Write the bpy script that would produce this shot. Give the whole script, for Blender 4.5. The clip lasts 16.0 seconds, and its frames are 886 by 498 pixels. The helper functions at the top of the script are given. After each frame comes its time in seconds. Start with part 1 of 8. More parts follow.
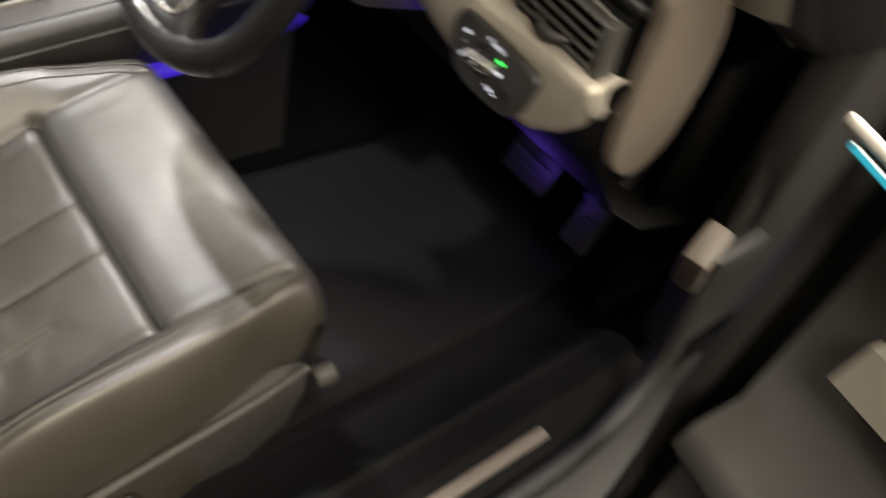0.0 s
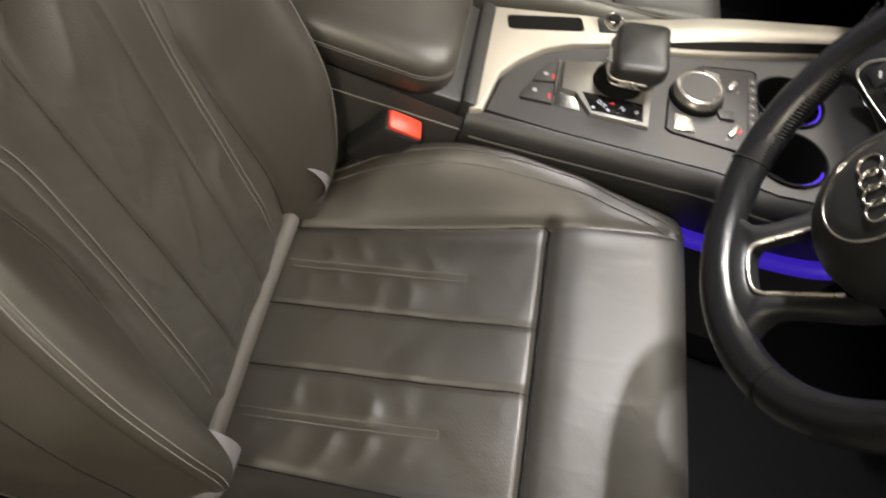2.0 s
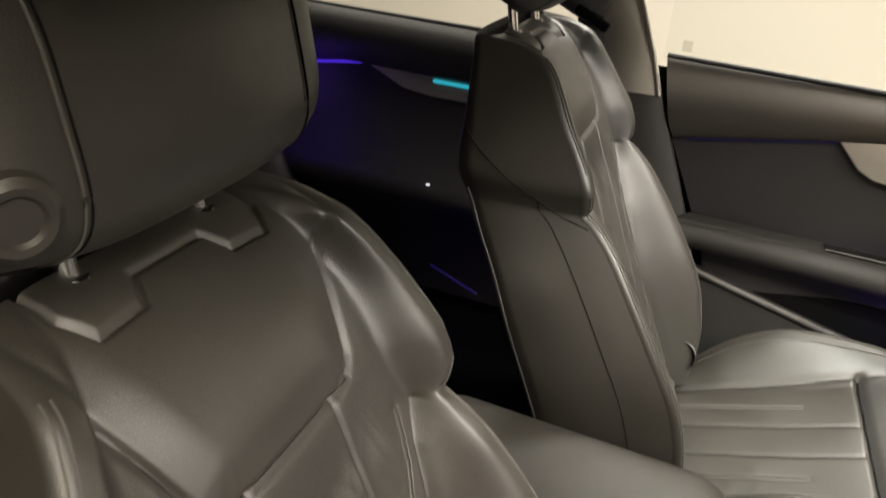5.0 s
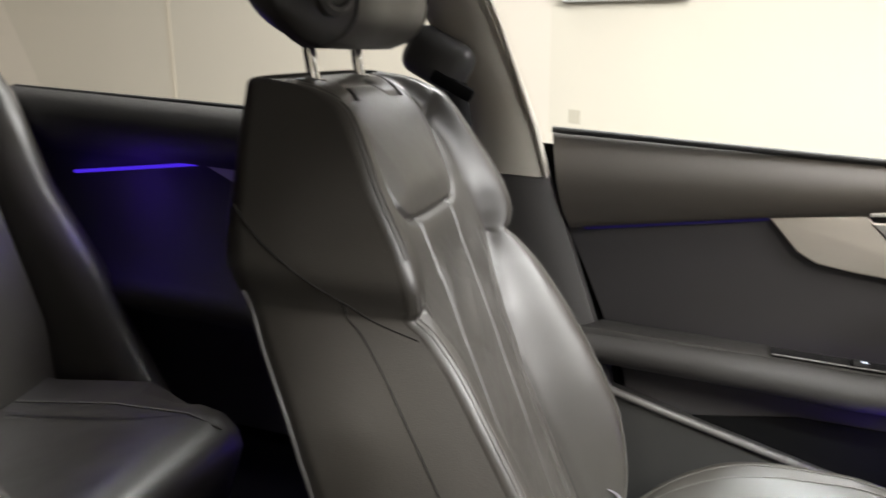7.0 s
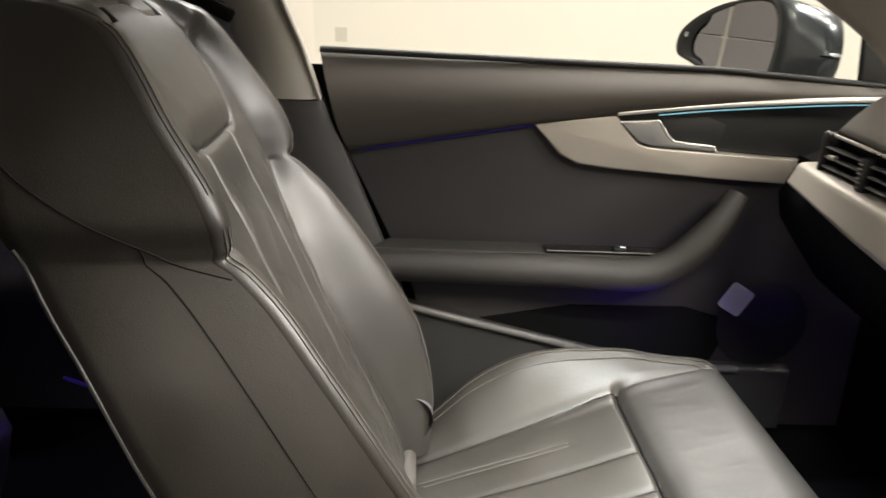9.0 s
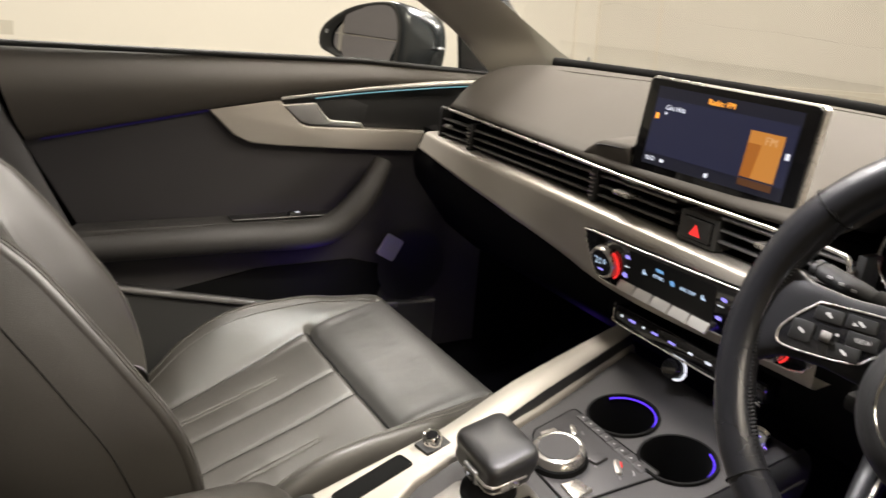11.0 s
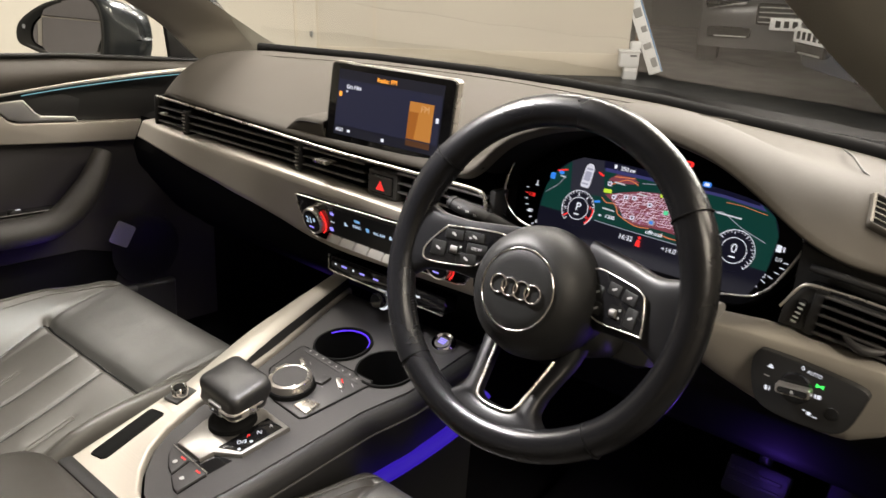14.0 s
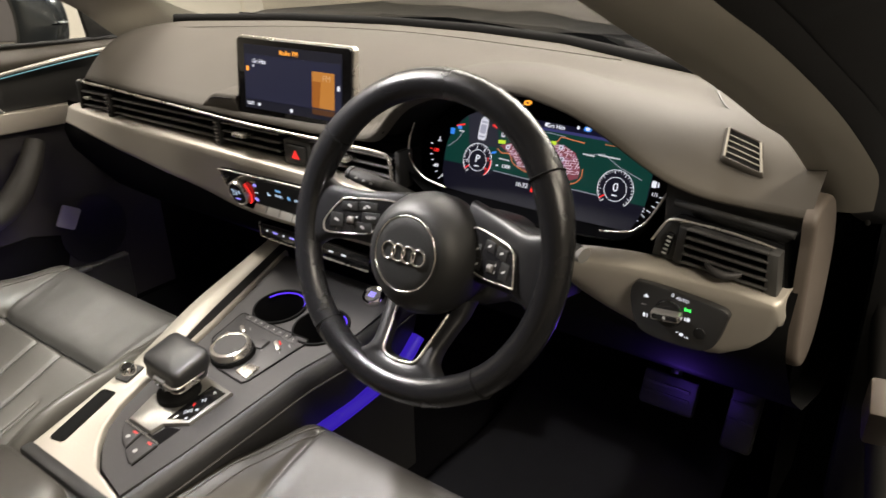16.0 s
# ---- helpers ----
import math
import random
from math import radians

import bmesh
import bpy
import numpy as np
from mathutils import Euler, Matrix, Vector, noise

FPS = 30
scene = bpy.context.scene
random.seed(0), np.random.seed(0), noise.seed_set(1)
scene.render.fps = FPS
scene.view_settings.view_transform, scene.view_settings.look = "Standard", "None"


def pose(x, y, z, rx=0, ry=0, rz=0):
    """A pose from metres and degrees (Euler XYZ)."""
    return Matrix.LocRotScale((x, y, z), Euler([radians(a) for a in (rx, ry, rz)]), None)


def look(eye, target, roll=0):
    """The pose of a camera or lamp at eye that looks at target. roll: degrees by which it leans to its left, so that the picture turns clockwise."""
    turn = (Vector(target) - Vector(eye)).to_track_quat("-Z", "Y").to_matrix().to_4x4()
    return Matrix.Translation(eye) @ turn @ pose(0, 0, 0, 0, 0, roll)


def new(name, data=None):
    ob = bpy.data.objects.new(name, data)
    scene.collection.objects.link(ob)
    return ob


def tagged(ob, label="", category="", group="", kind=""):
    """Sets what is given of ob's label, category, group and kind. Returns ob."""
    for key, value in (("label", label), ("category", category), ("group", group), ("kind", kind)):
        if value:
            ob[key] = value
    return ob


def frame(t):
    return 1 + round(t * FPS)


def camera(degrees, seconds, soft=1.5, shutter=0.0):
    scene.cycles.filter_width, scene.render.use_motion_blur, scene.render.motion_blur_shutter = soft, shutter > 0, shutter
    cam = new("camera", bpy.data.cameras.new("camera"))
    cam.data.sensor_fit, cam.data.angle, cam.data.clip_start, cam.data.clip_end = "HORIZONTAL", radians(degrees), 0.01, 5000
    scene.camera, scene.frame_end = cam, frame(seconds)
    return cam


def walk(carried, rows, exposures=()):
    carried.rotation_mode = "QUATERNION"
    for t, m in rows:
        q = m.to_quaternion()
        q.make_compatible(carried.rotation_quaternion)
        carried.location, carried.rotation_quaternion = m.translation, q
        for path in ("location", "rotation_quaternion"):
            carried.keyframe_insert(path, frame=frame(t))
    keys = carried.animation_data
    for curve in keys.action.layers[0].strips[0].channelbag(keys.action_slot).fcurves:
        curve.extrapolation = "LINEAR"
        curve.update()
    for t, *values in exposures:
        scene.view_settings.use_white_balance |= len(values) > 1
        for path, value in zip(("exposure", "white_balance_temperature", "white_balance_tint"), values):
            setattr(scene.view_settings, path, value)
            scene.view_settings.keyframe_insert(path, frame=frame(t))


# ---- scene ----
cam = camera(59.6, 16.0, shutter=0.5)
CAR = pose(0, 0, 0, -4.5, 0, 0)      # from the car's own axes to the room's: it sits nose down in them
PATH = [
    (0, (1.026, -0.306, 1.113), (0.119, 0.795, -0.289), 17.7),
    (0.5, (0.939, -0.318, 1.138), (-0.191, 0.44, -0.328), 22.1),
    (1, (0.861, -0.331, 1.132), (-0.283, 0.228, -0.41), 28.1),
    (1.5, (0.819, -0.324, 1.128), (-0.325, 0.068, -0.465), 29.3),
    (2, (0.783, -0.352, 1.154), (-0.37, -0.108, -0.462), 26.4),
    (2.5, (0.786, -0.373, 1.156), (-0.477, -0.27, -0.392), 22.0),
    (3, (0.79, -0.4, 1.164), (-0.575, -0.424, -0.298), 18.3),
    (3.5, (0.784, -0.416, 1.171), (-0.672, -0.581, -0.19), 14.5),
    (4, (0.78, -0.427, 1.183), (-0.774, -0.729, -0.038), 11.6),
    (4.5, (0.78, -0.433, 1.197), (-0.862, -0.865, 0.139), 8.9),
    (4.7, (0.777, -0.439, 1.201), (-0.898, -0.92, 0.22), 8.0),
    (6.8, (0.472, -0.349, 1.071), (-1.363, -0.94, 0.537), 4.1),
    (7, (0.431, -0.349, 1.059), (-1.424, -0.865, 0.52), 3.9),
    (7.5, (0.381, -0.359, 1.05), (-1.496, -0.726, 0.462), 3.5),
    (8, (0.376, -0.358, 1.039), (-1.507, -0.585, 0.405), 3.2),
    (8.2, (0.383, -0.356, 1.031), (-1.5, -0.525, 0.379), 3.1),
    (10.3, (0.568, -0.524, 1.069), (-1.192, 0.189, 0.443), 4.9),
    (10.5, (0.599, -0.527, 1.065), (-1.128, 0.267, 0.444), 5.2),
    (11, (0.61, -0.53, 1.053), (-1.01, 0.467, 0.437), 5.7),
    (11.5, (0.605, -0.552, 1.063), (-0.914, 0.596, 0.451), 6.0),
    (12, (0.627, -0.56, 1.072), (-0.784, 0.723, 0.468), 6.4),
    (12.5, (0.665, -0.562, 1.07), (-0.657, 0.814, 0.471), 6.4),
    (13, (0.709, -0.569, 1.077), (-0.56, 0.856, 0.478), 5.9),
    (13.5, (0.749, -0.581, 1.088), (-0.484, 0.871, 0.48), 5.2),
    (14, (0.783, -0.601, 1.094), (-0.422, 0.867, 0.465), 4.4),
    (14.5, (0.82, -0.611, 1.103), (-0.352, 0.868, 0.442), 3.7),
    (15, (0.852, -0.631, 1.097), (-0.294, 0.847, 0.388), 2.6),
    (15.5, (0.887, -0.644, 1.131), (-0.241, 0.826, 0.377), 1.0),
    (16, (0.884, -0.577, 1.16), (-0.239, 0.867, 0.352), -1.3),
]
walk(cam, [(t, CAR @ look(eye, target, roll)) for t, eye, target, roll in PATH],  [(0.0, 0.35, 6600, 9), (0.7, 0.05, 6600, 9), (1.5, -0.13, 6600, 9), (4.0, -0.08, 6700, 9), (4.7, 0.08, 6600, 9), (7.0, 0.48, 5900, 10), (8.2, 0.38, 6050, 10), (10.3, 0.16, 6450, 12), (12.0, -0.07, 6450, 12), (16.0, -0.12, 6550, 11)])

# ---- light and room exposure ----
world = bpy.data.worlds.new("world")
scene.world = world
world.use_nodes = True
world.node_tree.nodes["Background"].inputs[0].default_value = (0.9, 0.86, 0.78, 1)
world.node_tree.nodes["Background"].inputs[1].default_value = 0.02


WARM, COOL, CREAM = (1.0, 0.89, 0.72), (1.0, 0.93, 0.83), (1.0, 0.93, 0.84)


def area_lamp(name, at, target, sx, sy, watts, colour=WARM):
    d = bpy.data.lights.new(name, "AREA")
    d.shape, d.size, d.size_y, d.energy, d.color = "RECTANGLE", sx, sy, watts, colour
    ob = new(name, d)
    ob.matrix_world = look(at, target)
    return ob


# Unseen showroom ceiling panels, added where light was wanted: beside the driver's side, over the bonnet, along the
# walls.
area_lamp("unseen_ceiling_lamp", (2.0, 0.9, 2.75), (1.5, 0.4, 0), 0.5, 1.4, 80)
area_lamp("unseen_ceiling_lamp", (2.6, -0.8, 2.75), (2.0, -0.7, 0), 0.5, 1.4, 95)
# the two reading lamps in the roof, lit while the door is open: unseen, inferred from the wheel's shadow on the
# driver's cushion
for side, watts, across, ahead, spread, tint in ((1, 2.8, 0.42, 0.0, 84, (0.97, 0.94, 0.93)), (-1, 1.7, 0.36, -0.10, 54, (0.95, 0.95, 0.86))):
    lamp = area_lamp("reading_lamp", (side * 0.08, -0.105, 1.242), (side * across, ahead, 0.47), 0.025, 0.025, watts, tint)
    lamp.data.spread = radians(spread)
area_lamp("unseen_ceiling_lamp", (-0.2, 2.0, 2.75), (-0.2, 1.8, 0), 2.2, 0.35, 170, COOL)
# tilted towards the cabin, added to brighten the passenger's door
area_lamp("unseen_ceiling_lamp", (0.8, 3.2, 2.75), (-0.3, -0.2, 0.8), 2.6, 0.5, 140, COOL)
area_lamp("unseen_ceiling_lamp", (-1.75, 0.25, 2.75), (-1.5, 0.25, 0), 0.4, 1.5, 135, COOL)
area_lamp("unseen_ceiling_lamp", (-3.3, -1.7, 2.75), (-3.5, -1.7, 0), 0.4, 5.0, 42, CREAM)
area_lamp("unseen_ceiling_lamp", (-2.9, 3.2, 2.75), (-2.9, 3.5, 0), 2.4, 0.4, 55, CREAM)
area_lamp("unseen_ceiling_lamp", (0.8, 6.9, 2.75), (0.4, 6.9, 0), 2.4, 0.4, 60, COOL)
# aimed at the car from ahead, added to brighten headrest and upper backrest
area_lamp("unseen_ceiling_lamp", (0.5, 6.1, 2.7), (0.3, -0.6, 1.0), 2.4, 0.5, 200, COOL)


# ---- materials ----
def material(name, colour, rough=0.5, metal=0.0, grain=0.0, grain_scale=800.0, mottle=0.0, mottle_scale=9.0,
             rough_var=0.0, spec=0.5, coat=0.0, emit=None, emit_power=0.0, voronoi=False, stretch=None, wrinkle=0.0):
    """A surface with fine relief (grain) and slow variation (mottle)."""
    m = bpy.data.materials.new(name)
    m.use_nodes = True
    nt = m.node_tree
    b = nt.nodes["Principled BSDF"]
    b.inputs["Base Color"].default_value = (*colour, 1)
    b.inputs["Roughness"].default_value = rough
    b.inputs["Metallic"].default_value = metal
    b.inputs["Specular IOR Level"].default_value = spec
    b.inputs["Coat Weight"].default_value = coat
    if emit:
        b.inputs["Emission Color"].default_value = (*emit, 1)
        b.inputs["Emission Strength"].default_value = emit_power
    co = nt.nodes.new("ShaderNodeTexCoord")
    src = co.outputs["Object"]
    if stretch:
        mp = nt.nodes.new("ShaderNodeMapping")
        mp.inputs["Scale"].default_value = stretch
        nt.links.new(src, mp.inputs["Vector"])
        src = mp.outputs["Vector"]
    if grain:
        if voronoi:
            tex = nt.nodes.new("ShaderNodeTexVoronoi")
            tex.feature = "DISTANCE_TO_EDGE"
            out = tex.outputs["Distance"]
        else:
            tex = nt.nodes.new("ShaderNodeTexNoise")
            tex.inputs["Detail"].default_value = 3
            out = tex.outputs["Fac"]
        tex.inputs["Scale"].default_value = grain_scale
        nt.links.new(src, tex.inputs["Vector"])
        bump = nt.nodes.new("ShaderNodeBump")
        bump.inputs["Strength"].default_value = grain
        bump.inputs["Distance"].default_value = 0.001
        nt.links.new(out, bump.inputs["Height"])
        nt.links.new(bump.outputs["Normal"], b.inputs["Normal"])
        if wrinkle:                                  # soft creases of worn hide, a finger's width apart
            fold = nt.nodes.new("ShaderNodeTexNoise")
            fold.inputs["Scale"].default_value = 24
            fold.inputs["Detail"].default_value = 4
            fold.inputs["Distortion"].default_value = 0.5
            nt.links.new(src, fold.inputs["Vector"])
            relief = nt.nodes.new("ShaderNodeBump")
            relief.inputs["Strength"].default_value = wrinkle
            relief.inputs["Distance"].default_value = 0.006
            nt.links.new(fold.outputs["Fac"], relief.inputs["Height"])
            nt.links.new(relief.outputs["Normal"], bump.inputs["Normal"])
    if mottle or rough_var:
        tex = nt.nodes.new("ShaderNodeTexNoise")
        tex.inputs["Scale"].default_value = mottle_scale
        tex.inputs["Detail"].default_value = 5
        nt.links.new(src, tex.inputs["Vector"])
        if mottle:
            mix = nt.nodes.new("ShaderNodeMix")
            mix.data_type = "RGBA"
            mix.inputs[6].default_value = (*[c * (1 - mottle) for c in colour], 1)
            mix.inputs[7].default_value = (*[min(1, c * (1 + mottle)) for c in colour], 1)
            nt.links.new(tex.outputs["Fac"], mix.inputs[0])
            nt.links.new(mix.outputs[2], b.inputs["Base Color"])
        if rough_var:
            rng = nt.nodes.new("ShaderNodeMapRange")
            rng.inputs[1].default_value, rng.inputs[2].default_value = 0.3, 0.7
            rng.inputs[3].default_value, rng.inputs[4].default_value = rough - rough_var, rough + rough_var
            nt.links.new(tex.outputs["Fac"], rng.inputs[0])
            nt.links.new(rng.outputs[0], b.inputs["Roughness"])
    return m


def glow(name, colour, power):
    return material(name, (0.01, 0.01, 0.01), 0.4, emit=colour, emit_power=power)


LEATHER = material("black_leather", (0.029, 0.0255, 0.0205), 0.46, wrinkle=0.09, grain=0.2, grain_scale=520, voronoi=True, mottle=0.2, mottle_scale=14, rough_var=0.07, spec=0.85)
PERFORATED = material("perforated_leather", (0.030, 0.027, 0.0225), 0.46, wrinkle=0.09, grain=0.28, grain_scale=330, voronoi=True, mottle=0.17, mottle_scale=12, rough_var=0.06, spec=0.85)
THIGH_HIDE = material("smooth_thigh_leather", (0.034, 0.032, 0.030), 0.52, wrinkle=0.09, grain=0.22, grain_scale=420, voronoi=True, mottle=0.17, mottle_scale=12, rough_var=0.06, spec=0.7)
WHEEL_LEATHER = material("wheel_leather", (0.008, 0.008, 0.009), 0.25, spec=0.4, grain=0.12, grain_scale=1100, voronoi=True, mottle=0.2, rough_var=0.08)
SEAM = material("black_seam_thread", (0.012, 0.011, 0.010), 0.8, mottle=0.1, spec=0.2)
ROLL_HIDE = material("pale_leather_roll", (0.075, 0.068, 0.062), 0.6, grain=0.2, grain_scale=600, voronoi=True, mottle=0.2)
THREAD = material("grey_thread", (0.095, 0.09, 0.082), 0.7)
PIPING = material("piping", (0.035, 0.032, 0.029), 0.5, mottle=0.1)
SOFT_DASH = material("soft_dash_plastic", (0.064, 0.057, 0.048), 0.66, spec=0.3, grain=0.2, grain_scale=900, voronoi=True, mottle=0.06, mottle_scale=6)
VENT_PLASTIC = material("vent_plastic", (0.05, 0.049, 0.047), 0.4, mottle=0.15)
BLACK_PLASTIC = material("black_plastic", (0.020, 0.020, 0.020), 0.45, grain=0.3, grain_scale=900, mottle=0.15)
# near-black: stands for shade in slots and openings, and for black lower trim
DARK_VOID = material("matt_black_and_shade", (0.006, 0.006, 0.006), 0.85, mottle=0.2, spec=0.1)
HUB_PLASTIC = material("soft_black_airbag_cover", (0.009, 0.009, 0.009), 0.48, spec=0.35, grain=0.3, grain_scale=900, mottle=0.15)
KNOB_LEATHER = material("knob_leather", (0.018, 0.018, 0.018), 0.38, grain=0.1, grain_scale=700, voronoi=True, mottle=0.2)
SPOKE_BLACK = material("satin_black_spoke", (0.009, 0.009, 0.010), 0.40, spec=0.28, grain=0.06, grain_scale=900, mottle=0.1, rough_var=0.05)
STALK = material("matt_stalk_plastic", (0.007, 0.007, 0.007), 0.6, grain=0.2, mottle=0.15, spec=0.2)
CLUSTER_BLACK = material("smoked_cluster_cover", (0.004, 0.004, 0.005), 0.35, mottle=0.1, spec=0.15)
END_CAP = material("taupe_end_cap", (0.115, 0.095, 0.080), 0.5, grain=0.2, grain_scale=900, mottle=0.08)
GLOSS_BLACK = material("gloss_black", (0.008, 0.008, 0.009), 0.08, coat=0.3, rough_var=0.02, mottle_scale=20)
DOOR_CARD = material("door_card", (0.034, 0.032, 0.030), 0.55, grain=0.5, grain_scale=700, voronoi=True, mottle=0.1)
DOOR_INSERT = material("door_insert_leather", (0.027, 0.025, 0.026), 0.6, grain=0.4, grain_scale=800, voronoi=True, mottle=0.1)
ALU = material("brushed_aluminium", (0.42, 0.39, 0.34), 0.44, metal=0.42, grain=0.15, grain_scale=300, rough_var=0.05, mottle=0.05, stretch=(0.05, 1, 8))
SATIN = material("satin_silver", (0.66, 0.63, 0.58), 0.28, metal=0.9, rough_var=0.04, mottle_scale=30)
GATE_SILVER = material("satin_gate_silver", (0.36, 0.35, 0.33), 0.34, metal=0.85, rough_var=0.05, mottle_scale=40)
CHROME = material("chrome", (0.85, 0.84, 0.82), 0.08, metal=1.0, rough_var=0.03, mottle_scale=40)
CONSOLE = material("console_plate", (0.050, 0.048, 0.049), 0.5, metal=0.25, grain=0.2, grain_scale=600, mottle=0.08)
PILLAR_TRIM = material("pillar_trim", (0.30, 0.28, 0.24), 0.65, grain=0.4, grain_scale=900, mottle=0.08)
HEADLINER = material("headliner", (0.58, 0.55, 0.48), 0.9, grain=0.5, grain_scale=1200, mottle=0.08)
RUBBER = material("door_seal_rubber", (0.012, 0.012, 0.012), 0.6, grain=0.2, mottle=0.2)
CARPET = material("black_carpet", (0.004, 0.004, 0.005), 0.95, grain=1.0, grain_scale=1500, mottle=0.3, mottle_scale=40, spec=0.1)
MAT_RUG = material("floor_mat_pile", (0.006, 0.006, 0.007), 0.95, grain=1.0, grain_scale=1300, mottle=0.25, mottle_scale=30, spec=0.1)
PAINT = material("dark_grey_paint", (0.045, 0.05, 0.055), 0.25, metal=0.4, coat=0.8, grain=0.05, grain_scale=3000, mottle=0.05)
STRIP = material("pale_satin_metal", (0.72, 0.70, 0.66), 0.35, metal=0.35, rough_var=0.04, mottle_scale=30)
RED_PLASTIC = material("red_plastic", (0.65, 0.06, 0.03), 0.35, mottle=0.08)
WALL_PAINT = material("cream_wall_paint", (0.62, 0.575, 0.495), 0.8, grain=0.2, grain_scale=120, mottle=0.03, mottle_scale=1.2)
FLOOR_TILE = material("showroom_floor", (0.035, 0.035, 0.035), 0.5, grain=0.1, grain_scale=60, mottle=0.15, mottle_scale=3, rough_var=0.08)
WHITE_BOARD = material("white_board", (0.75, 0.76, 0.78), 0.4, mottle=0.05)
GREY_METAL = material("grey_metal", (0.35, 0.35, 0.34), 0.4, metal=0.6, mottle=0.1)
WHITE_INK = glow("lit_white_symbol", (0.9, 0.92, 1.0), 1.0)
DIM_INK = material("printed_white", (0.38, 0.38, 0.38), 0.5)
RED_GLOW = glow("lit_red_symbol", (1.0, 0.035, 0.03), 1.2)
ORANGE_GLOW = glow("lit_orange", (1.0, 0.38, 0.04), 1.6)
GREEN_GLOW = glow("lit_green_symbol", (0.05, 1.0, 0.12), 2.0)
VIOLET_INK = glow("lit_violet_symbol", (0.35, 0.30, 1.0), 1.2)
VIOLET_GLOW = glow("violet_light_strip", (0.10, 0.03, 1.0), 1.5)
CYAN_SOFT = glow("pale_cyan_light", (0.22, 0.52, 0.58), 0.75)
CYAN_GLOW = glow("cyan_light_strip", (0.04, 0.55, 0.70), 0.6)
COOL_INK = glow("lit_cool_white", (0.60, 0.78, 1.0), 0.9)
ICE_INK = glow("lit_ice_blue", (0.18, 0.42, 0.75), 0.9)
SCREEN_BG = glow("screen_background", (0.006, 0.007, 0.018), 0.9)
SCREEN_BLUE = glow("screen_blue_shade", (0.012, 0.014, 0.040), 1.0)

VIOLET_SPILL = glow("violet_spill_glow", (0.085, 0.03, 1.0), 0.42)
VIOLET_LINE = glow("rear_violet_strip", (0.10, 0.03, 1.0), 0.5)
VIOLET_SOFT = glow("dim_violet_light", (0.10, 0.04, 0.8), 0.045)
GREY_WALL = material("grey_wall_paint", (0.165, 0.175, 0.16), 0.8, mottle=0.08, mottle_scale=1.5)
PALE_TRIM = material("pale_trim", (0.62, 0.56, 0.46), 0.7, mottle=0.05)
BROWN_WOOD = material("brown_stained_wood", (0.16, 0.10, 0.06), 0.6, grain=0.3, grain_scale=200, mottle=0.2)
LILAC_GREY = material("lilac_grey_paint", (0.26, 0.24, 0.24), 0.6, grain=0.1, mottle=0.06)
PRINT_BLUE = material("printed_blue", (0.10, 0.22, 0.42), 0.5, mottle=0.05)
PRINT_GREY = material("printed_grey", (0.22, 0.22, 0.22), 0.5, mottle=0.05)
PAINT_SILVER = material("dark_silver_paint", (0.07, 0.07, 0.072), 0.3, metal=0.5, coat=0.5, mottle=0.05)
PAINT_BLUE = material("dark_blue_paint", (0.02, 0.035, 0.07), 0.25, metal=0.3, coat=0.8, mottle=0.05)


def glass(name, colour=(1, 1, 1), rough=0.0):
    """A thin pane: mostly clear, with a mirror's share that grows at grazing angles."""
    m = bpy.data.materials.new(name)
    m.use_nodes = True
    nt = m.node_tree
    nt.nodes.remove(nt.nodes["Principled BSDF"])
    tr, gl, mx, fr, pw = (nt.nodes.new("ShaderNode" + k) for k in ("BsdfTransparent", "BsdfGlossy", "MixShader", "LayerWeight", "Math"))
    tr.inputs[0].default_value = (*colour, 1)
    gl.inputs["Roughness"].default_value = rough
    pw.operation = "POWER"
    pw.inputs[1].default_value = 4.0
    nt.links.new(fr.outputs["Facing"], pw.inputs[0])
    nt.links.new(pw.outputs[0], mx.inputs[0])
    nt.links.new(tr.outputs[0], mx.inputs[1])
    nt.links.new(gl.outputs[0], mx.inputs[2])
    nt.links.new(mx.outputs[0], nt.nodes["Material Output"].inputs[0])
    return m


TINTED_GLASS = glass("tinted_glass", (0.92, 0.93, 0.91))
GLASS = glass("window_glass", (0.93, 0.95, 0.93))
FAINT_INK = glass("etched_glass", (0.80, 0.79, 0.76))
MIRROR = material("mirror_glass", (0.86, 0.86, 0.86), 0.01, metal=1.0)
LENS = material("clear_lens", (0.6, 0.6, 0.62), 0.1, metal=0.7, mottle=0.3, mottle_scale=40)


# ---- mesh helpers ----
def mesh_object(name, verts, faces, mat, parent=None, label="", smooth=True):
    me = bpy.data.meshes.new(name)
    me.from_pydata([tuple(map(float, v)) for v in verts], [], faces)
    me.validate()
    me.materials.append(mat)
    if smooth:
        me.shade_smooth()
    ob = new(name, me)
    ob.parent = parent
    if label:
        tagged(ob, label)
    return ob


def part(name, bm, mat, parent=None, label="", smooth=True, sharp=0.6):
    me = bpy.data.meshes.new(name)
    bmesh.ops.recalc_face_normals(bm, faces=bm.faces)
    bm.to_mesh(me)
    bm.free()
    me.materials.append(mat)
    if smooth:
        me.shade_smooth()
        me.set_sharp_from_angle(angle=sharp)
    ob = new(name, me)
    ob.parent = parent
    if label:
        tagged(ob, label)
    return ob


def thing(name, label, category, at=None, group="", kind=""):
    ob = new(name)
    ob.empty_display_size = 0.05
    if at is not None:
        ob.matrix_world = at
    return tagged(ob, label, category, group, kind)


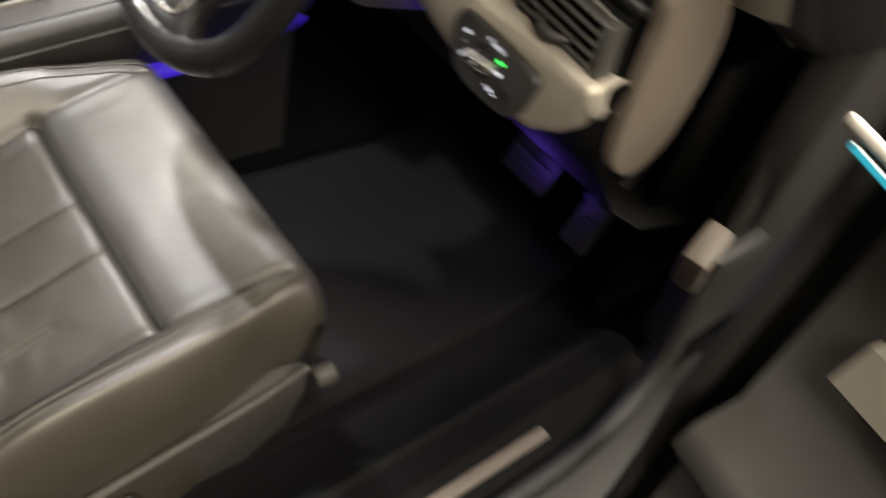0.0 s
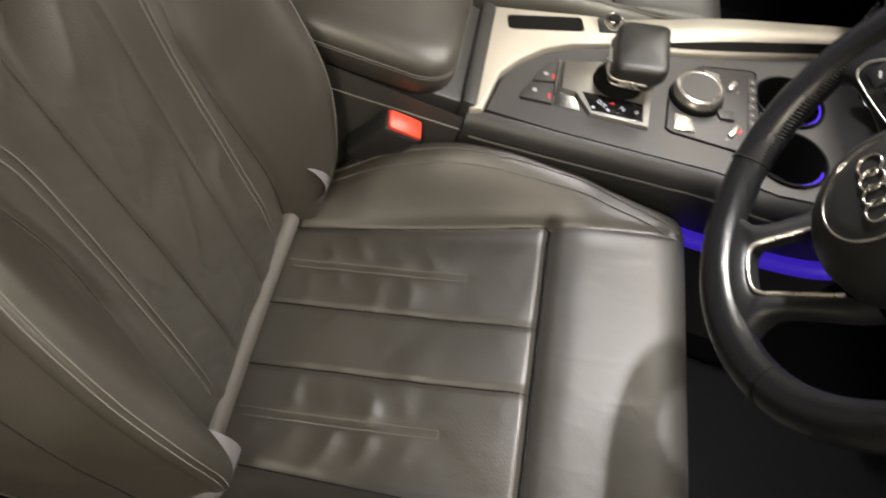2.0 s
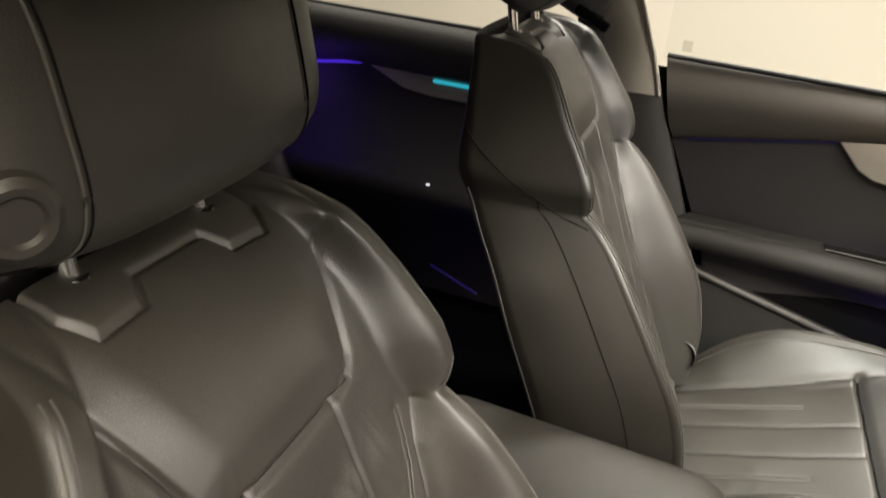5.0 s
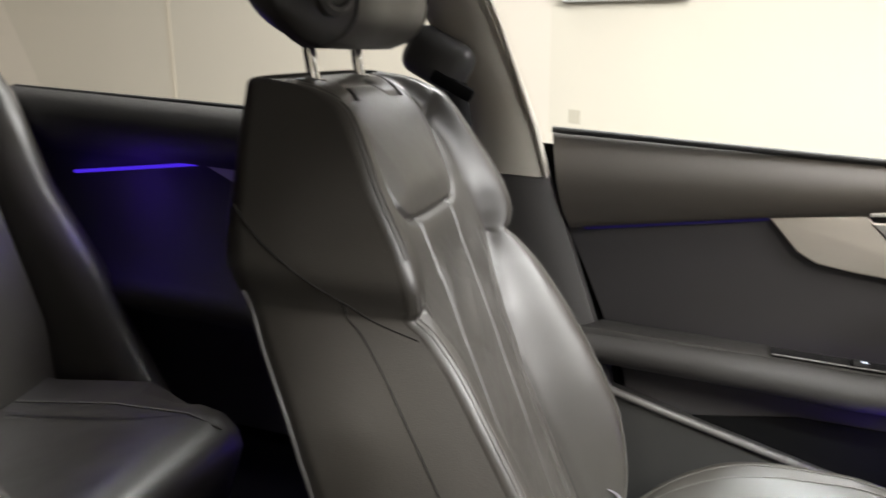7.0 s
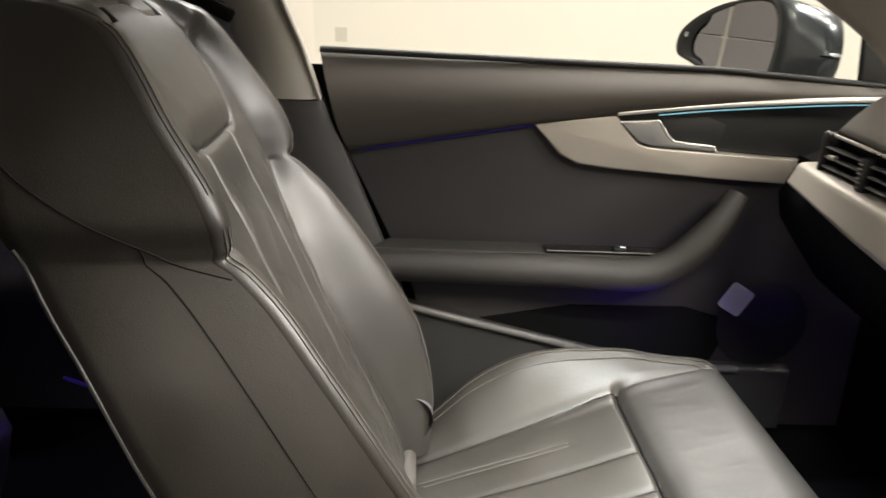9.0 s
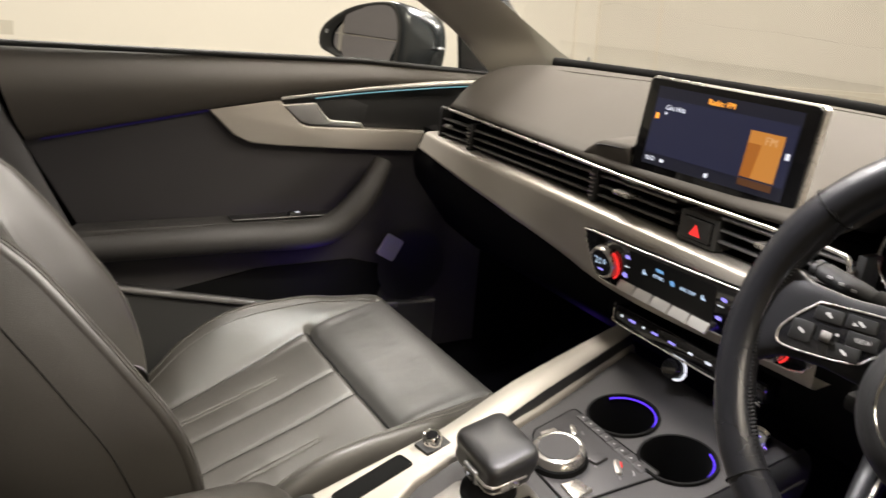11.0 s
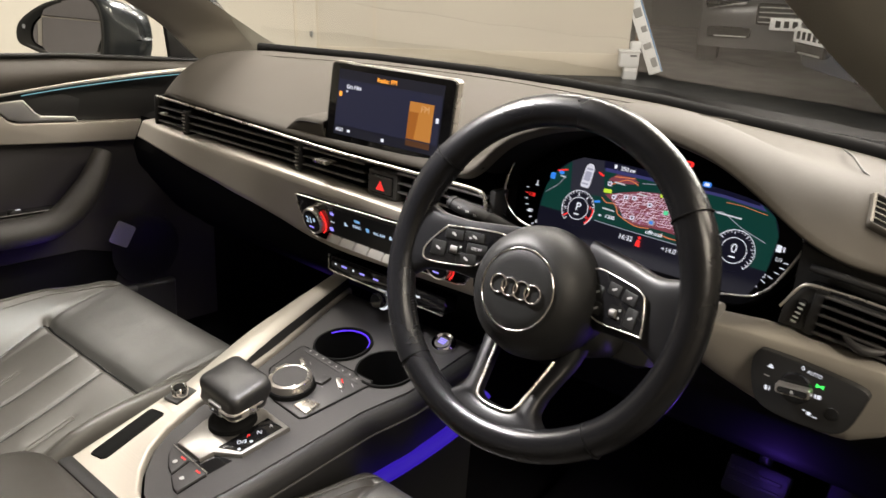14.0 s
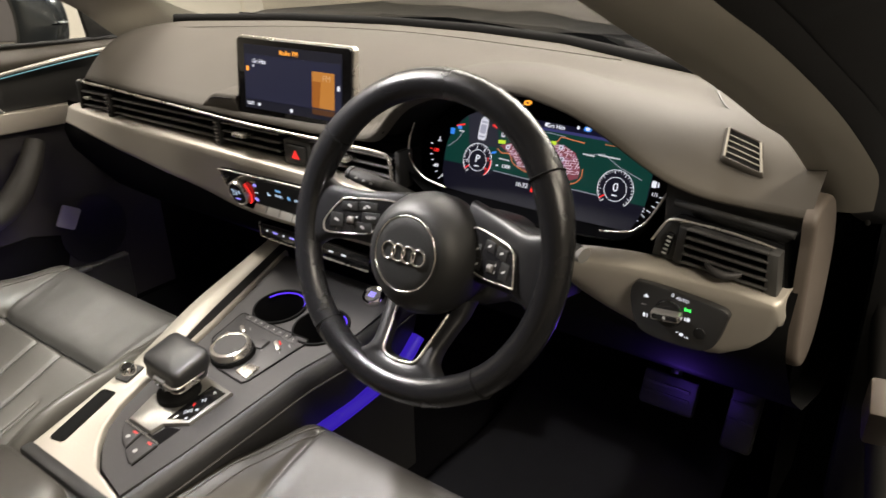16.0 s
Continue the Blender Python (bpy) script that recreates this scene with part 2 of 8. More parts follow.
def box(name, centre, size, mat, parent=None, bevel=0.004, turn=None, label="", seg=2):
    bm = bmesh.new()
    bmesh.ops.create_cube(bm, size=1)
    bmesh.ops.scale(bm, vec=size, verts=bm.verts)
    if bevel:
        bmesh.ops.bevel(bm, geom=bm.edges[:], offset=min(bevel, min(size) * 0.45), segments=seg, affect="EDGES", profile=0.5)
    m = Matrix.Translation(centre) @ (turn.to_4x4() if turn else Matrix())
    bmesh.ops.transform(bm, matrix=m, verts=bm.verts)
    return part(name, bm, mat, parent, label)


def prism(name, outline, depth, frame_m, mat, parent=None, bevel=0.002, label="", seg=2):
    """An outline (u, v) in the plane of frame_m, pushed depth along its third axis."""
    bm = bmesh.new()
    vs = [bm.verts.new((u, v, 0)) for u, v in outline]
    f = bm.faces.new(vs)
    r = bmesh.ops.extrude_face_region(bm, geom=[f])
    top = [g for g in r["geom"] if isinstance(g, bmesh.types.BMVert)]
    bmesh.ops.translate(bm, verts=top, vec=(0, 0, depth))
    if bevel:
        edges = [e for e in bm.edges if all(v in top for v in e.verts)]
        bmesh.ops.bevel(bm, geom=edges, offset=bevel, segments=seg, affect="EDGES", profile=0.5)
    bmesh.ops.transform(bm, matrix=frame_m, verts=bm.verts)
    return part(name, bm, mat, parent, label)


def grid(name, rows, mat, parent=None, label="", close_u=False, close_v=False, cap=False):
    """A sheet through rows of points, all of one length."""
    n, k = len(rows), len(rows[0])
    verts = [p for r in rows for p in r]
    faces = []
    for i in range(n - (0 if close_v else 1)):
        for j in range(k - (0 if close_u else 1)):
            a, b = i * k + j, i * k + (j + 1) % k
            c, d = ((i + 1) % n) * k + (j + 1) % k, ((i + 1) % n) * k + j
            faces.append((a, b, c, d))
    if cap:
        faces.append(tuple(range(k - 1, -1, -1)))
        faces.append(tuple(range((n - 1) * k, n * k)))
    ob = mesh_object(name, verts, faces, mat, parent, label)
    if cap:
        ob.data.set_sharp_from_angle(angle=0.8)
    return ob


def spline(points, steps=8, closed=False):
    """A smooth line through the points (Catmull-Rom)."""
    p = [Vector(q) for q in points]
    n, out = len(p), []
    for i in range(n if closed else n - 1):
        a, b, c, d = (p[(i + k) % n] if closed else p[min(max(i + k, 0), n - 1)] for k in (-1, 0, 1, 2))
        for s in range(steps):
            t = s / steps
            out.append(0.5 * (2 * b + (c - a) * t + (2 * a - 5 * b + 4 * c - d) * t * t + (3 * b - a - 3 * c + d) * t ** 3))
    if not closed:
        out.append(p[-1])
    return out


def tube(name, points, radius, mat, parent=None, closed=False, seg=10, label="", flat=1.0, up=(0, 0, 1)):
    """A round bar along points; radius a number or one per point; flat squeezes it along up."""
    pts = [Vector(p) for p in points]
    n, rows = len(pts), []
    for i, p in enumerate(pts):
        a, b = (pts[i - 1], pts[(i + 1) % n]) if closed else (pts[max(i - 1, 0)], pts[min(i + 1, n - 1)])
        d = (b - a).normalized()
        side = d.cross(Vector(up))
        side = side.normalized() if side.length > 1e-4 else d.orthogonal().normalized()
        over = side.cross(d).normalized()
        r = radius[i] if isinstance(radius, (list, tuple)) else radius
        rows.append([p + r * (math.cos(2 * math.pi * k / seg) * side + flat * math.sin(2 * math.pi * k / seg) * over) for k in range(seg)])
    return grid(name, rows, mat, parent, label, close_u=True, close_v=closed, cap=not closed)


def lathe(name, profile, frame_m, mat, parent=None, seg=40, label="", sharp=0.6):
    """A turned body: (radius, height) pairs about the third axis of frame_m."""
    bm = bmesh.new()
    rings = []
    for r, h in profile:
        if r < 1e-6:
            rings.append([bm.verts.new((0, 0, h))])
        else:
            rings.append([bm.verts.new((r * math.cos(2 * math.pi * k / seg), r * math.sin(2 * math.pi * k / seg), h)) for k in range(seg)])
    for a, b in zip(rings, rings[1:]):
        for k in range(seg):
            q = [a[k % len(a)], a[(k + 1) % len(a)], b[(k + 1) % len(b)], b[k % len(b)]]
            q = list(dict.fromkeys(q))
            if len(q) > 2:
                bm.faces.new(q)
    bmesh.ops.transform(bm, matrix=frame_m, verts=bm.verts)
    return part(name, bm, mat, parent, label, sharp=sharp)


def frame_of(origin, u, v):
    """A matrix with its first axis along u, its second in the plane of u and v."""
    u, v = Vector(u).normalized(), Vector(v)
    w = u.cross(v).normalized()
    v = w.cross(u)
    return Matrix(((u.x, v.x, w.x, origin[0]), (u.y, v.y, w.y, origin[1]), (u.z, v.z, w.z, origin[2]), (0, 0, 0, 1)))


def text(name, words, size, frame_m, mat, parent=None, align="CENTER", deep=0.0003):
    cu = bpy.data.curves.new(name, "FONT")
    cu.body, cu.size, cu.align_x, cu.align_y, cu.extrude = words, size, align, "CENTER", deep
    cu.resolution_u = 3
    cu.materials.append(mat)
    ob = new(name, cu)
    ob.parent = parent
    ob.matrix_local = frame_m
    return ob


def rounded(w, h, r, seg=5):
    """The outline of a rectangle with round corners, about its middle."""
    out = []
    for cx, cy, a0 in ((w / 2 - r, h / 2 - r, 0), (-w / 2 + r, h / 2 - r, 90), (-w / 2 + r, -h / 2 + r, 180), (w / 2 - r, -h / 2 + r, 270)):
        for k in range(seg + 1):
            a = radians(a0 + 90 * k / seg)
            out.append((cx + r * math.cos(a), cy + r * math.sin(a)))
    return out


def holed_plate(name, outline, holes, depth, frame_m, mat, parent=None, label=""):
    """A flat plate with openings right through it."""
    bm = bmesh.new()
    for ring in (outline, *holes):
        vs = [bm.verts.new((u, v, 0)) for u, v in ring]
        for k in range(len(vs)):
            bm.edges.new((vs[k - 1], vs[k]))
    bmesh.ops.triangle_fill(bm, use_beauty=True, use_dissolve=False, edges=bm.edges[:])
    r = bmesh.ops.extrude_face_region(bm, geom=bm.faces[:])
    top = [g for g in r["geom"] if isinstance(g, bmesh.types.BMVert)]
    bmesh.ops.translate(bm, verts=top, vec=(0, 0, depth))
    bmesh.ops.transform(bm, matrix=frame_m, verts=bm.verts)
    return part(name, bm, mat, parent, label, sharp=0.5)


def lerp(x, xs, ys):
    return float(np.interp(x, xs, ys))


# ---- front seats ----
SATIN_GREY = material("satin_grey_plastic", (0.14, 0.135, 0.13), 0.3, mottle=0.1, rough_var=0.05)

FIN_GREY = material("pale_grey_plastic", (0.12, 0.115, 0.125), 0.42, mottle=0.1)


def smooth01(t):
    t = np.clip(t, 0, 1)
    return t * t * (3 - 2 * t)


def line_distance(px, py, line):
    """The distance of the points (px, py) from a broken line."""
    best = np.full(px.shape, 1e9)
    for (ax, ay), (bx, by) in zip(line, line[1:]):
        dx, dy = bx - ax, by - ay
        t = np.clip(((px - ax) * dx + (py - ay) * dy) / (dx * dx + dy * dy), 0, 1)
        best = np.minimum(best, np.hypot(px - ax - t * dx, py - ay - t * dy))
    return best


def groove(px, py, seams):
    """How deep the seams press a cover in, at the points."""
    out = np.zeros(px.shape)
    for line, width, depth in seams:
        d = line_distance(px, py, line)
        out += depth * np.exp(-((d / width) ** 2)) + 0.25 * depth * np.exp(-((d / (4 * width)) ** 2))
    return out


def mirrored(line):
    return [(-x, y) for x, y in line]


# Centre line of the cushion (forward, up), its bolster height and its half width
CUSHION = np.array([(-0.03, -0.046, 0.006, 0.235), (0, -0.036, 0.012, 0.25), (0.05, -0.018, 0.036, 0.262), (0.10, 0.000, 0.066, 0.268), (0.16, 0.021, 0.082, 0.27),
                    (0.22, 0.043, 0.076, 0.27), (0.28, 0.068, 0.056, 0.268), (0.33, 0.092, 0.034, 0.264), (0.365, 0.103, 0.020, 0.258),
                    (0.40, 0.113, 0.010, 0.25), (0.43, 0.1205, 0.004, 0.242), (0.453, 0.1185, 0.002, 0.235), (0.469, 0.104, 0.0, 0.228), (0.476, 0.078, 0.0, 0.22), (0.478, 0.04, 0.0, 0.214), (0.470, -0.01, 0.0, 0.21)])
# Centre line of the backrest: up, front, back, half width, bolster depth, inner edge of the bolster
BACK = np.array([(-0.02, 0.006, -0.10, 0.190, 0.030, 0.14), (0.04, -0.012, -0.14, 0.204, 0.052, 0.133), (0.10, -0.040, -0.17, 0.214, 0.072, 0.126),
                 (0.17, -0.074, -0.20, 0.224, 0.082, 0.122), (0.24, -0.109, -0.235, 0.225, 0.074, 0.122), (0.305, -0.140, -0.267, 0.218, 0.060, 0.126),
                 (0.355, -0.164, -0.300, 0.207, 0.046, 0.138), (0.388, -0.180, -0.320, 0.198, 0.030, 0.150), (0.403, -0.188, -0.328, 0.200, 0.028, 0.152), (0.428, -0.200, -0.338, 0.210, 0.036, 0.140),
                 (0.457, -0.214, -0.343, 0.206, 0.036, 0.132), (0.50, -0.240, -0.346, 0.194, 0.032, 0.128), (0.53, -0.262, -0.350, 0.180, 0.034, 0.122),
                 (0.552, -0.282, -0.354, 0.168, 0.038, 0.115), (0.568, -0.302, -0.357, 0.158, 0.040, 0.108), (0.580, -0.326, -0.360, 0.149, 0.030, 0.105), (0.584, -0.346, -0.358, 0.142, 0.008, 0.10)])


def along(table, ts):
    """Columns of a table read smoothly at fractions of its length."""
    n = len(table)
    u = np.asarray(ts) * (n - 1)
    i = np.clip(u.astype(int), 0, n - 2)
    f = (u - i)[:, None]
    p = lambda k: table[np.clip(i + k, 0, n - 1)]  # noqa: E731
    a, b, c, d = p(-1), p(0), p(1), p(2)
    return 0.5 * (2 * b + (c - a) * f + (2 * a - 5 * b + 4 * c - d) * f * f + (3 * b - a - 3 * c + d) * f ** 3)


def ripple(x, y, seed):
    """Slow folds of worn leather."""
    r = np.random.RandomState(seed)
    out = np.zeros(x.shape)
    wx = x + 0.012 * np.sin(31 * y + 1.3) + 0.006 * np.sin(70 * x + 44 * y)
    wy = y + 0.010 * np.sin(37 * x + 0.4) + 0.006 * np.sin(63 * y - 38 * x)
    for _ in range(6):
        kx, ky, ph = r.uniform(20, 60), r.uniform(-60, 60), r.uniform(0, 6)
        wave = np.sin(kx * wx + ky * wy + ph)
        out += (0.5 * wave + 0.7 * (1 - np.abs(np.sin(0.9 * kx * wx + 0.7 * ky * wy + 2 * ph))) ** 2.5 - 0.15) / 6
    return out


def split_grid(name_of, xyz, region, mat_of, parent):
    """Cuts one sheet of points into a mesh for each region number of its cells."""
    n, k = xyz.shape[:2]
    cell = region[:-1, :-1]
    for number in sorted(set(cell.ravel().tolist())):
        ii, jj = np.nonzero(cell == number)
        a, b, c, d = ii * k + jj, ii * k + jj + 1, (ii + 1) * k + jj + 1, (ii + 1) * k + jj
        quads = np.stack([a, b, c, d], 1)
        used, inverse = np.unique(quads, return_inverse=True)
        mesh_object(name_of[number], xyz.reshape(-1, 3)[used], inverse.reshape(-1, 4).tolist(), mat_of[number], parent)


PAD_LINE = [(0.140, 0.60), (0.130, 0.55), (0.113, 0.51), (0.096, 0.468), (0.084, 0.457), (0.066, 0.452), (-0.066, 0.452), (-0.084, 0.457), (-0.096, 0.468), (-0.113, 0.51), (-0.130, 0.55), (-0.140, 0.60)]
BOLSTER_LINE = [(0.145, -0.02), (0.138, 0.08), (0.125, 0.18), (0.122, 0.25), (0.130, 0.305), (0.143, 0.360), (0.160, 0.394)]
WING_LINE = [(0.180, 0.399), (0.196, 0.393), (0.23, 0.381)]


def front_seat(name, label, place, tall=1.0, worn=1.0):
    seat = thing(name, label, "car seat", place)
    # backrest: front cover, sides and rear shell out of one smooth body
    rows, half = 280, 150
    ts = np.linspace(0, 1, rows)
    up, front, rear, wide, bulge, inner = along(BACK, ts).T
    q = np.linspace(-1, 1, 2 * half + 1)
    flat, turn = 0.86, 0.14
    aq = np.abs(q)[None, :]
    roll = np.clip((aq - flat) / turn, 0, 1) * math.pi / 2
    edge = (wide - 0.012)[:, None]
    x = np.where(aq < flat, aq / flat * edge, edge + 0.012 * np.sin(roll))
    z = np.repeat(up[:, None], x.shape[1], 1)
    lift = bulge[:, None] * smooth01((x - inner[:, None]) / np.maximum(0.02, edge - 0.01 - inner[:, None]))
    xs = x * np.sign(q)[None, :]
    depth = (front - rear)[:, None]
    y = front[:, None] + lift - np.minimum(0.014, 0.3 * depth) * (1 - np.cos(roll))
    pad_in = (line_distance(xs, z, PAD_LINE) * np.where((np.abs(xs) < np.interp(z, [0.455, 0.51, 0.6], [0.09, 0.113, 0.135])) & (z > 0.455), 1, 0))
    stripe = [(0.056, 0.452), (0.052, 0.30), (0.046, 0.15), (0.044, 0.0)]
    twin = [(0.130, 0.402), (0.118, 0.36), (0.100, 0.31), (0.098, 0.2), (0.104, 0.02)]
    seams = [(PAD_LINE, 0.0035, 0.0045), (BOLSTER_LINE, 0.005, 0.006), (mirrored(BOLSTER_LINE), 0.005, 0.006), (WING_LINE, 0.006, 0.007), (mirrored(WING_LINE), 0.006, 0.007),
             (stripe, 0.0022, 0.0036), (mirrored(stripe), 0.0022, 0.0036),
             (twin, 0.006, 0.0022), (mirrored(twin), 0.006, 0.0022)]
    y = y - groove(xs, z, seams) + 0.007 * smooth01(pad_in / 0.040)
    loose = smooth01((0.135 - np.abs(xs)) / 0.03) * smooth01((0.44 - z) / 0.05)
    held = np.ones(xs.shape)
    for line in (stripe, twin):
        held *= (1 - np.exp(-((line_distance(np.abs(xs), z, line) / 0.010) ** 2)))
    y = y + 0.0085 * loose * held * ripple(xs, z, 3)
    top_line = [(-0.098, -0.40), (-0.098, -0.312), (-0.086, -0.292), (-0.046, -0.294), (-0.034, -0.313), (0.034, -0.313), (0.046, -0.294), (0.086, -0.292), (0.098, -0.312), (0.098, -0.40)]
    y_flat = y.copy()
    z = np.where(z > 0.5, z - groove(xs, y_flat, [(top_line, 0.0025, 0.005)]), z)
    xyz = np.stack([xs, y, z], -1)
    region = np.zeros(xs.shape, int)
    region[(np.abs(xs) > np.interp(z, [-0.02, 0.08, 0.18, 0.25, 0.30, 0.345, 0.372], [0.145, 0.138, 0.125, 0.122, 0.13, 0.146, 0.158])) & (z < 0.397)] = 1
    region[(np.abs(xs) > 0.145) & (z >= 0.397)] = 3
    region[(region == 1) & (xs < 0)] = 2
    region[(region == 3) & (xs < 0)] = 4
    region[(pad_in > 0)] = 5
    region[(z > 0.52) & (y < np.interp(np.abs(xs), [0.034, 0.046, 0.086, 0.098], [-0.313, -0.294, -0.292, -0.312])) & (np.abs(xs) < 0.098)] = 6
    split_grid({0: "backrest_cover", 1: "side_bolster", 2: "side_bolster", 3: "shoulder_wing", 4: "shoulder_wing", 5: "shoulder_pad", 6: "top_panel"}, xyz, region,
               {0: PERFORATED, 1: LEATHER, 2: LEATHER, 3: LEATHER, 4: LEATHER, 5: LEATHER, 6: LEATHER}, seat)
    # rear shell: from each side edge back and across
    left, right = xyz[:, 0], xyz[:, -1]
    shell = []
    flare = np.interp(up, [-0.02, 0.1, 0.3, 0.42, 0.5, 0.58], [0.045, 0.040, 0.032, 0.016, 0.006, 0.001])
    for i in range(0, rows, 3):
        w, b = wide[i] + flare[i], rear[i]
        line = [tuple(right[i])]
        for k in range(1, 9):
            t = k / 9
            line.append((right[i][0] + (w - right[i][0]) * math.sin(t * math.pi / 2) ** 0.9, right[i][1] + (b - right[i][1]) * t, up[i]))
        for k in range(13):
            a = math.pi * k / 12
            line.append((w * math.copysign(abs(math.cos(a)) ** 0.7, math.cos(a)), b - 0.014 * math.sin(a), up[i]))
        for k in range(8, 0, -1):
            t = k / 9
            line.append((left[i][0] - (w + left[i][0]) * math.sin(t * math.pi / 2) ** 0.9, left[i][1] + (b - left[i][1]) * t, up[i]))
        line.append(tuple(left[i]))
        shell.append(line)
    grid("rear_shell", shell, LEATHER, seat, "black leather sides and rear of the backrest")
    for s in (1, -1):
        tube("piping", [(s * (wide[i] + flare[i] + 0.0006), rear[i] + 0.003, up[i]) for i in range(6, 146, 8)], 0.0017, PIPING, seat, seg=6, label="pale piping along the rear edge")

        def on_side(pz, t):
            w, fl, ry, fy_ = (float(np.interp(pz, up, v)) for v in (wide, flare, rear, right[:, 1]))
            return (s * (w + fl * math.sin(t * math.pi / 2) ** 0.9 + 0.0002), fy_ + (ry - fy_) * t, pz)

        for seam in ([(0.48, 0.98), (0.455, 0.80), (0.428, 0.56), (0.404, 0.32), (0.388, 0.14), (0.380, 0.02)],
                     [(0.408, 0.36), (0.385, 0.34), (0.34, 0.33), (0.26, 0.32), (0.16, 0.32), (0.0, 0.32)]):
            smooth = spline([(a, b, 0) for a, b in seam], 8)
            tube("side_seam", [on_side(v.x, v.y) for v in smooth], 0.0008, SEAM, seat, seg=6)

    def on_back(px, pz):
        f = float(np.interp(pz, up, np.arange(len(up))))
        i = min(int(f), len(up) - 2)
        a, b = (float(np.interp(px, xs[k, 27:-27], y[k, 27:-27])) for k in (i, i + 1))
        return Vector((px, a + (b - a) * (f - i) + 0.0008, pz))

    for line in (stripe, mirrored(stripe), BOLSTER_LINE[:-1], mirrored(BOLSTER_LINE[:-1]), PAD_LINE[2:-2]):
        tube("back_seam", [on_back(v.x, v.y) - Vector((0, 0.0010, 0)) for v in spline([(a, b, 0) for a, b in line], 16)], 0.0006, SEAM, seat, seg=5)
    for s in (1, -1):
        for off in (-0.004, 0.004):
            path = [on_back(s * v.x + off, v.y) for v in spline([(a, b, 0) for a, b in twin], 10)]
            tube("back_stitching", path, 0.0009, THREAD, seat, seg=5)
        for k in (0.885, 0.925):
            j = half + int(half * k) * s
            tube("back_stitching", [Vector((xs[i, j], y[i, j] + 0.0008, z[i, j])) for i in range(14, 157, 4)], 0.0008, THREAD, seat, seg=5)
            tube("back_stitching", [Vector((xs[i, j], y[i, j] + 0.0008, z[i, j])) for i in range(171, 249, 4)], 0.0008, THREAD, seat, seg=5)

    # cushion
    rows, half = 190, 120
    ts = np.linspace(0, 1, rows)
    fy, fz, high, wide = along(CUSHION, ts).T
    q = np.linspace(-1, 1, 2 * half + 1)
    aq = np.abs(q)[None, :]
    flat, turn = 0.72, 0.28
    roll = np.clip((aq - flat) / turn, 0, 1) * math.pi / 2
    edge = (wide - 0.035)[:, None]
    x = np.where(aq < flat, aq / flat * edge, edge + 0.035 * np.sin(roll))
    lift = high[:, None] * smooth01((x - 0.150) / np.maximum(0.02, edge - 0.150))
    nose = np.clip((fy - 0.40) / 0.05, 0, 1)[:, None]
    z = fz[:, None] + lift - (lift + 0.11 * (1 - nose) + 0.05) * (1 - np.cos(roll))
    xs = x * np.sign(q)[None, :]
    y = np.repeat(fy[:, None], x.shape[1], 1)
    lateral = [(-0.176, 0.309), (0.176, 0.309)]
    long_seam = [(0.150, -0.02), (0.158, 0.1), (0.170, 0.25), (0.176, 0.31), (0.182, 0.38), (0.186, 0.44)]
    stripe = [(0.040, 0.0), (0.040, 0.15), (0.040, 0.304)]
    twin = [(0.097, 0.01), (0.097, 0.12), (0.097, 0.222)]
    seams = [(lateral, 0.0050, 0.012), (long_seam, 0.006, 0.005), (mirrored(long_seam), 0.006, 0.005), (stripe, 0.0045, 0.0035), (mirrored(stripe), 0.0045, 0.0035),
             (twin, 0.006, 0.002), (mirrored(twin), 0.006, 0.002)]
    sag = smooth01((0.165 - np.abs(xs)) / 0.03) * smooth01((0.30 - y) / 0.02)
    near = (1 - np.exp(-(((np.abs(xs) - 0.097) / 0.011) ** 2))) * np.exp(-(((np.abs(xs) - 0.098) / 0.045) ** 2)) * smooth01((y - 0.02) / 0.05) * smooth01((0.235 - y) / 0.09)
    folds = near * (0.5 + 0.5 * np.sin(160 * y + 30 * np.abs(xs) + 2.2 * np.sin(33 * xs + 0.6))) ** 2 * (0.65 + 0.35 * np.sin(61 * y + 40 * xs + 1.0))
    z = z - groove(xs, y, seams) + worn * sag * (0.0025 * ripple(xs * 1.1, y * 1.9, 8) + 0.0050 * folds)
    thigh = smooth01((y - 0.315) / 0.02) * smooth01((0.44 - y) / 0.04) * smooth01((0.17 - np.abs(xs)) / 0.03)
    z = z + 0.0016 * thigh * ripple(xs * 1.5, y * 0.8, 5)
    xyz = np.stack([xs, y, z], -1)
    region = np.zeros(xs.shape, int)
    seam_x = np.interp(y, [-0.02, 0.1, 0.25, 0.31, 0.38, 0.44], [0.150, 0.158, 0.170, 0.176, 0.182, 0.186])
    region[(y > 0.309)] = 1
    region[(xs > seam_x)] = 2
    region[(xs < -seam_x)] = 3
    split_grid({0: "seat_cushion", 1: "thigh_support", 2: "cushion_bolster", 3: "cushion_bolster"}, xyz, region, {0: PERFORATED, 1: THIGH_HIDE, 2: LEATHER, 3: LEATHER}, seat)

    def on_cushion(px, py):
        f = float(np.interp(py, fy[:156], np.arange(156)))
        i = int(f)
        a, b = (float(np.interp(px, xs[k, 30:-30], z[k, 30:-30])) for k in (i, i + 1))
        return Vector((px, py, a + (b - a) * (f - i) + 0.0007))

    def even(line, n):
        return [(v.x, v.y) for v in spline([(a, b, 0) for a, b in line], n)]

    for k, line in enumerate((stripe, mirrored(stripe), long_seam[:4], mirrored(long_seam[:4]), lateral)):
        tube("cushion_seam", [on_cushion(a, b) - Vector((0, 0, 0.0008)) for a, b in even(line, 24)], 0.0020 if k == 4 else 0.0009, DARK_VOID, seat, seg=5)

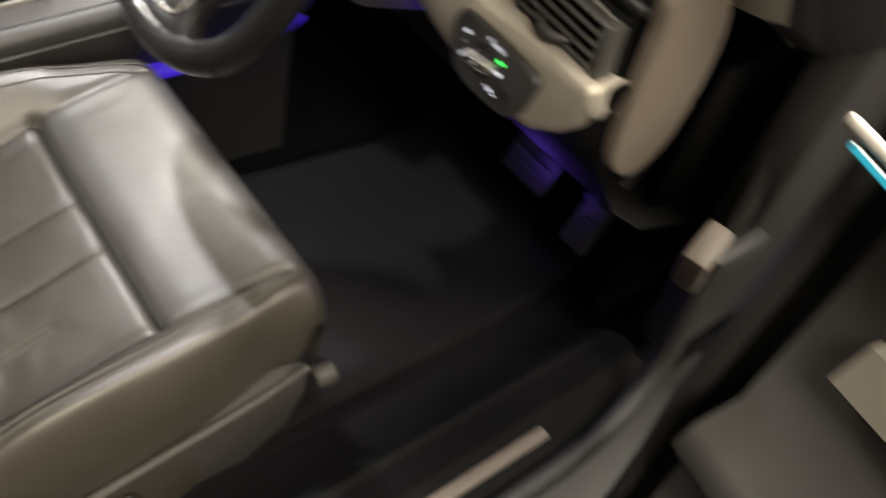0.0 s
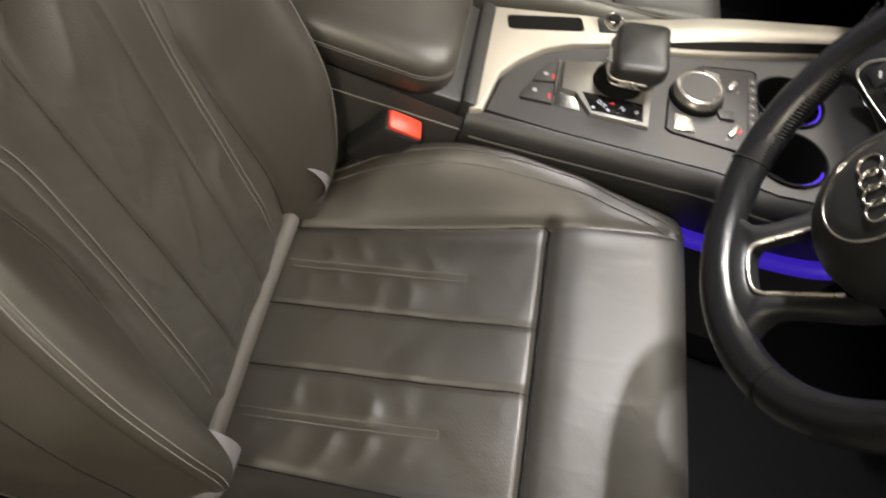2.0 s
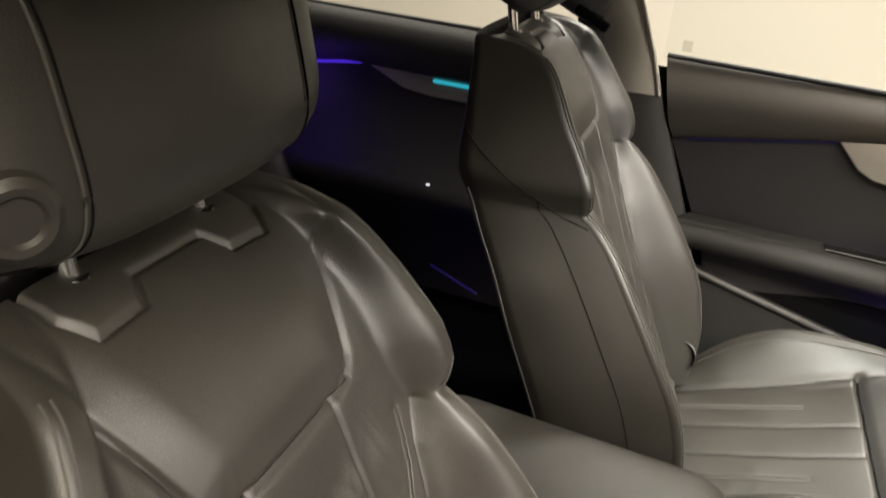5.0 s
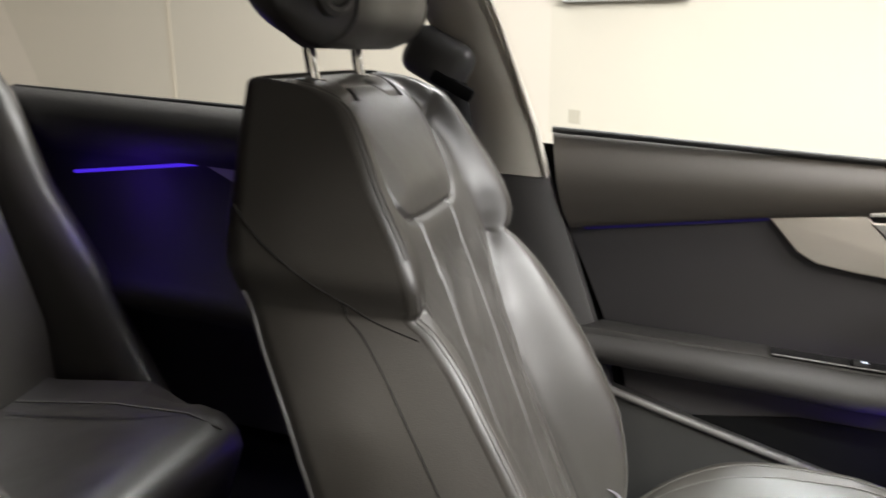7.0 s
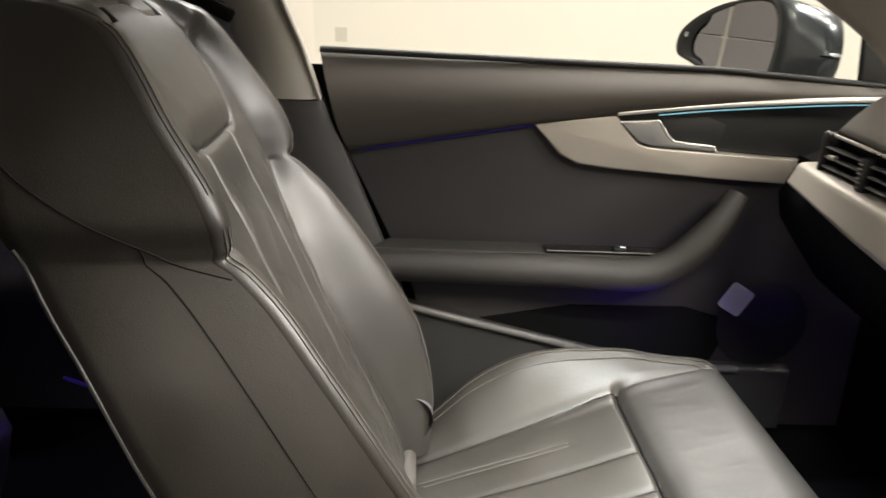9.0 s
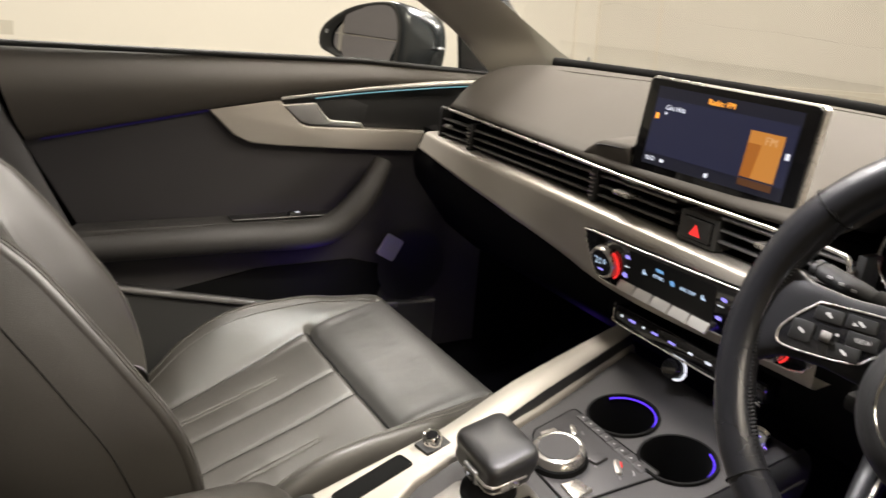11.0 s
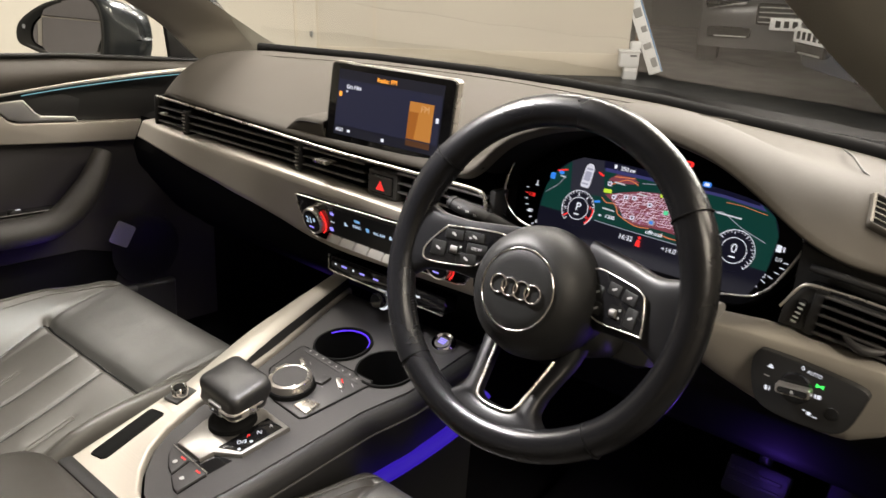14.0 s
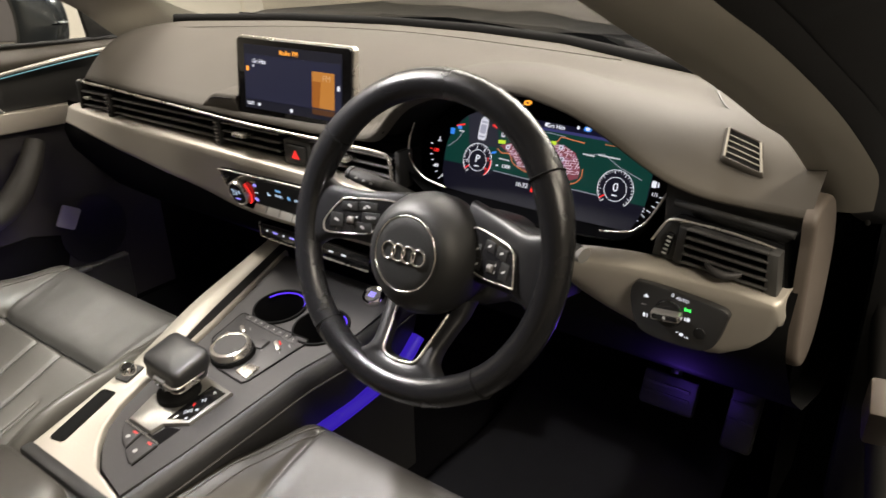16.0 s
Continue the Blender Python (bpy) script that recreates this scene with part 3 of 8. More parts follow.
    for s in (1, -1):
        c = s * 0.097
        loop = [(c - 0.0045, 0.02), (c - 0.0045, 0.12), (c - 0.0045, 0.224), (c + 0.0045, 0.224), (c + 0.0045, 0.12), (c + 0.0045, 0.02)]
        fine = []
        for (ax, ay), (bx, by) in zip(loop, loop[1:]):
            fine += [(ax + (bx - ax) * k / 14, ay + (by - ay) * k / 14) for k in range(14)]
        tube("stitching", [on_cushion(a, b) for a, b in fine], 0.0009, THREAD, seat, seg=5)
        for k in (0.66, 0.70):
            j = half + int(half * k) * s
            tube("stitching", [Vector((xs[i, j], y[i, j], z[i, j] + 0.0008)) for i in range(16, 142, 3)], 0.0009, THREAD, seat, seg=5)
    tube("cushion_roll", spline([(-0.150, 0.004, -0.018), (0, 0.002, -0.022), (0.150, 0.004, -0.018)], 8), 0.0135, ROLL_HIDE, seat, seg=12, label="pale grey leather roll between cushion and backrest")
    for s in (1, -1):
        lathe("hinge_cover", [(0, 0.024), (0.022, 0.022), (0.032, 0.014), (0.036, 0.0), (0.036, -0.03)], frame_of((s * (0.184 if s > 0 else 0.192), 0.004, 0.020 if s > 0 else 0.036), (0, 1, 0), (0, 0, s)), FIN_GREY, seat, 32, "pale grey plastic hinge cover")
    # plinth, skirts with levers, runners
    box("seat_base", (0, 0.19, -0.105), (0.44, 0.46, 0.07), DARK_VOID, seat, 0.01)
    for s in (1, -1):
        side = frame_of((s * 0.248, 0, 0), (0, 1, 0), (0, 0, 1))
        prism("side_skirt", [(-0.12, -0.09), (0.36, -0.09), (0.41, -0.05), (0.428, 0.0), (0.428, 0.035), (0.40, 0.045), (0.2, -0.002), (-0.1, -0.045)], 0.018 if s > 0 else 0.018, side, DOOR_CARD, seat, 0.005)
        tube("skirt_rim", spline([(s * 0.268, -0.10, -0.042), (s * 0.270, 0.05, -0.026), (s * 0.270, 0.2, 0.002), (s * 0.270, 0.36, 0.036), (s * 0.262, 0.428, 0.042)], 6), 0.006, DOOR_CARD, seat, seg=8)
        tube("runner", [(s * 0.19, -0.12, -0.09), (s * 0.19, 0.40, -0.085)], 0.014, GREY_METAL, seat, seg=6)
    tube("adjuster_lever", spline([(0.276, 0.06, -0.05), (0.284, 0.12, -0.036), (0.284, 0.20, -0.024), (0.278, 0.23, -0.028)], 5), [0.012] * 3 + [0.011] * 12 + [0.008], DOOR_CARD, seat, seg=8, flat=1.0)
    lathe("release_knob", [(0, 0.014), (0.012, 0.013), (0.015, 0.006), (0.015, -0.01)], frame_of((0.262, 0.452, 0.012), (1, 0, 0), (0, 0, 1)), DOOR_CARD, seat, 20)
    # headrest on two chrome posts
    for s in (1, -1):
        post = tube("headrest_post", [(s * 0.062, -0.330, 0.56), (s * 0.062, -0.352, 0.66)], 0.0068, CHROME, seat, seg=14)
        lathe("post_collar", [(0, 0.003), (0.009, 0.003), (0.011, 0.0), (0.011, -0.004)], frame_of((s * 0.062, -0.331, 0.579), (1, 0, 0), (0, 1, 0)), GLOSS_BLACK, seat, 18)
    head = []
    for i in range(29):
        t = -1 + 2 * i / 28
        w = 0.190 * (1 - abs(t) ** 5 * 0.42)
        th = 0.056 * (1 - abs(t) ** 4 * 0.75)
        zz, yy = 0.703 + 0.090 * t, -0.330 - 0.022 * t
        head.append([(w * math.copysign(abs(math.cos(a)) ** 0.55, math.cos(a)), yy + th * math.copysign(abs(math.sin(a)) ** 0.7, math.sin(a)) - 0.02 * (math.cos(a) ** 2) * (math.sin(a) > 0), zz)
                     for a in [2 * math.pi * k / 56 for k in range(56)]])
    rest = grid("headrest", head, LEATHER, seat, "black leather headrest", close_u=True, cap=True)
    for s in (1, -1):
        line = []
        for t in np.linspace(-0.97, 0.97, 30):
            w_, th_ = 0.190 * (1 - abs(t) ** 5 * 0.42), 0.056 * (1 - abs(t) ** 4 * 0.75)
            c_ = min(0.98, (0.106 / w_) ** (1 / 0.55))
            line.append(Vector((s * 0.106, -0.330 - 0.022 * t + th_ * math.sqrt(1 - c_ * c_) ** 0.7 - 0.02 * c_ * c_ + 0.0004, 0.703 + 0.090 * t)))
        for off in (-0.0022, 0.0022):
            tube("headrest_seam", [p + Vector((off, 0, 0)) for p in line], 0.0009, THREAD if off > 0 else DARK_VOID, rest, seg=5)
    lathe("adjuster_button", [(0, 0.006), (0.011, 0.006), (0.013, 0.0085), (0.017, 0.009), (0.021, 0.005), (0.022, -0.008)], frame_of((0.141, -0.280, 0.663), (-0.9, 0.42, 0), (0, 0, 1)), LEATHER, rest, 24, "round release button")
    for o in seat.children:
        if o.name.split(".")[0] in ("backrest_cover", "side_bolster", "shoulder_wing", "shoulder_pad", "top_panel", "rear_shell", "piping", "side_seam", "back_seam", "back_stitching", "headrest", "headrest_post", "post_collar"):
            o.matrix_local = Matrix.Diagonal((1, 1, tall, 1))
    return seat


front_seat("car_seat", "black leather sports seat with worn, creased cushion and grey stitching", pose(0.385, -0.431, 0.373))
front_seat("car_seat", "black leather sports seat with ribbed cushion beside the console", pose(-0.385, -0.376, 0.395), 1.045, 0.25)

# ---- dashboard ----
dash = thing("dashboard", "grey-black soft dashboard with brushed aluminium band and slim vents", "dashboard")
LIP_X = [-0.74, -0.66, -0.4, -0.15, 0.05, 0.165, 0.197, 0.222, 0.248, 0.277, 0.325, 0.385, 0.45, 0.51, 0.54, 0.56, 0.581, 0.603, 0.635, 0.70, 0.74]
LIP_Z = [0.868, 0.868, 0.866, 0.862, 0.862, 0.868, 0.889, 0.912, 0.932, 0.947, 0.965, 0.978, 0.981, 0.965, 0.947, 0.932, 0.913, 0.893, 0.874, 0.869, 0.868]
LIP_Y = [0.215, 0.205, 0.190, 0.186, 0.186, 0.182, 0.170, 0.158, 0.148, 0.138, 0.123, 0.115, 0.115, 0.122, 0.130, 0.138, 0.150, 0.168, 0.198, 0.210, 0.215]
COWL_X = [-0.74, -0.68, -0.60, -0.40, -0.15, 0.05, 0.25, 0.42, 0.55, 0.62, 0.68, 0.74]
COWL_Y = [0.34, 0.38, 0.45, 0.565, 0.62, 0.62, 0.585, 0.50, 0.44, 0.40, 0.36, 0.33]
rows = []
for i in range(181):
    x = -0.735 + 1.47 * i / 180
    ly, lz, cy = lerp(x, LIP_X, LIP_Y), lerp(x, LIP_X, LIP_Z), lerp(x, COWL_X, COWL_Y)
    end = smooth01(np.array((abs(x) - 0.66) / 0.09))
    row = [(x, ly + 0.020, lz - 0.010), (x, ly + 0.008, lz - 0.006), (x, ly + 0.001, lz - 0.003), (x, ly, lz), (x, ly + 0.006, lz + 0.006)]
    hump = max(0.0, lz - 0.88)
    for k in range(1, 23):
        t = k / 22
        base = 0.872 + 0.078 * (1 - (1 - t) ** 2.1) - 0.03 * float(end) * t
        row.append((x, ly + 0.006 + (cy - ly) * t, base + (lz + 0.006 - 0.872) * (1 - smooth01(np.array(min(1.0, t * 1.3))))))
    rows.append(row)
sm = np.array(rows)
for _ in range(4):
    sm[1:-1] = 0.25 * sm[:-2] + 0.5 * sm[1:-1] + 0.25 * sm[2:]
ease = np.clip((np.arange(sm.shape[1]) - 5) / 8, 0, 1)[None, :]
for _ in range(70):                                 # the hood melts into the pad towards the windscreen
    sm[1:-1, :, 2] += ease * 0.5 * (0.5 * (sm[:-2, :, 2] + sm[2:, :, 2]) - sm[1:-1, :, 2])
far = np.clip((-sm[:, :, 0] - 0.52) / 0.215, 0, 1)     # the pad stops short of the passenger's door and rolls over its end
keep = np.clip((sm[:, :, 1] - 0.20) / 0.19, 0, 1)
sm[:, :, 0] += far * 0.098 * (1 - 0.75 * keep)
sm[:, :, 2] -= 0.055 * np.clip((far - 0.72) / 0.28, 0, 1) ** 2 * (1 - 0.7 * keep)
grid("dash_pad", sm.tolist(), SOFT_DASH, dash, "soft grained dashboard top")
tube("cowl_seal", [(x, lerp(x, COWL_X, COWL_Y) + 0.004, 0.951 - 0.03 * float(smooth01(np.array((abs(x) - 0.66) / 0.09)))) for x in np.linspace(-0.62, 0.62, 60)], 0.012, DARK_VOID, dash, seg=8, label="black seal along the windscreen")
tube("pad_seam", spline([(-0.56, 0.40, 0.944), (-0.3, 0.50, 0.951), (-0.05, 0.535, 0.953), (0.2, 0.51, 0.953), (0.42, 0.43, 0.962)], 8), 0.0008, SOFT_DASH, dash, seg=5)
# lower body of the dashboard, dark, running down to the footwells
low = []
for i in range(41):
    x = -0.735 + 1.47 * i / 40
    mid = math.exp(-((x / 0.2) ** 4))
    well = float(smooth01(np.array((x - 0.17) / 0.04)) * smooth01(np.array((0.625 - x) / 0.04)))
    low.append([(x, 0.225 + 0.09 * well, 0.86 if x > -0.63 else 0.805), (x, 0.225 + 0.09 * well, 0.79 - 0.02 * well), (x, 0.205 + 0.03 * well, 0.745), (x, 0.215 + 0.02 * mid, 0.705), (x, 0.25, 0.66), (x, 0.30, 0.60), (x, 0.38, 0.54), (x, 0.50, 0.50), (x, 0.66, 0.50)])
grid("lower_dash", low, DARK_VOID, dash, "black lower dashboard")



def face_at(y, tilt=0.0):
    """A plane across the car: u to the right, v up, third axis towards the seats; tilt leans its top forward."""
    c, s = math.cos(radians(tilt)), math.sin(radians(tilt))
    return Matrix(((1, 0, 0, 0), (0, s, -c, y), (0, c, s, 0), (0, 0, 0, 1)))


# aluminium band, passenger's side to the centre, with the climate unit let in
band_top = [(-0.668, 0.809), (-0.60, 0.807), (-0.5, 0.806), (-0.25, 0.803), (0.0, 0.799), (0.2, 0.797)]
band_low = [(0.2, 0.706), (0.10, 0.703), (0.0, 0.699), (-0.072, 0.6985), (-0.14, 0.703), (-0.19, 0.711), (-0.24, 0.720), (-0.289, 0.730), (-0.37, 0.743), (-0.455, 0.753), (-0.60, 0.768), (-0.668, 0.774)]


def shell_band(name, top, bottom, lean, mat, parent, y=0.182, label="", end_cap=False):
    """A curved band across the dashboard between two lines (x, z), its lower edge set back."""
    rows = []
    n = 60
    for i in range(n + 1):
        x = top[0][0] + (top[-1][0] - top[0][0]) * i / n
        zt = lerp(x, [p[0] for p in top], [p[1] for p in top])
        zb = lerp(x, [p[0] for p in bottom], [p[1] for p in bottom])
        yy = y + 0.05 * max(0, abs(x) - 0.45) ** 1.3 * 2
        roll = min(0.007, 0.2 * (zt - zb))
        lean_x = lean if lean > 0 else lean * float(smooth01(np.array((-0.20 - x) / 0.15)))
        row = [(x, yy + 0.03, zt + 0.001), (x, yy + 0.012, zt)] + [(x, yy + 0.010 - 0.016 * math.sin(a), zt - roll * (1 - math.cos(a))) for a in (0.35, 0.7, 1.05, 1.4)]
        for k in range(1, 9):
            t = k / 8
            row.append((x, yy - 0.006 + (lean_x + 0.003) * (t if lean < 0 else t * t), zt - roll - (zt - zb - roll - 0.003) * t))
        row += [(x, yy + lean_x + 0.004, zb), (x, yy + lean_x + 0.03, zb + 0.002)]
        rows.append(row)
    if end_cap:                                      # rounded return at the outer end
        for back, inset in ((0.0015, 0.002), (0.004, 0.006), (0.0045, 0.03)):
            rows.append([(p[0] + back, p[1] + inset * 0.8, p[2] + (0.5 * (row[0][2] + row[-1][2]) - p[2]) * min(0.08, inset * 4)) for p in row])
    return grid(name, rows, mat, parent, label)


SMOOTH_TOP = [(v.x, v.y) for v in spline([(a, b, 0) for a, b in band_top], 4)]
SMOOTH_LOW = [(v.x, v.y) for v in spline([(a, b, 0) for a, b in reversed(band_low)], 5)]
shell_band("aluminium_band", SMOOTH_TOP, SMOOTH_LOW, -0.014, ALU, dash, label="brushed aluminium dashboard band")
tube("chrome_line", spline([(-0.634, 0.206, 0.860), (-0.60, 0.200, 0.861), (-0.5, 0.195, 0.861), (-0.3, 0.189, 0.857), (-0.1, 0.184, 0.853), (0.1, 0.183, 0.853), (0.185, 0.182, 0.853), (0.203, 0.182, 0.846), (0.208, 0.182, 0.815)], 8), 0.0026, SATIN, dash, seg=8, label="thin satin silver line")

# vents
vent = thing("vent_strip", "full-width black air vent strip with horizontal slats", "air vent")
box("vent_recess", (-0.205, 0.236, 0.828), (0.83, 0.02, 0.052), DARK_VOID, vent, 0.002)
for x0, x1 in ((-0.622, -0.524), (-0.503, -0.195), (-0.175, -0.034), (0.034, 0.198)):
    for k in range(3):
        zc = 0.8125 + 0.0135 * k
        ya = 0.196 + 0.05 * max(0, abs((x0 + x1) / 2) - 0.45)
        bm = bmesh.new()
        bmesh.ops.create_cube(bm, size=1)
        bmesh.ops.scale(bm, vec=(x1 - x0, 0.030, 0.0032), verts=bm.verts)
        bmesh.ops.bevel(bm, geom=bm.edges[:], offset=0.0014, segments=2, affect="EDGES")
        bmesh.ops.transform(bm, matrix=pose((x0 + x1) / 2, ya + 0.014, zc, -12, 0, 0), verts=bm.verts)
        part("slat", bm, VENT_PLASTIC, vent)
        box("slat_edge", ((x0 + x1) / 2, ya - 0.0008, zc + 0.0022), (x1 - x0, 0.0022, 0.0026), SATIN_GREY, vent, 0.0006, label="grey slat edge")
for x in (-0.5135, -0.185):
    box("vent_wheel", (x, 0.204, 0.827), (0.015, 0.028, 0.048), BLACK_PLASTIC, vent, 0.005)
    for k in range(6):
        box("wheel_notch", (x, 0.1885, 0.812 + 0.006 * k), (0.008, 0.003, 0.0016), SATIN, vent, 0.0005)
box("vent_end", (-0.627, 0.222, 0.834), (0.008, 0.05, 0.056), BLACK_PLASTIC, vent, 0.003)
box("vent_tab", (-0.589, 0.194, 0.833), (0.014, 0.010, 0.006), SATIN, vent, 0.002, label="chrome vent tab")
for x in (-0.115, 0.112):
    box("vent_tab", (x, 0.188, 0.832), (0.030, 0.024, 0.007), SATIN, vent, 0.003, label="chrome vent tab")
box("vent_frame_end", (0.206, 0.21, 0.826), (0.010, 0.03, 0.056), BLACK_PLASTIC, vent, 0.003)
haz = thing("hazard_switch", "square black hazard switch with red warning triangle", "switch")
box("housing", (0.0075, 0.206, 0.820), (0.060, 0.030, 0.040), VENT_PLASTIC, haz, 0.004)
box("button_gap", (0.0085, 0.1915, 0.820), (0.045, 0.002, 0.029), DARK_VOID, haz, 0.001)
box("button", (0.0085, 0.190, 0.820), (0.041, 0.006, 0.025), VENT_PLASTIC, haz, 0.002)
bm = bmesh.new()
tri = [bm.verts.new((0.0085 + 0.0088 * a, 0.1866, 0.8185 + 0.0085 * b)) for a, b in ((-1, -0.7), (1, -0.7), (0, 1.0))]
inn = [bm.verts.new((0.0085 + 0.004 * a, 0.1866, 0.8182 + 0.004 * b)) for a, b in ((-1, -0.6), (1, -0.6), (0, 1.0))]
for k in range(3):
    bm.faces.new((tri[k], tri[(k + 1) % 3], inn[(k + 1) % 3], inn[k]))
bm.faces.new(inn)
part("warning_triangle", bm, RED_GLOW, haz, "red warning triangle", smooth=False)

# climate unit
clim = thing("climate_unit", "gloss black climate panel with round chrome temperature knobs", "climate panel")
cl_frame = Matrix(((1, 0, 0, 0), (0, -math.sin(radians(16)), -math.cos(radians(16)), 0.173), (0, math.cos(radians(16)), -math.sin(radians(16)), 0.745), (0, 0, 0, 1)))
cl_line = [(v.x, v.y) for v in spline([(-0.146, 0.0300, 0), (-0.140, 0.0360, 0), (-0.05, 0.0385, 0), (0.06, 0.0420, 0), (0.19, 0.0420, 0), (0.19, -0.020, 0), (0.09, -0.0255, 0), (-0.02, -0.0300, 0), (-0.085, -0.0330, 0), (-0.120, -0.0320, 0), (-0.134, -0.0220, 0), (-0.144, 0.0050, 0)], 4, True)]
prism("panel", cl_line[::-1], 0.007, cl_frame, GLOSS_BLACK, clim, 0.001)
tube("panel_trim", [cl_frame @ Vector((a, b, 0.0068)) for a, b in cl_line], 0.0011, SATIN, clim, True, 6, "satin silver outline")
prism("display", [(-0.060, 0.0330), (0.080, 0.0360), (0.070, -0.0150), (-0.074, -0.0150)][::-1], 0.0006, cl_frame @ Matrix.Translation((0, 0, 0.007)), CLUSTER_BLACK, clim, 0)
for k in range(5):
    a0, a1 = -0.082 + 0.0305 * k, -0.0525 + 0.0305 * k
    tab_m = cl_frame @ pose(0, -0.0236, 0.0075, -42, 0, 0)
    prism("switch_tab", [(a0 + 0.001, 0.0080), (a1, 0.0080), (a1 - 0.002, -0.0080), (a0 - 0.001, -0.0080)][::-1], 0.004, tab_m, STRIP, clim, 0.0012, "pale satin switch tab")
for x in (-0.108, 0.150):
    km = cl_frame @ Matrix.Translation((x, 0.0005, 0.006))
    knob = lathe("temperature_knob", [(0, 0.009), (0.0185, 0.009), (0.0200, 0.011), (0.0215, 0.0095), (0.0225, 0.0)], km, SATIN, clim, 48, "knurled silver temperature knob")
    lathe("knob_face", [(0, 0.0112), (0.0175, 0.0108), (0.0185, 0.008)], km, CLUSTER_BLACK, knob, 32)
    text("readout", "21", 0.0150, km @ Matrix.Translation((-0.003, 0.003, 0.0114)), COOL_INK, knob)
    text("readout", "0", 0.0095, km @ Matrix.Translation((0.0088, 0.005, 0.0114)), COOL_INK, knob)
    prism("symbol", rounded(0.0110, 0.0026, 0.001, 2), 0.0003, km @ pose(0, -0.0085, 0.0114), VIOLET_INK, knob, 0)
    arc = [km @ Vector((0.0250 * math.cos(a), 0.0250 * math.sin(a), 0.0022)) for a in np.linspace(-0.95, 0.80, 18)]
    tube("red_arc", arc, 0.0012, RED_GLOW, clim, seg=5, label="glowing red arc")
for words, x, z, size in (("SYNC", -0.0105, 0.0125, 0.0068), ("A/C OFF", 0.0365, 0.0130, 0.0066)):
    text("lettering", words, size, cl_frame @ Matrix.Translation((x, z, 0.0082)), COOL_INK, clim)
for outline, x, z, m in ((rounded(0.0120, 0.0045, 0.001, 2), -0.0085, 0.0225, ICE_INK), (rounded(0.0070, 0.0070, 0.002, 2), 0.0120, 0.0135, ICE_INK), ([(-0.004, -0.003), (0.004, -0.003), (0.003, 0.0), (0.0, 0.0), (0.001, 0.0035), (-0.002, 0.0035)], -0.0350, 0.0110, COOL_INK), ([(-0.004, -0.003), (0.004, -0.003), (0.003, 0.0), (0.0, 0.0), (0.001, 0.0035), (-0.002, 0.0035)], 0.0600, 0.0140, COOL_INK),
                         (rounded(0.0085, 0.0050, 0.002, 3), -0.0640, 0.0215, VIOLET_INK), (rounded(0.0085, 0.0065, 0.002, 3), -0.0715, -0.0070, VIOLET_INK), (rounded(0.0090, 0.0012, 0.0005, 1), -0.0660, 0.0070, WHITE_INK), (rounded(0.0085, 0.0045, 0.002, 3), 0.0900, 0.0240, VIOLET_INK), (rounded(0.0090, 0.0012, 0.0005, 1), 0.0850, 0.0140, WHITE_INK), (rounded(0.0085, 0.0045, 0.002, 3), 0.0820, -0.0030, VIOLET_INK), (rounded(0.0110, 0.0012, 0.0005, 1), -0.1330, 0.0020, WHITE_INK)):
    prism("symbol", outline, 0.0003, cl_frame @ pose(x, z, 0.0078), m, clim, 0)
# switch bar and volume knob under it
bar = thing("switch_bar", "black switch bar with lit symbols and a chrome lower edge", "switch panel")
box("bar_body", (0.02, 0.208, 0.668), (0.245, 0.03, 0.026), GLOSS_BLACK, bar, 0.004)
tube("bar_edge", spline([(-0.104, 0.192, 0.682), (-0.103, 0.192, 0.664), (-0.095, 0.192, 0.656), (0.0, 0.192, 0.655), (0.14, 0.192, 0.655)], 5), 0.0013, SATIN, bar, seg=6)
for x, w in ((-0.088, 0.004), (-0.068, 0.015), (-0.047, 0.004), (-0.027, 0.014), (0.003, 0.014), (0.034, 0.009), (0.062, 0.012), (0.09, 0.012)):
    box("symbol", (x, 0.1925, 0.669), (w * 0.75, 0.001, 0.0026), VIOLET_INK if w > 0.013 else WHITE_INK, bar, 0)
knob = thing("volume_knob", "small round black knob with a lit ring", "knob")
km = face_at(0.205) @ Matrix.Translation((0.010, 0.6375, 0))
lathe("knob_body", [(0, 0.018), (0.011, 0.018), (0.013, 0.015), (0.0135, 0.0)], km, GLOSS_BLACK, knob, 28)
tube("lit_ring", [km @ Vector((0.0160 * math.cos(a), 0.0160 * math.sin(a), 0.004)) for a in np.linspace(-2.4, 2.0, 30)], 0.0019, WHITE_INK, knob, seg=6)
start = thing("start_button", "round chrome-ringed engine start button", "button")
km = frame_of((0.136, 0.205, 0.606), (1, 0, 0), (0, 0.9, 0.45))
lathe("bezel", [(0.0125, 0.004), (0.0165, 0.006), (0.0185, 0.003), (0.019, -0.004)], km, CHROME, start, 32)
lathe("cap", [(0, 0.005), (0.012, 0.005), (0.0128, 0.0)], km, SATIN_GREY, start, 28)
for k in (-1, 0, 1):
    box("lettering_bar", km @ Vector((0, 0.0035 * k, 0.0055)), (0.012, 0.002, 0.0018), VIOLET_INK, start, 0)

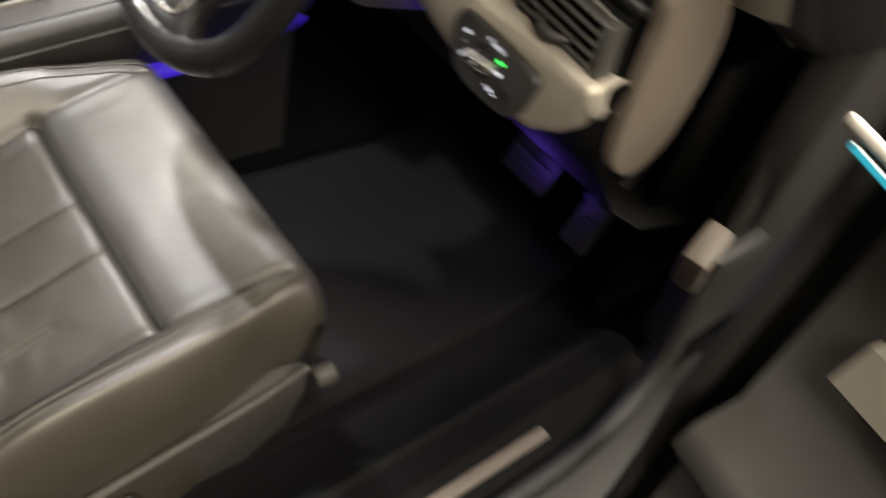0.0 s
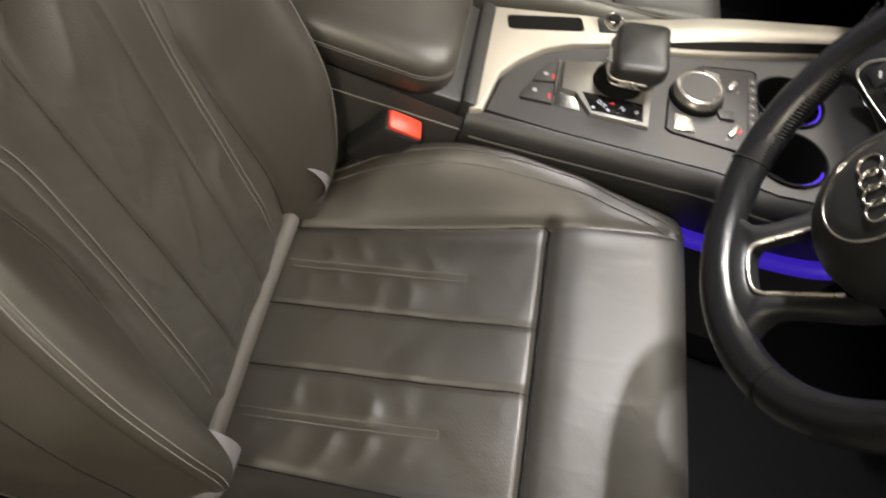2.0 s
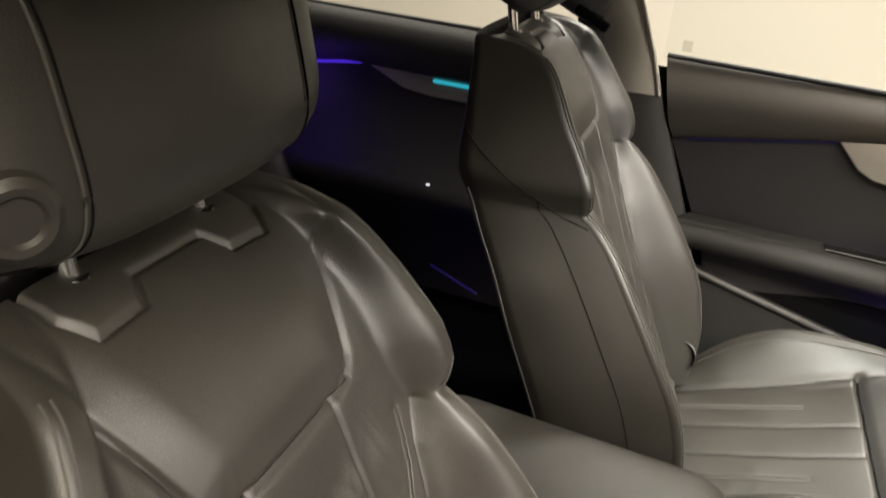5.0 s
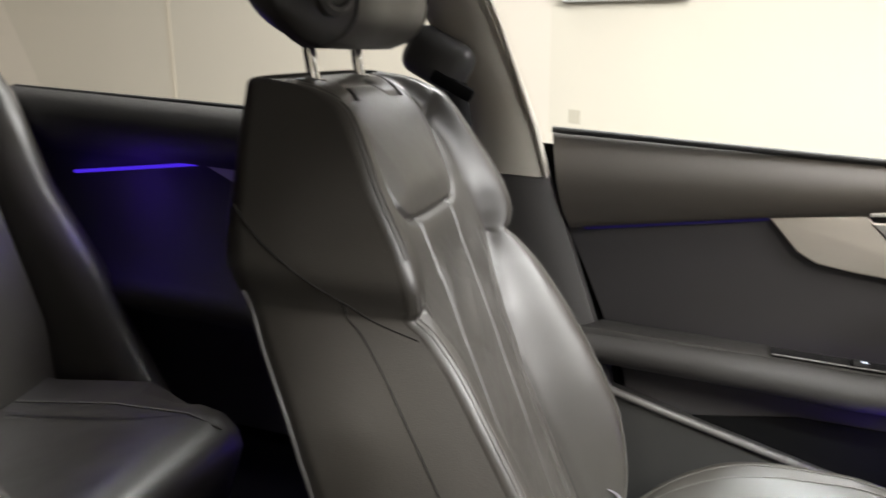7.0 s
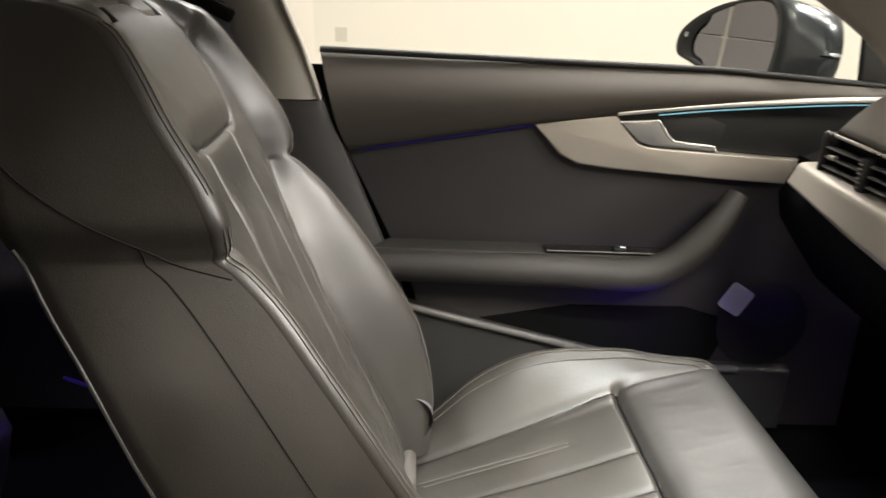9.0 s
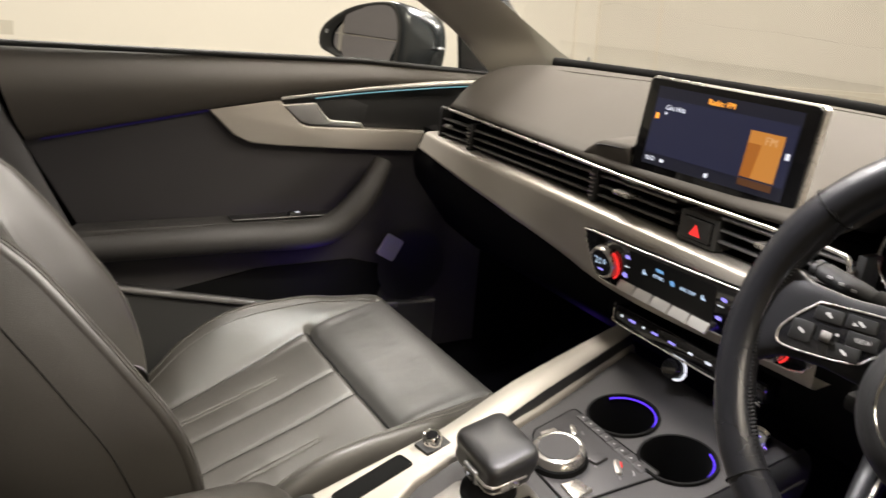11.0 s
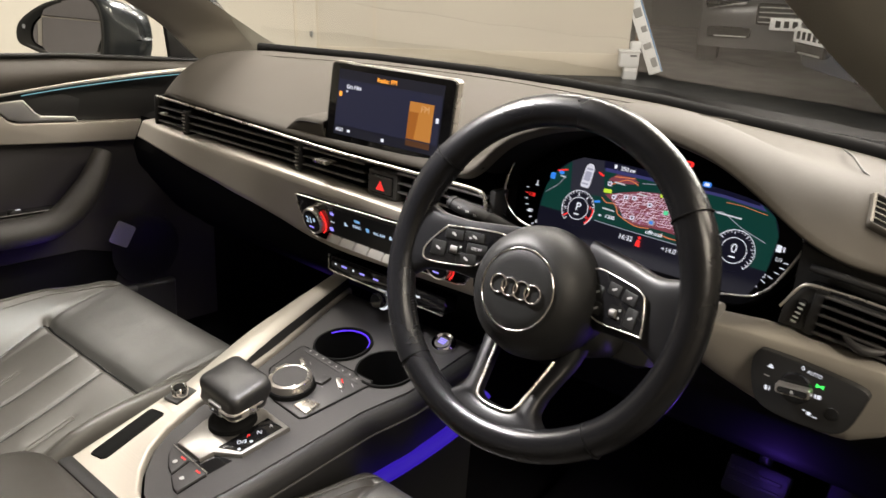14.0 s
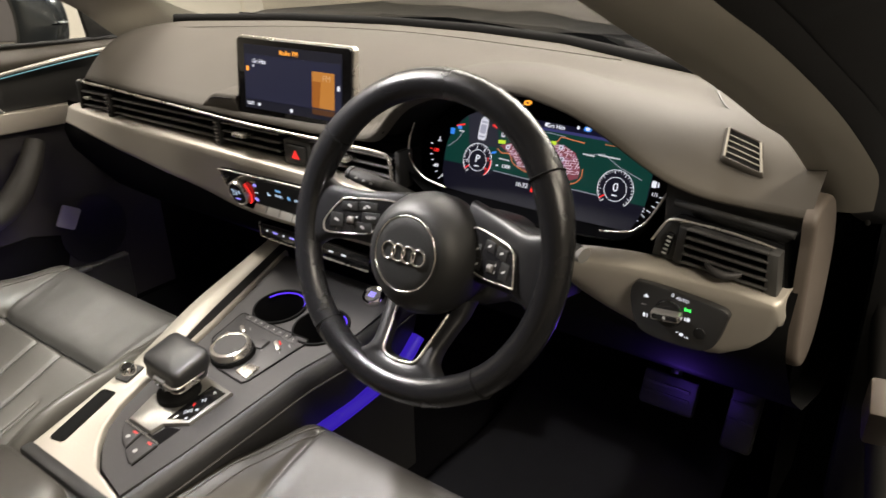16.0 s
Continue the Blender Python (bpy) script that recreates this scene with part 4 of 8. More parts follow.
# infotainment screen
scr = thing("infotainment_screen", "freestanding wide screen showing the radio page in dark blue", "screen")
SCR = pose(-0.002, 0.203, 0.924, 84, 0, 2)                       # u right, v up, third axis to the seats
prism("casing", rounded(0.244, 0.124, 0.008), 0.010, SCR @ Matrix.Translation((0, 0, -0.012)), SATIN, scr, 0.003, "satin silver casing")
prism("front_glass", rounded(0.2385, 0.1185, 0.007), 0.003, SCR @ Matrix.Translation((0, 0, -0.0025)), GLOSS_BLACK, scr, 0.001, "gloss black bezel")
prism("display", rounded(0.204, 0.097, 0.001), 0.0004, SCR @ Matrix.Translation((0, 0.002, 0.0007)), SCREEN_BG, scr, 0)
prism("display_shade", [(-0.100, 0.034), (0.100, 0.034), (0.100, -0.034), (-0.100, -0.034)], 0.0003, SCR @ Matrix.Translation((0, 0.002, 0.0012)), SCREEN_BLUE, scr, 0)
text("heading", "Radio: FM", 0.0095, SCR @ Matrix.Translation((-0.004, 0.0425, 0.0015)), ORANGE_GLOW, scr)
text("station", "Grt Hits", 0.0090, SCR @ Matrix.Translation((-0.083, 0.026, 0.0020)), WHITE_INK, scr, "LEFT")
text("clock", "10:32", 0.0075, SCR @ Matrix.Translation((-0.098, -0.039, 0.0020)), WHITE_INK, scr, "LEFT")
prism("cover_art", [(-0.022, -0.026), (0.022, -0.026), (0.022, 0.026), (-0.022, 0.026)], 0.0004, SCR @ Matrix.Translation((0.066, -0.004, 0.0016)), glow("cover_art_orange", (0.62, 0.24, 0.04), 0.9), scr, 0, "orange album cover picture")
prism("cover_shade", [(-0.022, -0.026), (-0.008, -0.026), (-0.004, 0.012), (-0.022, 0.012)], 0.0004, SCR @ Matrix.Translation((0.066, -0.004, 0.0019)), glow("cover_art_dark", (0.42, 0.13, 0.015), 0.9), scr, 0)
prism("cover_mirror", [(-0.022, -0.036), (0.022, -0.036), (0.022, -0.028), (-0.022, -0.028)], 0.0004, SCR @ Matrix.Translation((0.066, -0.004, 0.0019)), glow("cover_art_mirror", (0.10, 0.035, 0.01), 0.9), scr, 0)
text("cover_letters", "FM", 0.013, SCR @ Matrix.Translation((0.073, 0.013, 0.0024)), glow("cover_art_pale", (0.75, 0.40, 0.16), 0.9), scr)
for x, y_, w, h, m in ((-0.094, 0.014, 0.005, 0.007, ORANGE_GLOW), (0.096, 0.002, 0.005, 0.007, WHITE_INK), (-0.07, -0.039, 0.006, 0.004, WHITE_INK), (0.0, -0.041, 0.005, 0.005, WHITE_INK), (-0.081, 0.019, 0.003, 0.003, WHITE_INK)):
    prism("symbol", [(-w / 2, -h / 2), (w / 2, -h / 2), (w / 2, h / 2), (-w / 2, h / 2)], 0.0004, SCR @ Matrix.Translation((x, y_, 0.0016)), m, scr, 0)
box("foot", (0, 0.225, 0.868), (0.16, 0.05, 0.03), BLACK_PLASTIC, scr, 0.01)
hood = thing("screen_plinth", "low moulded plinth beside the screen on the dashboard", "trim")
front_ = [(-0.219, 0.190, 0.866), (-0.206, 0.190, 0.876), (-0.190, 0.190, 0.887), (-0.178, 0.190, 0.8905), (-0.155, 0.190, 0.892), (-0.135, 0.190, 0.893), (-0.124, 0.190, 0.893)]
grid("plinth", [[(x, y + 0.004, 0.858) for x, y, z in front_], [(x, y, z - 0.006) for x, y, z in front_], [(x, y + 0.002, z - 0.001) for x, y, z in front_], [(x, y + 0.007, z + 0.001) for x, y, z in front_], [(x + 0.006, y + 0.04, z + 0.006) for x, y, z in front_], [(x + 0.012, y + 0.11, z + 0.006) for x, y, z in front_]], SOFT_DASH, hood)
tube("plinth_seam", [(x + 0.001, y - 0.0006, z - 0.005) for x, y, z in front_[2:6]], 0.0011, BLACK_PLASTIC, hood, seg=5)

# instrument cluster
clus = thing("instrument_cluster", "digital instrument cluster showing a map and two round dials", "instrument cluster")
CLU = pose(0.395, 0.262, 0.848, 74, 0, 0)
BEZEL = [(v.x, v.y) for v in spline([(-0.196, -0.03, 0), (-0.197, 0.02, 0), (-0.178, 0.06, 0), (-0.13, 0.094, 0), (-0.05, 0.112, 0), (0.06, 0.112, 0), (0.13, 0.092, 0), (0.172, 0.055, 0), (0.185, 0.018, 0), (0.180, -0.012, 0), (0.155, -0.052, 0), (0.12, -0.070, 0), (0.0, -0.074, 0), (-0.12, -0.072, 0), (-0.168, -0.056, 0)], 4, True)]
prism("bezel", BEZEL[::-1] if sum(a[0] * b[1] - b[0] * a[1] for a, b in zip(BEZEL, BEZEL[1:])) < 0 else BEZEL, 0.004, CLU @ Matrix.Translation((0, 0, -0.006)), CLUSTER_BLACK, clus, 0.001, "black instrument surround")


def flat_art(name, polygons, h, mat, parent=None):
    """Printed or lit shapes lying in the display: many outlines (u, v) in one sheet."""
    verts, faces = [], []
    for poly in polygons:
        area = sum(a[0] * b[1] - b[0] * a[1] for a, b in zip(poly, poly[1:] + poly[:1]))
        poly = poly if area > 0 else poly[::-1]
        faces.append(tuple(range(len(verts), len(verts) + len(poly))))
        verts += [CLU @ Vector((a, b, h)) for a, b in poly]
    return mesh_object(name, verts, faces, mat, parent or clus, smooth=False)


def stroke(points, w):
    """Thin quads along a broken line."""
    out = []
    for (ax, ay), (bx, by) in zip(points, points[1:]):
        d = math.hypot(bx - ax, by - ay) or 1e-9
        nx, ny = -(by - ay) / d * w, (bx - ax) / d * w
        out.append([(ax - nx, ay - ny), (bx - nx, by - ny), (bx + nx, by + ny), (ax + nx, ay + ny)])
    return out


def moved(outline, x, y_, turn=0.0):
    c, s_ = math.cos(radians(turn)), math.sin(radians(turn))
    return [(x + a * c - b * s_, y_ + a * s_ + b * c) for a, b in outline]


MAP_LAND = glow("map_land", (0.004, 0.046, 0.036), 0.9)
MAP_NIGHT = glow("map_night_sky", (0.006, 0.006, 0.022), 1.0)
MAP_SKY = glow("map_sky", (0.045, 0.045, 0.16), 1.0)
MAP_TOWN = glow("map_town", (0.23, 0.055, 0.075), 1.0)
MAP_ROAD = glow("map_road", (0.78, 0.60, 0.70), 1.0)
MAP_MAIN = glow("map_main_road", (0.80, 0.24, 0.09), 0.9)
MAP_PANEL = glow("map_dark_panel", (0.006, 0.006, 0.014), 1.0)
MAP_GREY = glow("map_grey_panel", (0.026, 0.026, 0.038), 1.0)
MAP_PIN = glow("map_yellow_pin", (0.60, 0.85, 0.05), 1.0)
MAP_BLUE = glow("map_blue", (0.04, 0.25, 0.85), 1.0)
DIM_LINE = glow("dim_white_line", (0.35, 0.36, 0.42), 1.0)
shape = [(v.x, v.y) for v in spline([(-0.150, -0.045, 0), (-0.155, -0.015, 0), (-0.153, 0.010, 0), (-0.145, 0.030, 0), (-0.124, 0.051, 0), (-0.084, 0.0600, 0), (0.0, 0.0590, 0), (0.08, 0.0560, 0), (0.122, 0.050, 0), (0.142, 0.038, 0), (0.151, 0.018, 0), (0.150, -0.015, 0), (0.138, -0.050, 0), (0.12, -0.056, 0), (0.0, -0.056, 0), (-0.13, -0.054, 0)], 4, True)]
flat_art("display", [shape], 0.0002, MAP_PANEL)
flat_art("map_land", [[(-0.154, -0.016), (-0.069, -0.0165), (0.061, -0.0198), (0.149, -0.022), (0.151, 0.018), (0.142, 0.038), (0.127, 0.0475), (0.08, 0.0505), (0.0, 0.0505), (-0.07, 0.0495), (-0.124, 0.0505), (-0.145, 0.030), (-0.153, 0.010)]], 0.0005, MAP_LAND)
flat_art("map_sky", [[(-0.074, 0.047), (0.0, 0.0475), (0.08, 0.0470), (0.132, 0.0420), (0.124, 0.0485), (0.08, 0.0535), (0.0, 0.0545), (-0.076, 0.0555)]], 0.0008, MAP_SKY)
flat_art("map_night", [[(-0.076, 0.0515), (0.0, 0.0512), (0.08, 0.0505), (0.124, 0.0465), (0.12, 0.0505), (0.08, 0.0560), (0.0, 0.0590), (-0.080, 0.0598)]], 0.0011, MAP_NIGHT)
flat_art("separator", stroke([(-0.070, -0.0165), (-0.022, -0.0183), (0.061, -0.0198), (0.095, -0.0205)], 0.00045), 0.0013, DIM_LINE)
flat_art("status_panel", [[(-0.1235, 0.0510), (-0.1075, 0.0585), (-0.0783, 0.0590), (-0.0654, 0.0150), (-0.1150, 0.0125)]], 0.0014, MAP_GREY)
rng = random.Random(5)
town_edge = [(-0.066, 0.018), (-0.052, 0.0225), (-0.0375, 0.0266), (-0.02, 0.032), (-0.0003, 0.0345), (0.018, 0.0345), (0.0323, 0.0325), (0.047, 0.026), (0.0535, 0.018), (0.058, 0.006), (0.0557, -0.004), (0.045, -0.0085), (0.0324, -0.0075), (0.010, -0.0085), (-0.0190, -0.0090), (-0.032, -0.004), (-0.0397, 0.0025), (-0.050, 0.010)]
flat_art("town_area", [[(a + rng.uniform(-0.0015, 0.0015), b + rng.uniform(-0.001, 0.001)) for a, b in town_edge], moved([(-0.022, -0.004), (-0.008, -0.006), (0.012, -0.003), (0.020, 0.001), (0.006, 0.005), (-0.012, 0.005)], -0.044, 0.0415)], 0.0017, MAP_TOWN)


def inside(x, y_, poly):
    hit = False
    for (ax, ay), (bx, by) in zip(poly, poly[1:] + poly[:1]):
        if (ay > y_) != (by > y_) and x < (bx - ax) * (y_ - ay) / (by - ay) + ax:
            hit = not hit
    return hit


nodes = {}
for i in range(30):
    for j in range(15):
        x, y_ = -0.068 + 0.0044 * i + 0.0016 * j, -0.011 + 0.0033 * j + 0.0004 * i
        nodes[i, j] = (x + rng.uniform(-0.0013, 0.0013), y_ + rng.uniform(-0.001, 0.001))
streets, lanes = [], []
for (i, j), p in nodes.items():
    for q_ in ((i + 1, j), (i, j + 1)):
        if q_ in nodes and inside(*p, town_edge) and inside(*nodes[q_], town_edge) and rng.random() < 0.74:
            (streets if rng.random() < 0.72 else lanes).extend(stroke([p, nodes[q_]], rng.choice((0.00032, 0.00042, 0.0006))))
flat_art("street_net", streets, 0.0020, MAP_ROAD)
flat_art("lane_net", lanes, 0.0020, glow("map_lane", (0.42, 0.20, 0.30), 1.0))
flat_art("block_pattern", [moved(rounded(rng.uniform(0.002, 0.005), rng.uniform(0.0015, 0.003), 0.0004, 1), *rng.choice([n for n in nodes.values() if inside(*n, town_edge)]), rng.uniform(-20, 60)) for _ in range(46)], 0.0019, glow("map_block", (0.45, 0.27, 0.42), 1.0))
roads = [[(-0.068, 0.014), (-0.060, 0.009), (-0.050, 0.010), (-0.044, 0.004), (-0.040, -0.002), (-0.026, -0.0075), (-0.012, -0.0105), (0.004, -0.009)], [(0.018, -0.012), (0.032, -0.0145), (0.050, -0.0125), (0.060, -0.004), (0.061, 0.008)],
         [(0.012, 0.033), (0.020, 0.037), (0.024, 0.0425), (0.040, 0.0415), (0.058, 0.040)], [(-0.063, 0.030), (-0.052, 0.037), (-0.041, 0.042), (-0.030, 0.041), (-0.024, 0.0385)], [(-0.058, 0.043), (-0.044, 0.0445), (-0.030, 0.046)]]
flat_art("far_orange_road", stroke([(0.085, 0.0425), (0.105, 0.0425), (0.134, 0.0385)], 0.00035), 0.0023, MAP_MAIN)
for line in roads:
    flat_art("main_road", stroke([(v.x, v.y) for v in spline([(a, b, 0) for a, b in line], 4)], 0.00065), 0.0023, MAP_MAIN)
for line in ([(-0.02, 0.042), (0.005, 0.0455), (0.03, 0.044)], [(0.062, 0.026), (0.085, 0.031), (0.11, 0.018), (0.14, 0.008)], [(-0.150, 0.004), (-0.135, 0.016), (-0.126, 0.030)]):
    flat_art("far_road", stroke(line, 0.0004), 0.0023, DIM_LINE)
for x, y_ in ((-0.0625, 0.0235), (0.0125, 0.0335)):
    flat_art("map_sign", [moved(rounded(0.0115, 0.0050, 0.001, 2), x, y_, 4)], 0.0026, MAP_PIN)
MAP_WHITE = glow("map_white_symbol", (0.75, 0.72, 0.85), 1.0)
for x, y_ in ((-0.0520, 0.0180), (-0.0360, 0.0215), (-0.0250, 0.0225), (-0.0030, 0.0185), (0.026, 0.0300), (-0.0210, -0.0015), (0.030, 0.0155), (0.0385, -0.0035), (-0.062, 0.033)):
    symbol = flat_art("map_symbol", [moved(rounded(0.0062, 0.0058, 0.0012, 2), x, y_, 4)], 0.0026, MAP_WHITE)
    flat_art("symbol_ink", [moved(rounded(0.0026, 0.0026, 0.001, 2), x, y_)], 0.0028, MAP_PANEL, symbol)
flat_art("map_marker", [moved(rounded(0.0090, 0.0066, 0.003, 4), 0.0050, -0.0015)], 0.0026, DIM_LINE)
for w, h, x, y_, turn in ((0.0048, 0.0038, 0.0050, -0.0015, 0), (0.0075, 0.0085, -0.1450, 0.0265, 0), (0.0075, 0.0045, -0.1335, 0.0330, 0), (0.0085, 0.0030, -0.0725, 0.0075, 15)):
    flat_art("map_blue_sign", [moved(rounded(w, h, 0.001, 2), x, y_, turn)], 0.0029, MAP_BLUE)
flat_art("map_marker_green", [moved(rounded(0.0060, 0.0055, 0.002, 3), 0.0195, 0.0140)], 0.0029, glow("map_green", (0.10, 0.75, 0.35), 1.0))
flat_art("map_red_road", stroke([(-0.140, 0.0345), (-0.126, 0.0385)], 0.0011) + stroke([(-0.0810, 0.0440), (-0.0735, 0.0405)], 0.0013), 0.0024, RED_GLOW)
MAP_LABEL = glow("map_label", (0.62, 0.63, 0.66), 1.0)
for x, y_, w in ((-0.055, 0.0010, 0.017), (-0.016, 0.0285, 0.013), (-0.049, 0.0360, 0.015), (0.093, 0.0285, 0.030), (0.066, 0.0265, 0.016), (-0.130, 0.0285, 0.008)):
    flat_art("name_bar", [moved([(-w / 2, -0.0009), (w / 2, -0.0009), (w / 2, 0.0009), (-w / 2, 0.0009)], x, y_, -2)], 0.0026, MAP_LABEL)
flat_art("car_picture", [moved([(v.x, v.y) for v in spline([(-0.0062, -0.014, 0), (-0.0066, 0.0, 0), (-0.0058, 0.012, 0), (0, 0.0160, 0), (0.0058, 0.012, 0), (0.0066, 0.0, 0), (0.0062, -0.014, 0), (0, -0.0155, 0)], 4, True)], -0.0955, 0.0365, -3)], 0.0017, glow("car_picture_white", (0.72, 0.72, 0.80), 1.0))
flat_art("car_roof", [moved(rounded(0.0092, 0.0120, 0.002, 3), -0.0955, 0.0360, -3), moved(rounded(0.0090, 0.0026, 0.001, 2), -0.0950, 0.0455, -3), moved(rounded(0.0090, 0.0022, 0.001, 2), -0.0962, 0.0258, -3)], 0.0020, glow("car_picture_grey", (0.40, 0.40, 0.50), 1.0))
for cx, cy, r0, words in ((-0.0965, -0.0072, 0.0232, "P"), (0.1090, -0.0085, 0.0236, "0")):
    dial = lathe("dial_face", [(0, 0.0005), (r0, 0.0005), (r0 + 0.0002, 0)], CLU @ Matrix.Translation((cx, cy, 0.0026)), MAP_PANEL, clus, 48)
    for r, span in ((r0, (-50, 230)), (r0 * 0.62, (0, 360))):
        tube("dial_ring", [CLU @ Vector((cx + r * math.cos(radians(a)), cy + r * math.sin(radians(a)), 0.0034)) for a in np.linspace(*span, 60)], 0.00042, WHITE_INK, dial, False, 4)
    marks, red = [], []
    for k in range(27):
        a = radians(228 - 276 * k / 26)
        p, q_ = ((cx + r * math.cos(a), cy + r * math.sin(a)) for r in (r0 * (0.80 if k % 4 == 0 else 0.88), r0 * 0.97))
        (red if words == "P" and k > 20 else marks).extend(stroke([p, q_], 0.0004))
    flat_art("dial_marks", marks, 0.0034, WHITE_INK, dial)
    if red:
        arc_ = [(cx + r0 * 0.95 * math.cos(radians(a)), cy + r0 * 0.95 * math.sin(radians(a))) for a in range(10, -52, -4)]
        flat_art("red_zone", red + stroke(arc_, 0.0009), 0.0035, RED_GLOW, dial)
        for k, n_ in enumerate("123456"):
            a = radians(190 - 44 * k)
            text("dial_number", n_, 0.0055, CLU @ Matrix.Translation((cx + r0 * 0.75 * math.cos(a), cy + r0 * 0.75 * math.sin(a), 0.0034)), WHITE_INK if k < 4 else RED_GLOW, dial)
    p, q_ = (CLU @ Vector((cx + r * math.cos(radians(216)), cy + r * math.sin(radians(216)), 0.0036)) for r in (r0 * 0.66, r0 * 0.98))
    tube("needle", [p, q_], 0.0009, RED_GLOW, dial, seg=4)
    text("gear_letter", words, 0.0150, CLU @ Matrix.Translation((cx, cy + 0.002, 0.0034)), WHITE_INK, dial)
    flat_art("unit_bar", [moved([(-0.0036, -0.0009), (0.0036, -0.0009), (0.0036, 0.0009), (-0.0036, 0.0009)], cx, cy - 0.0075)], 0.0034, WHITE_INK, dial)
for words, x, y_, s, m in (("16:32", -0.0220, -0.0275, 0.0088, WHITE_INK), ("+14.0°C", 0.0400, -0.0285, 0.0082, WHITE_INK), ("250 mi", -0.0430, 0.0545, 0.0072, WHITE_INK), ("Grt Hits", 0.0140, 0.0545, 0.0078, WHITE_INK), ("offroad", 0.0120, -0.0135, 0.0075, WHITE_INK), ("120ft", -0.0500, -0.0080, 0.0068, WHITE_INK)):
    text("lettering", words, s, CLU @ Matrix.Translation((x, y_, 0.0030)), m, clus)
flat_art("lit_symbol", [moved(rounded(0.0105, 0.0062, 0.002, 3), 0.0585, 0.0575)], 0.0030, MAP_BLUE)
for w, h, x, y_ in ((0.0060, 0.0036, 0.0585, 0.0575), (0.0035, 0.0040, 0.0455, 0.0575), (0.0040, 0.0050, -0.0600, 0.0555), (0.0040, 0.0050, 0.0, 0.0555), (0.0035, 0.0025, -0.0640, -0.0085)):
    flat_art("small_symbol", [moved(rounded(w, h, 0.001, 2), x, y_)], 0.0032, WHITE_INK)
flat_art("belt_warning", [moved(rounded(0.0040, 0.0040, 0.002, 3), -0.0040, -0.0232), moved([(-0.0035, -0.0045), (0.0035, -0.0045), (0.0022, 0.0035), (-0.0022, 0.0035)], -0.0044, -0.0296)], 0.0030, RED_GLOW)
engine = [(-0.006, -0.003), (0.003, -0.003), (0.004, -0.001), (0.006, -0.001), (0.006, 0.0025), (0.004, 0.0025), (0.003, 0.0035), (-0.003, 0.0035), (-0.004, 0.0015), (-0.006, 0.0015)]
flat_art("engine_warning", [moved(engine, -0.0350, 0.0790)], -0.0012, ORANGE_GLOW)
flat_art("engine_warning_heart", [moved(rounded(0.0050, 0.0026, 0.001, 2), -0.0352, 0.0790)], -0.0009, MAP_PANEL)
flat_art("brake_warning", [moved(rounded(0.0115, 0.0068, 0.003, 4), 0.0293, 0.0770)], -0.0012, RED_GLOW)
flat_art("brake_warning_heart", [moved(rounded(0.0045, 0.0028, 0.001, 2), 0.0293, 0.0770)], -0.0009, MAP_PANEL)
# fuel and temperature scales at both sides
for k in range(7):
    a = k / 6
    flat_art("scale_mark", [moved([(-0.0024, -0.0005), (0.0024, -0.0005), (0.0024, 0.0005), (-0.0024, 0.0005)], -0.1815 + 0.022 * a * a, 0.004 - 0.046 * a, 40 * a * a)], -0.0016, RED_GLOW if k == 1 else WHITE_INK)
    flat_art("scale_mark", [moved([(-0.0028, -0.0005), (0.0028, -0.0005), (0.0028, 0.0005), (-0.0028, 0.0005)], 0.1660 - 0.032 * a ** 1.4, -0.008 - 0.038 * a, -45 * a)], -0.0016, WHITE_INK)
for words, x, y_, m in (("130", -0.172, -0.0045, RED_GLOW), ("80", -0.168, -0.0260, WHITE_INK), ("60", -0.153, -0.0380, WHITE_INK), ("1/1", 0.1575, -0.0060, WHITE_INK), ("1/2", 0.1450, -0.0270, WHITE_INK), ("R", 0.1270, -0.0330, RED_GLOW)):
    text("scale_number", words, 0.0068, CLU @ Matrix.Translation((x, y_, -0.0014)), m, clus)
flat_art("fuel_symbol", [moved(rounded(0.0060, 0.0080, 0.001, 3), 0.1545, 0.0060), moved(rounded(0.0020, 0.0060, 0.001, 2), 0.1600, 0.0060), moved(rounded(0.0016, 0.0050, 0.0005, 2), -0.1680, 0.0130), moved(rounded(0.0060, 0.0012, 0.0005, 2), -0.1680, 0.0095)], -0.0014, WHITE_INK)
flat_art("lit_warning", [moved(rounded(0.0090, 0.0046, 0.001, 3), 0.1290, -0.0425, -35)], -0.0014, RED_GLOW)
for line, h in (([(-0.120, 0.078), (-0.1516, 0.062), (-0.1790, 0.038), (-0.1870, 0.012), (-0.1860, -0.010), (-0.1754, -0.026), (-0.152, -0.041), (-0.113, -0.048)], 0.043), ([(0.1740, 0.034), (0.1835, 0.022), (0.1855, 0.008), (0.1690, -0.031), (0.1580, -0.044), (0.1460, -0.052), (0.111, -0.0585)], 0.030)):
    tube("chrome_rim", spline([CLU @ Vector((a, b, h)) for a, b in line], 6), 0.0015, SATIN, clus, seg=8, label="satin silver rim line")
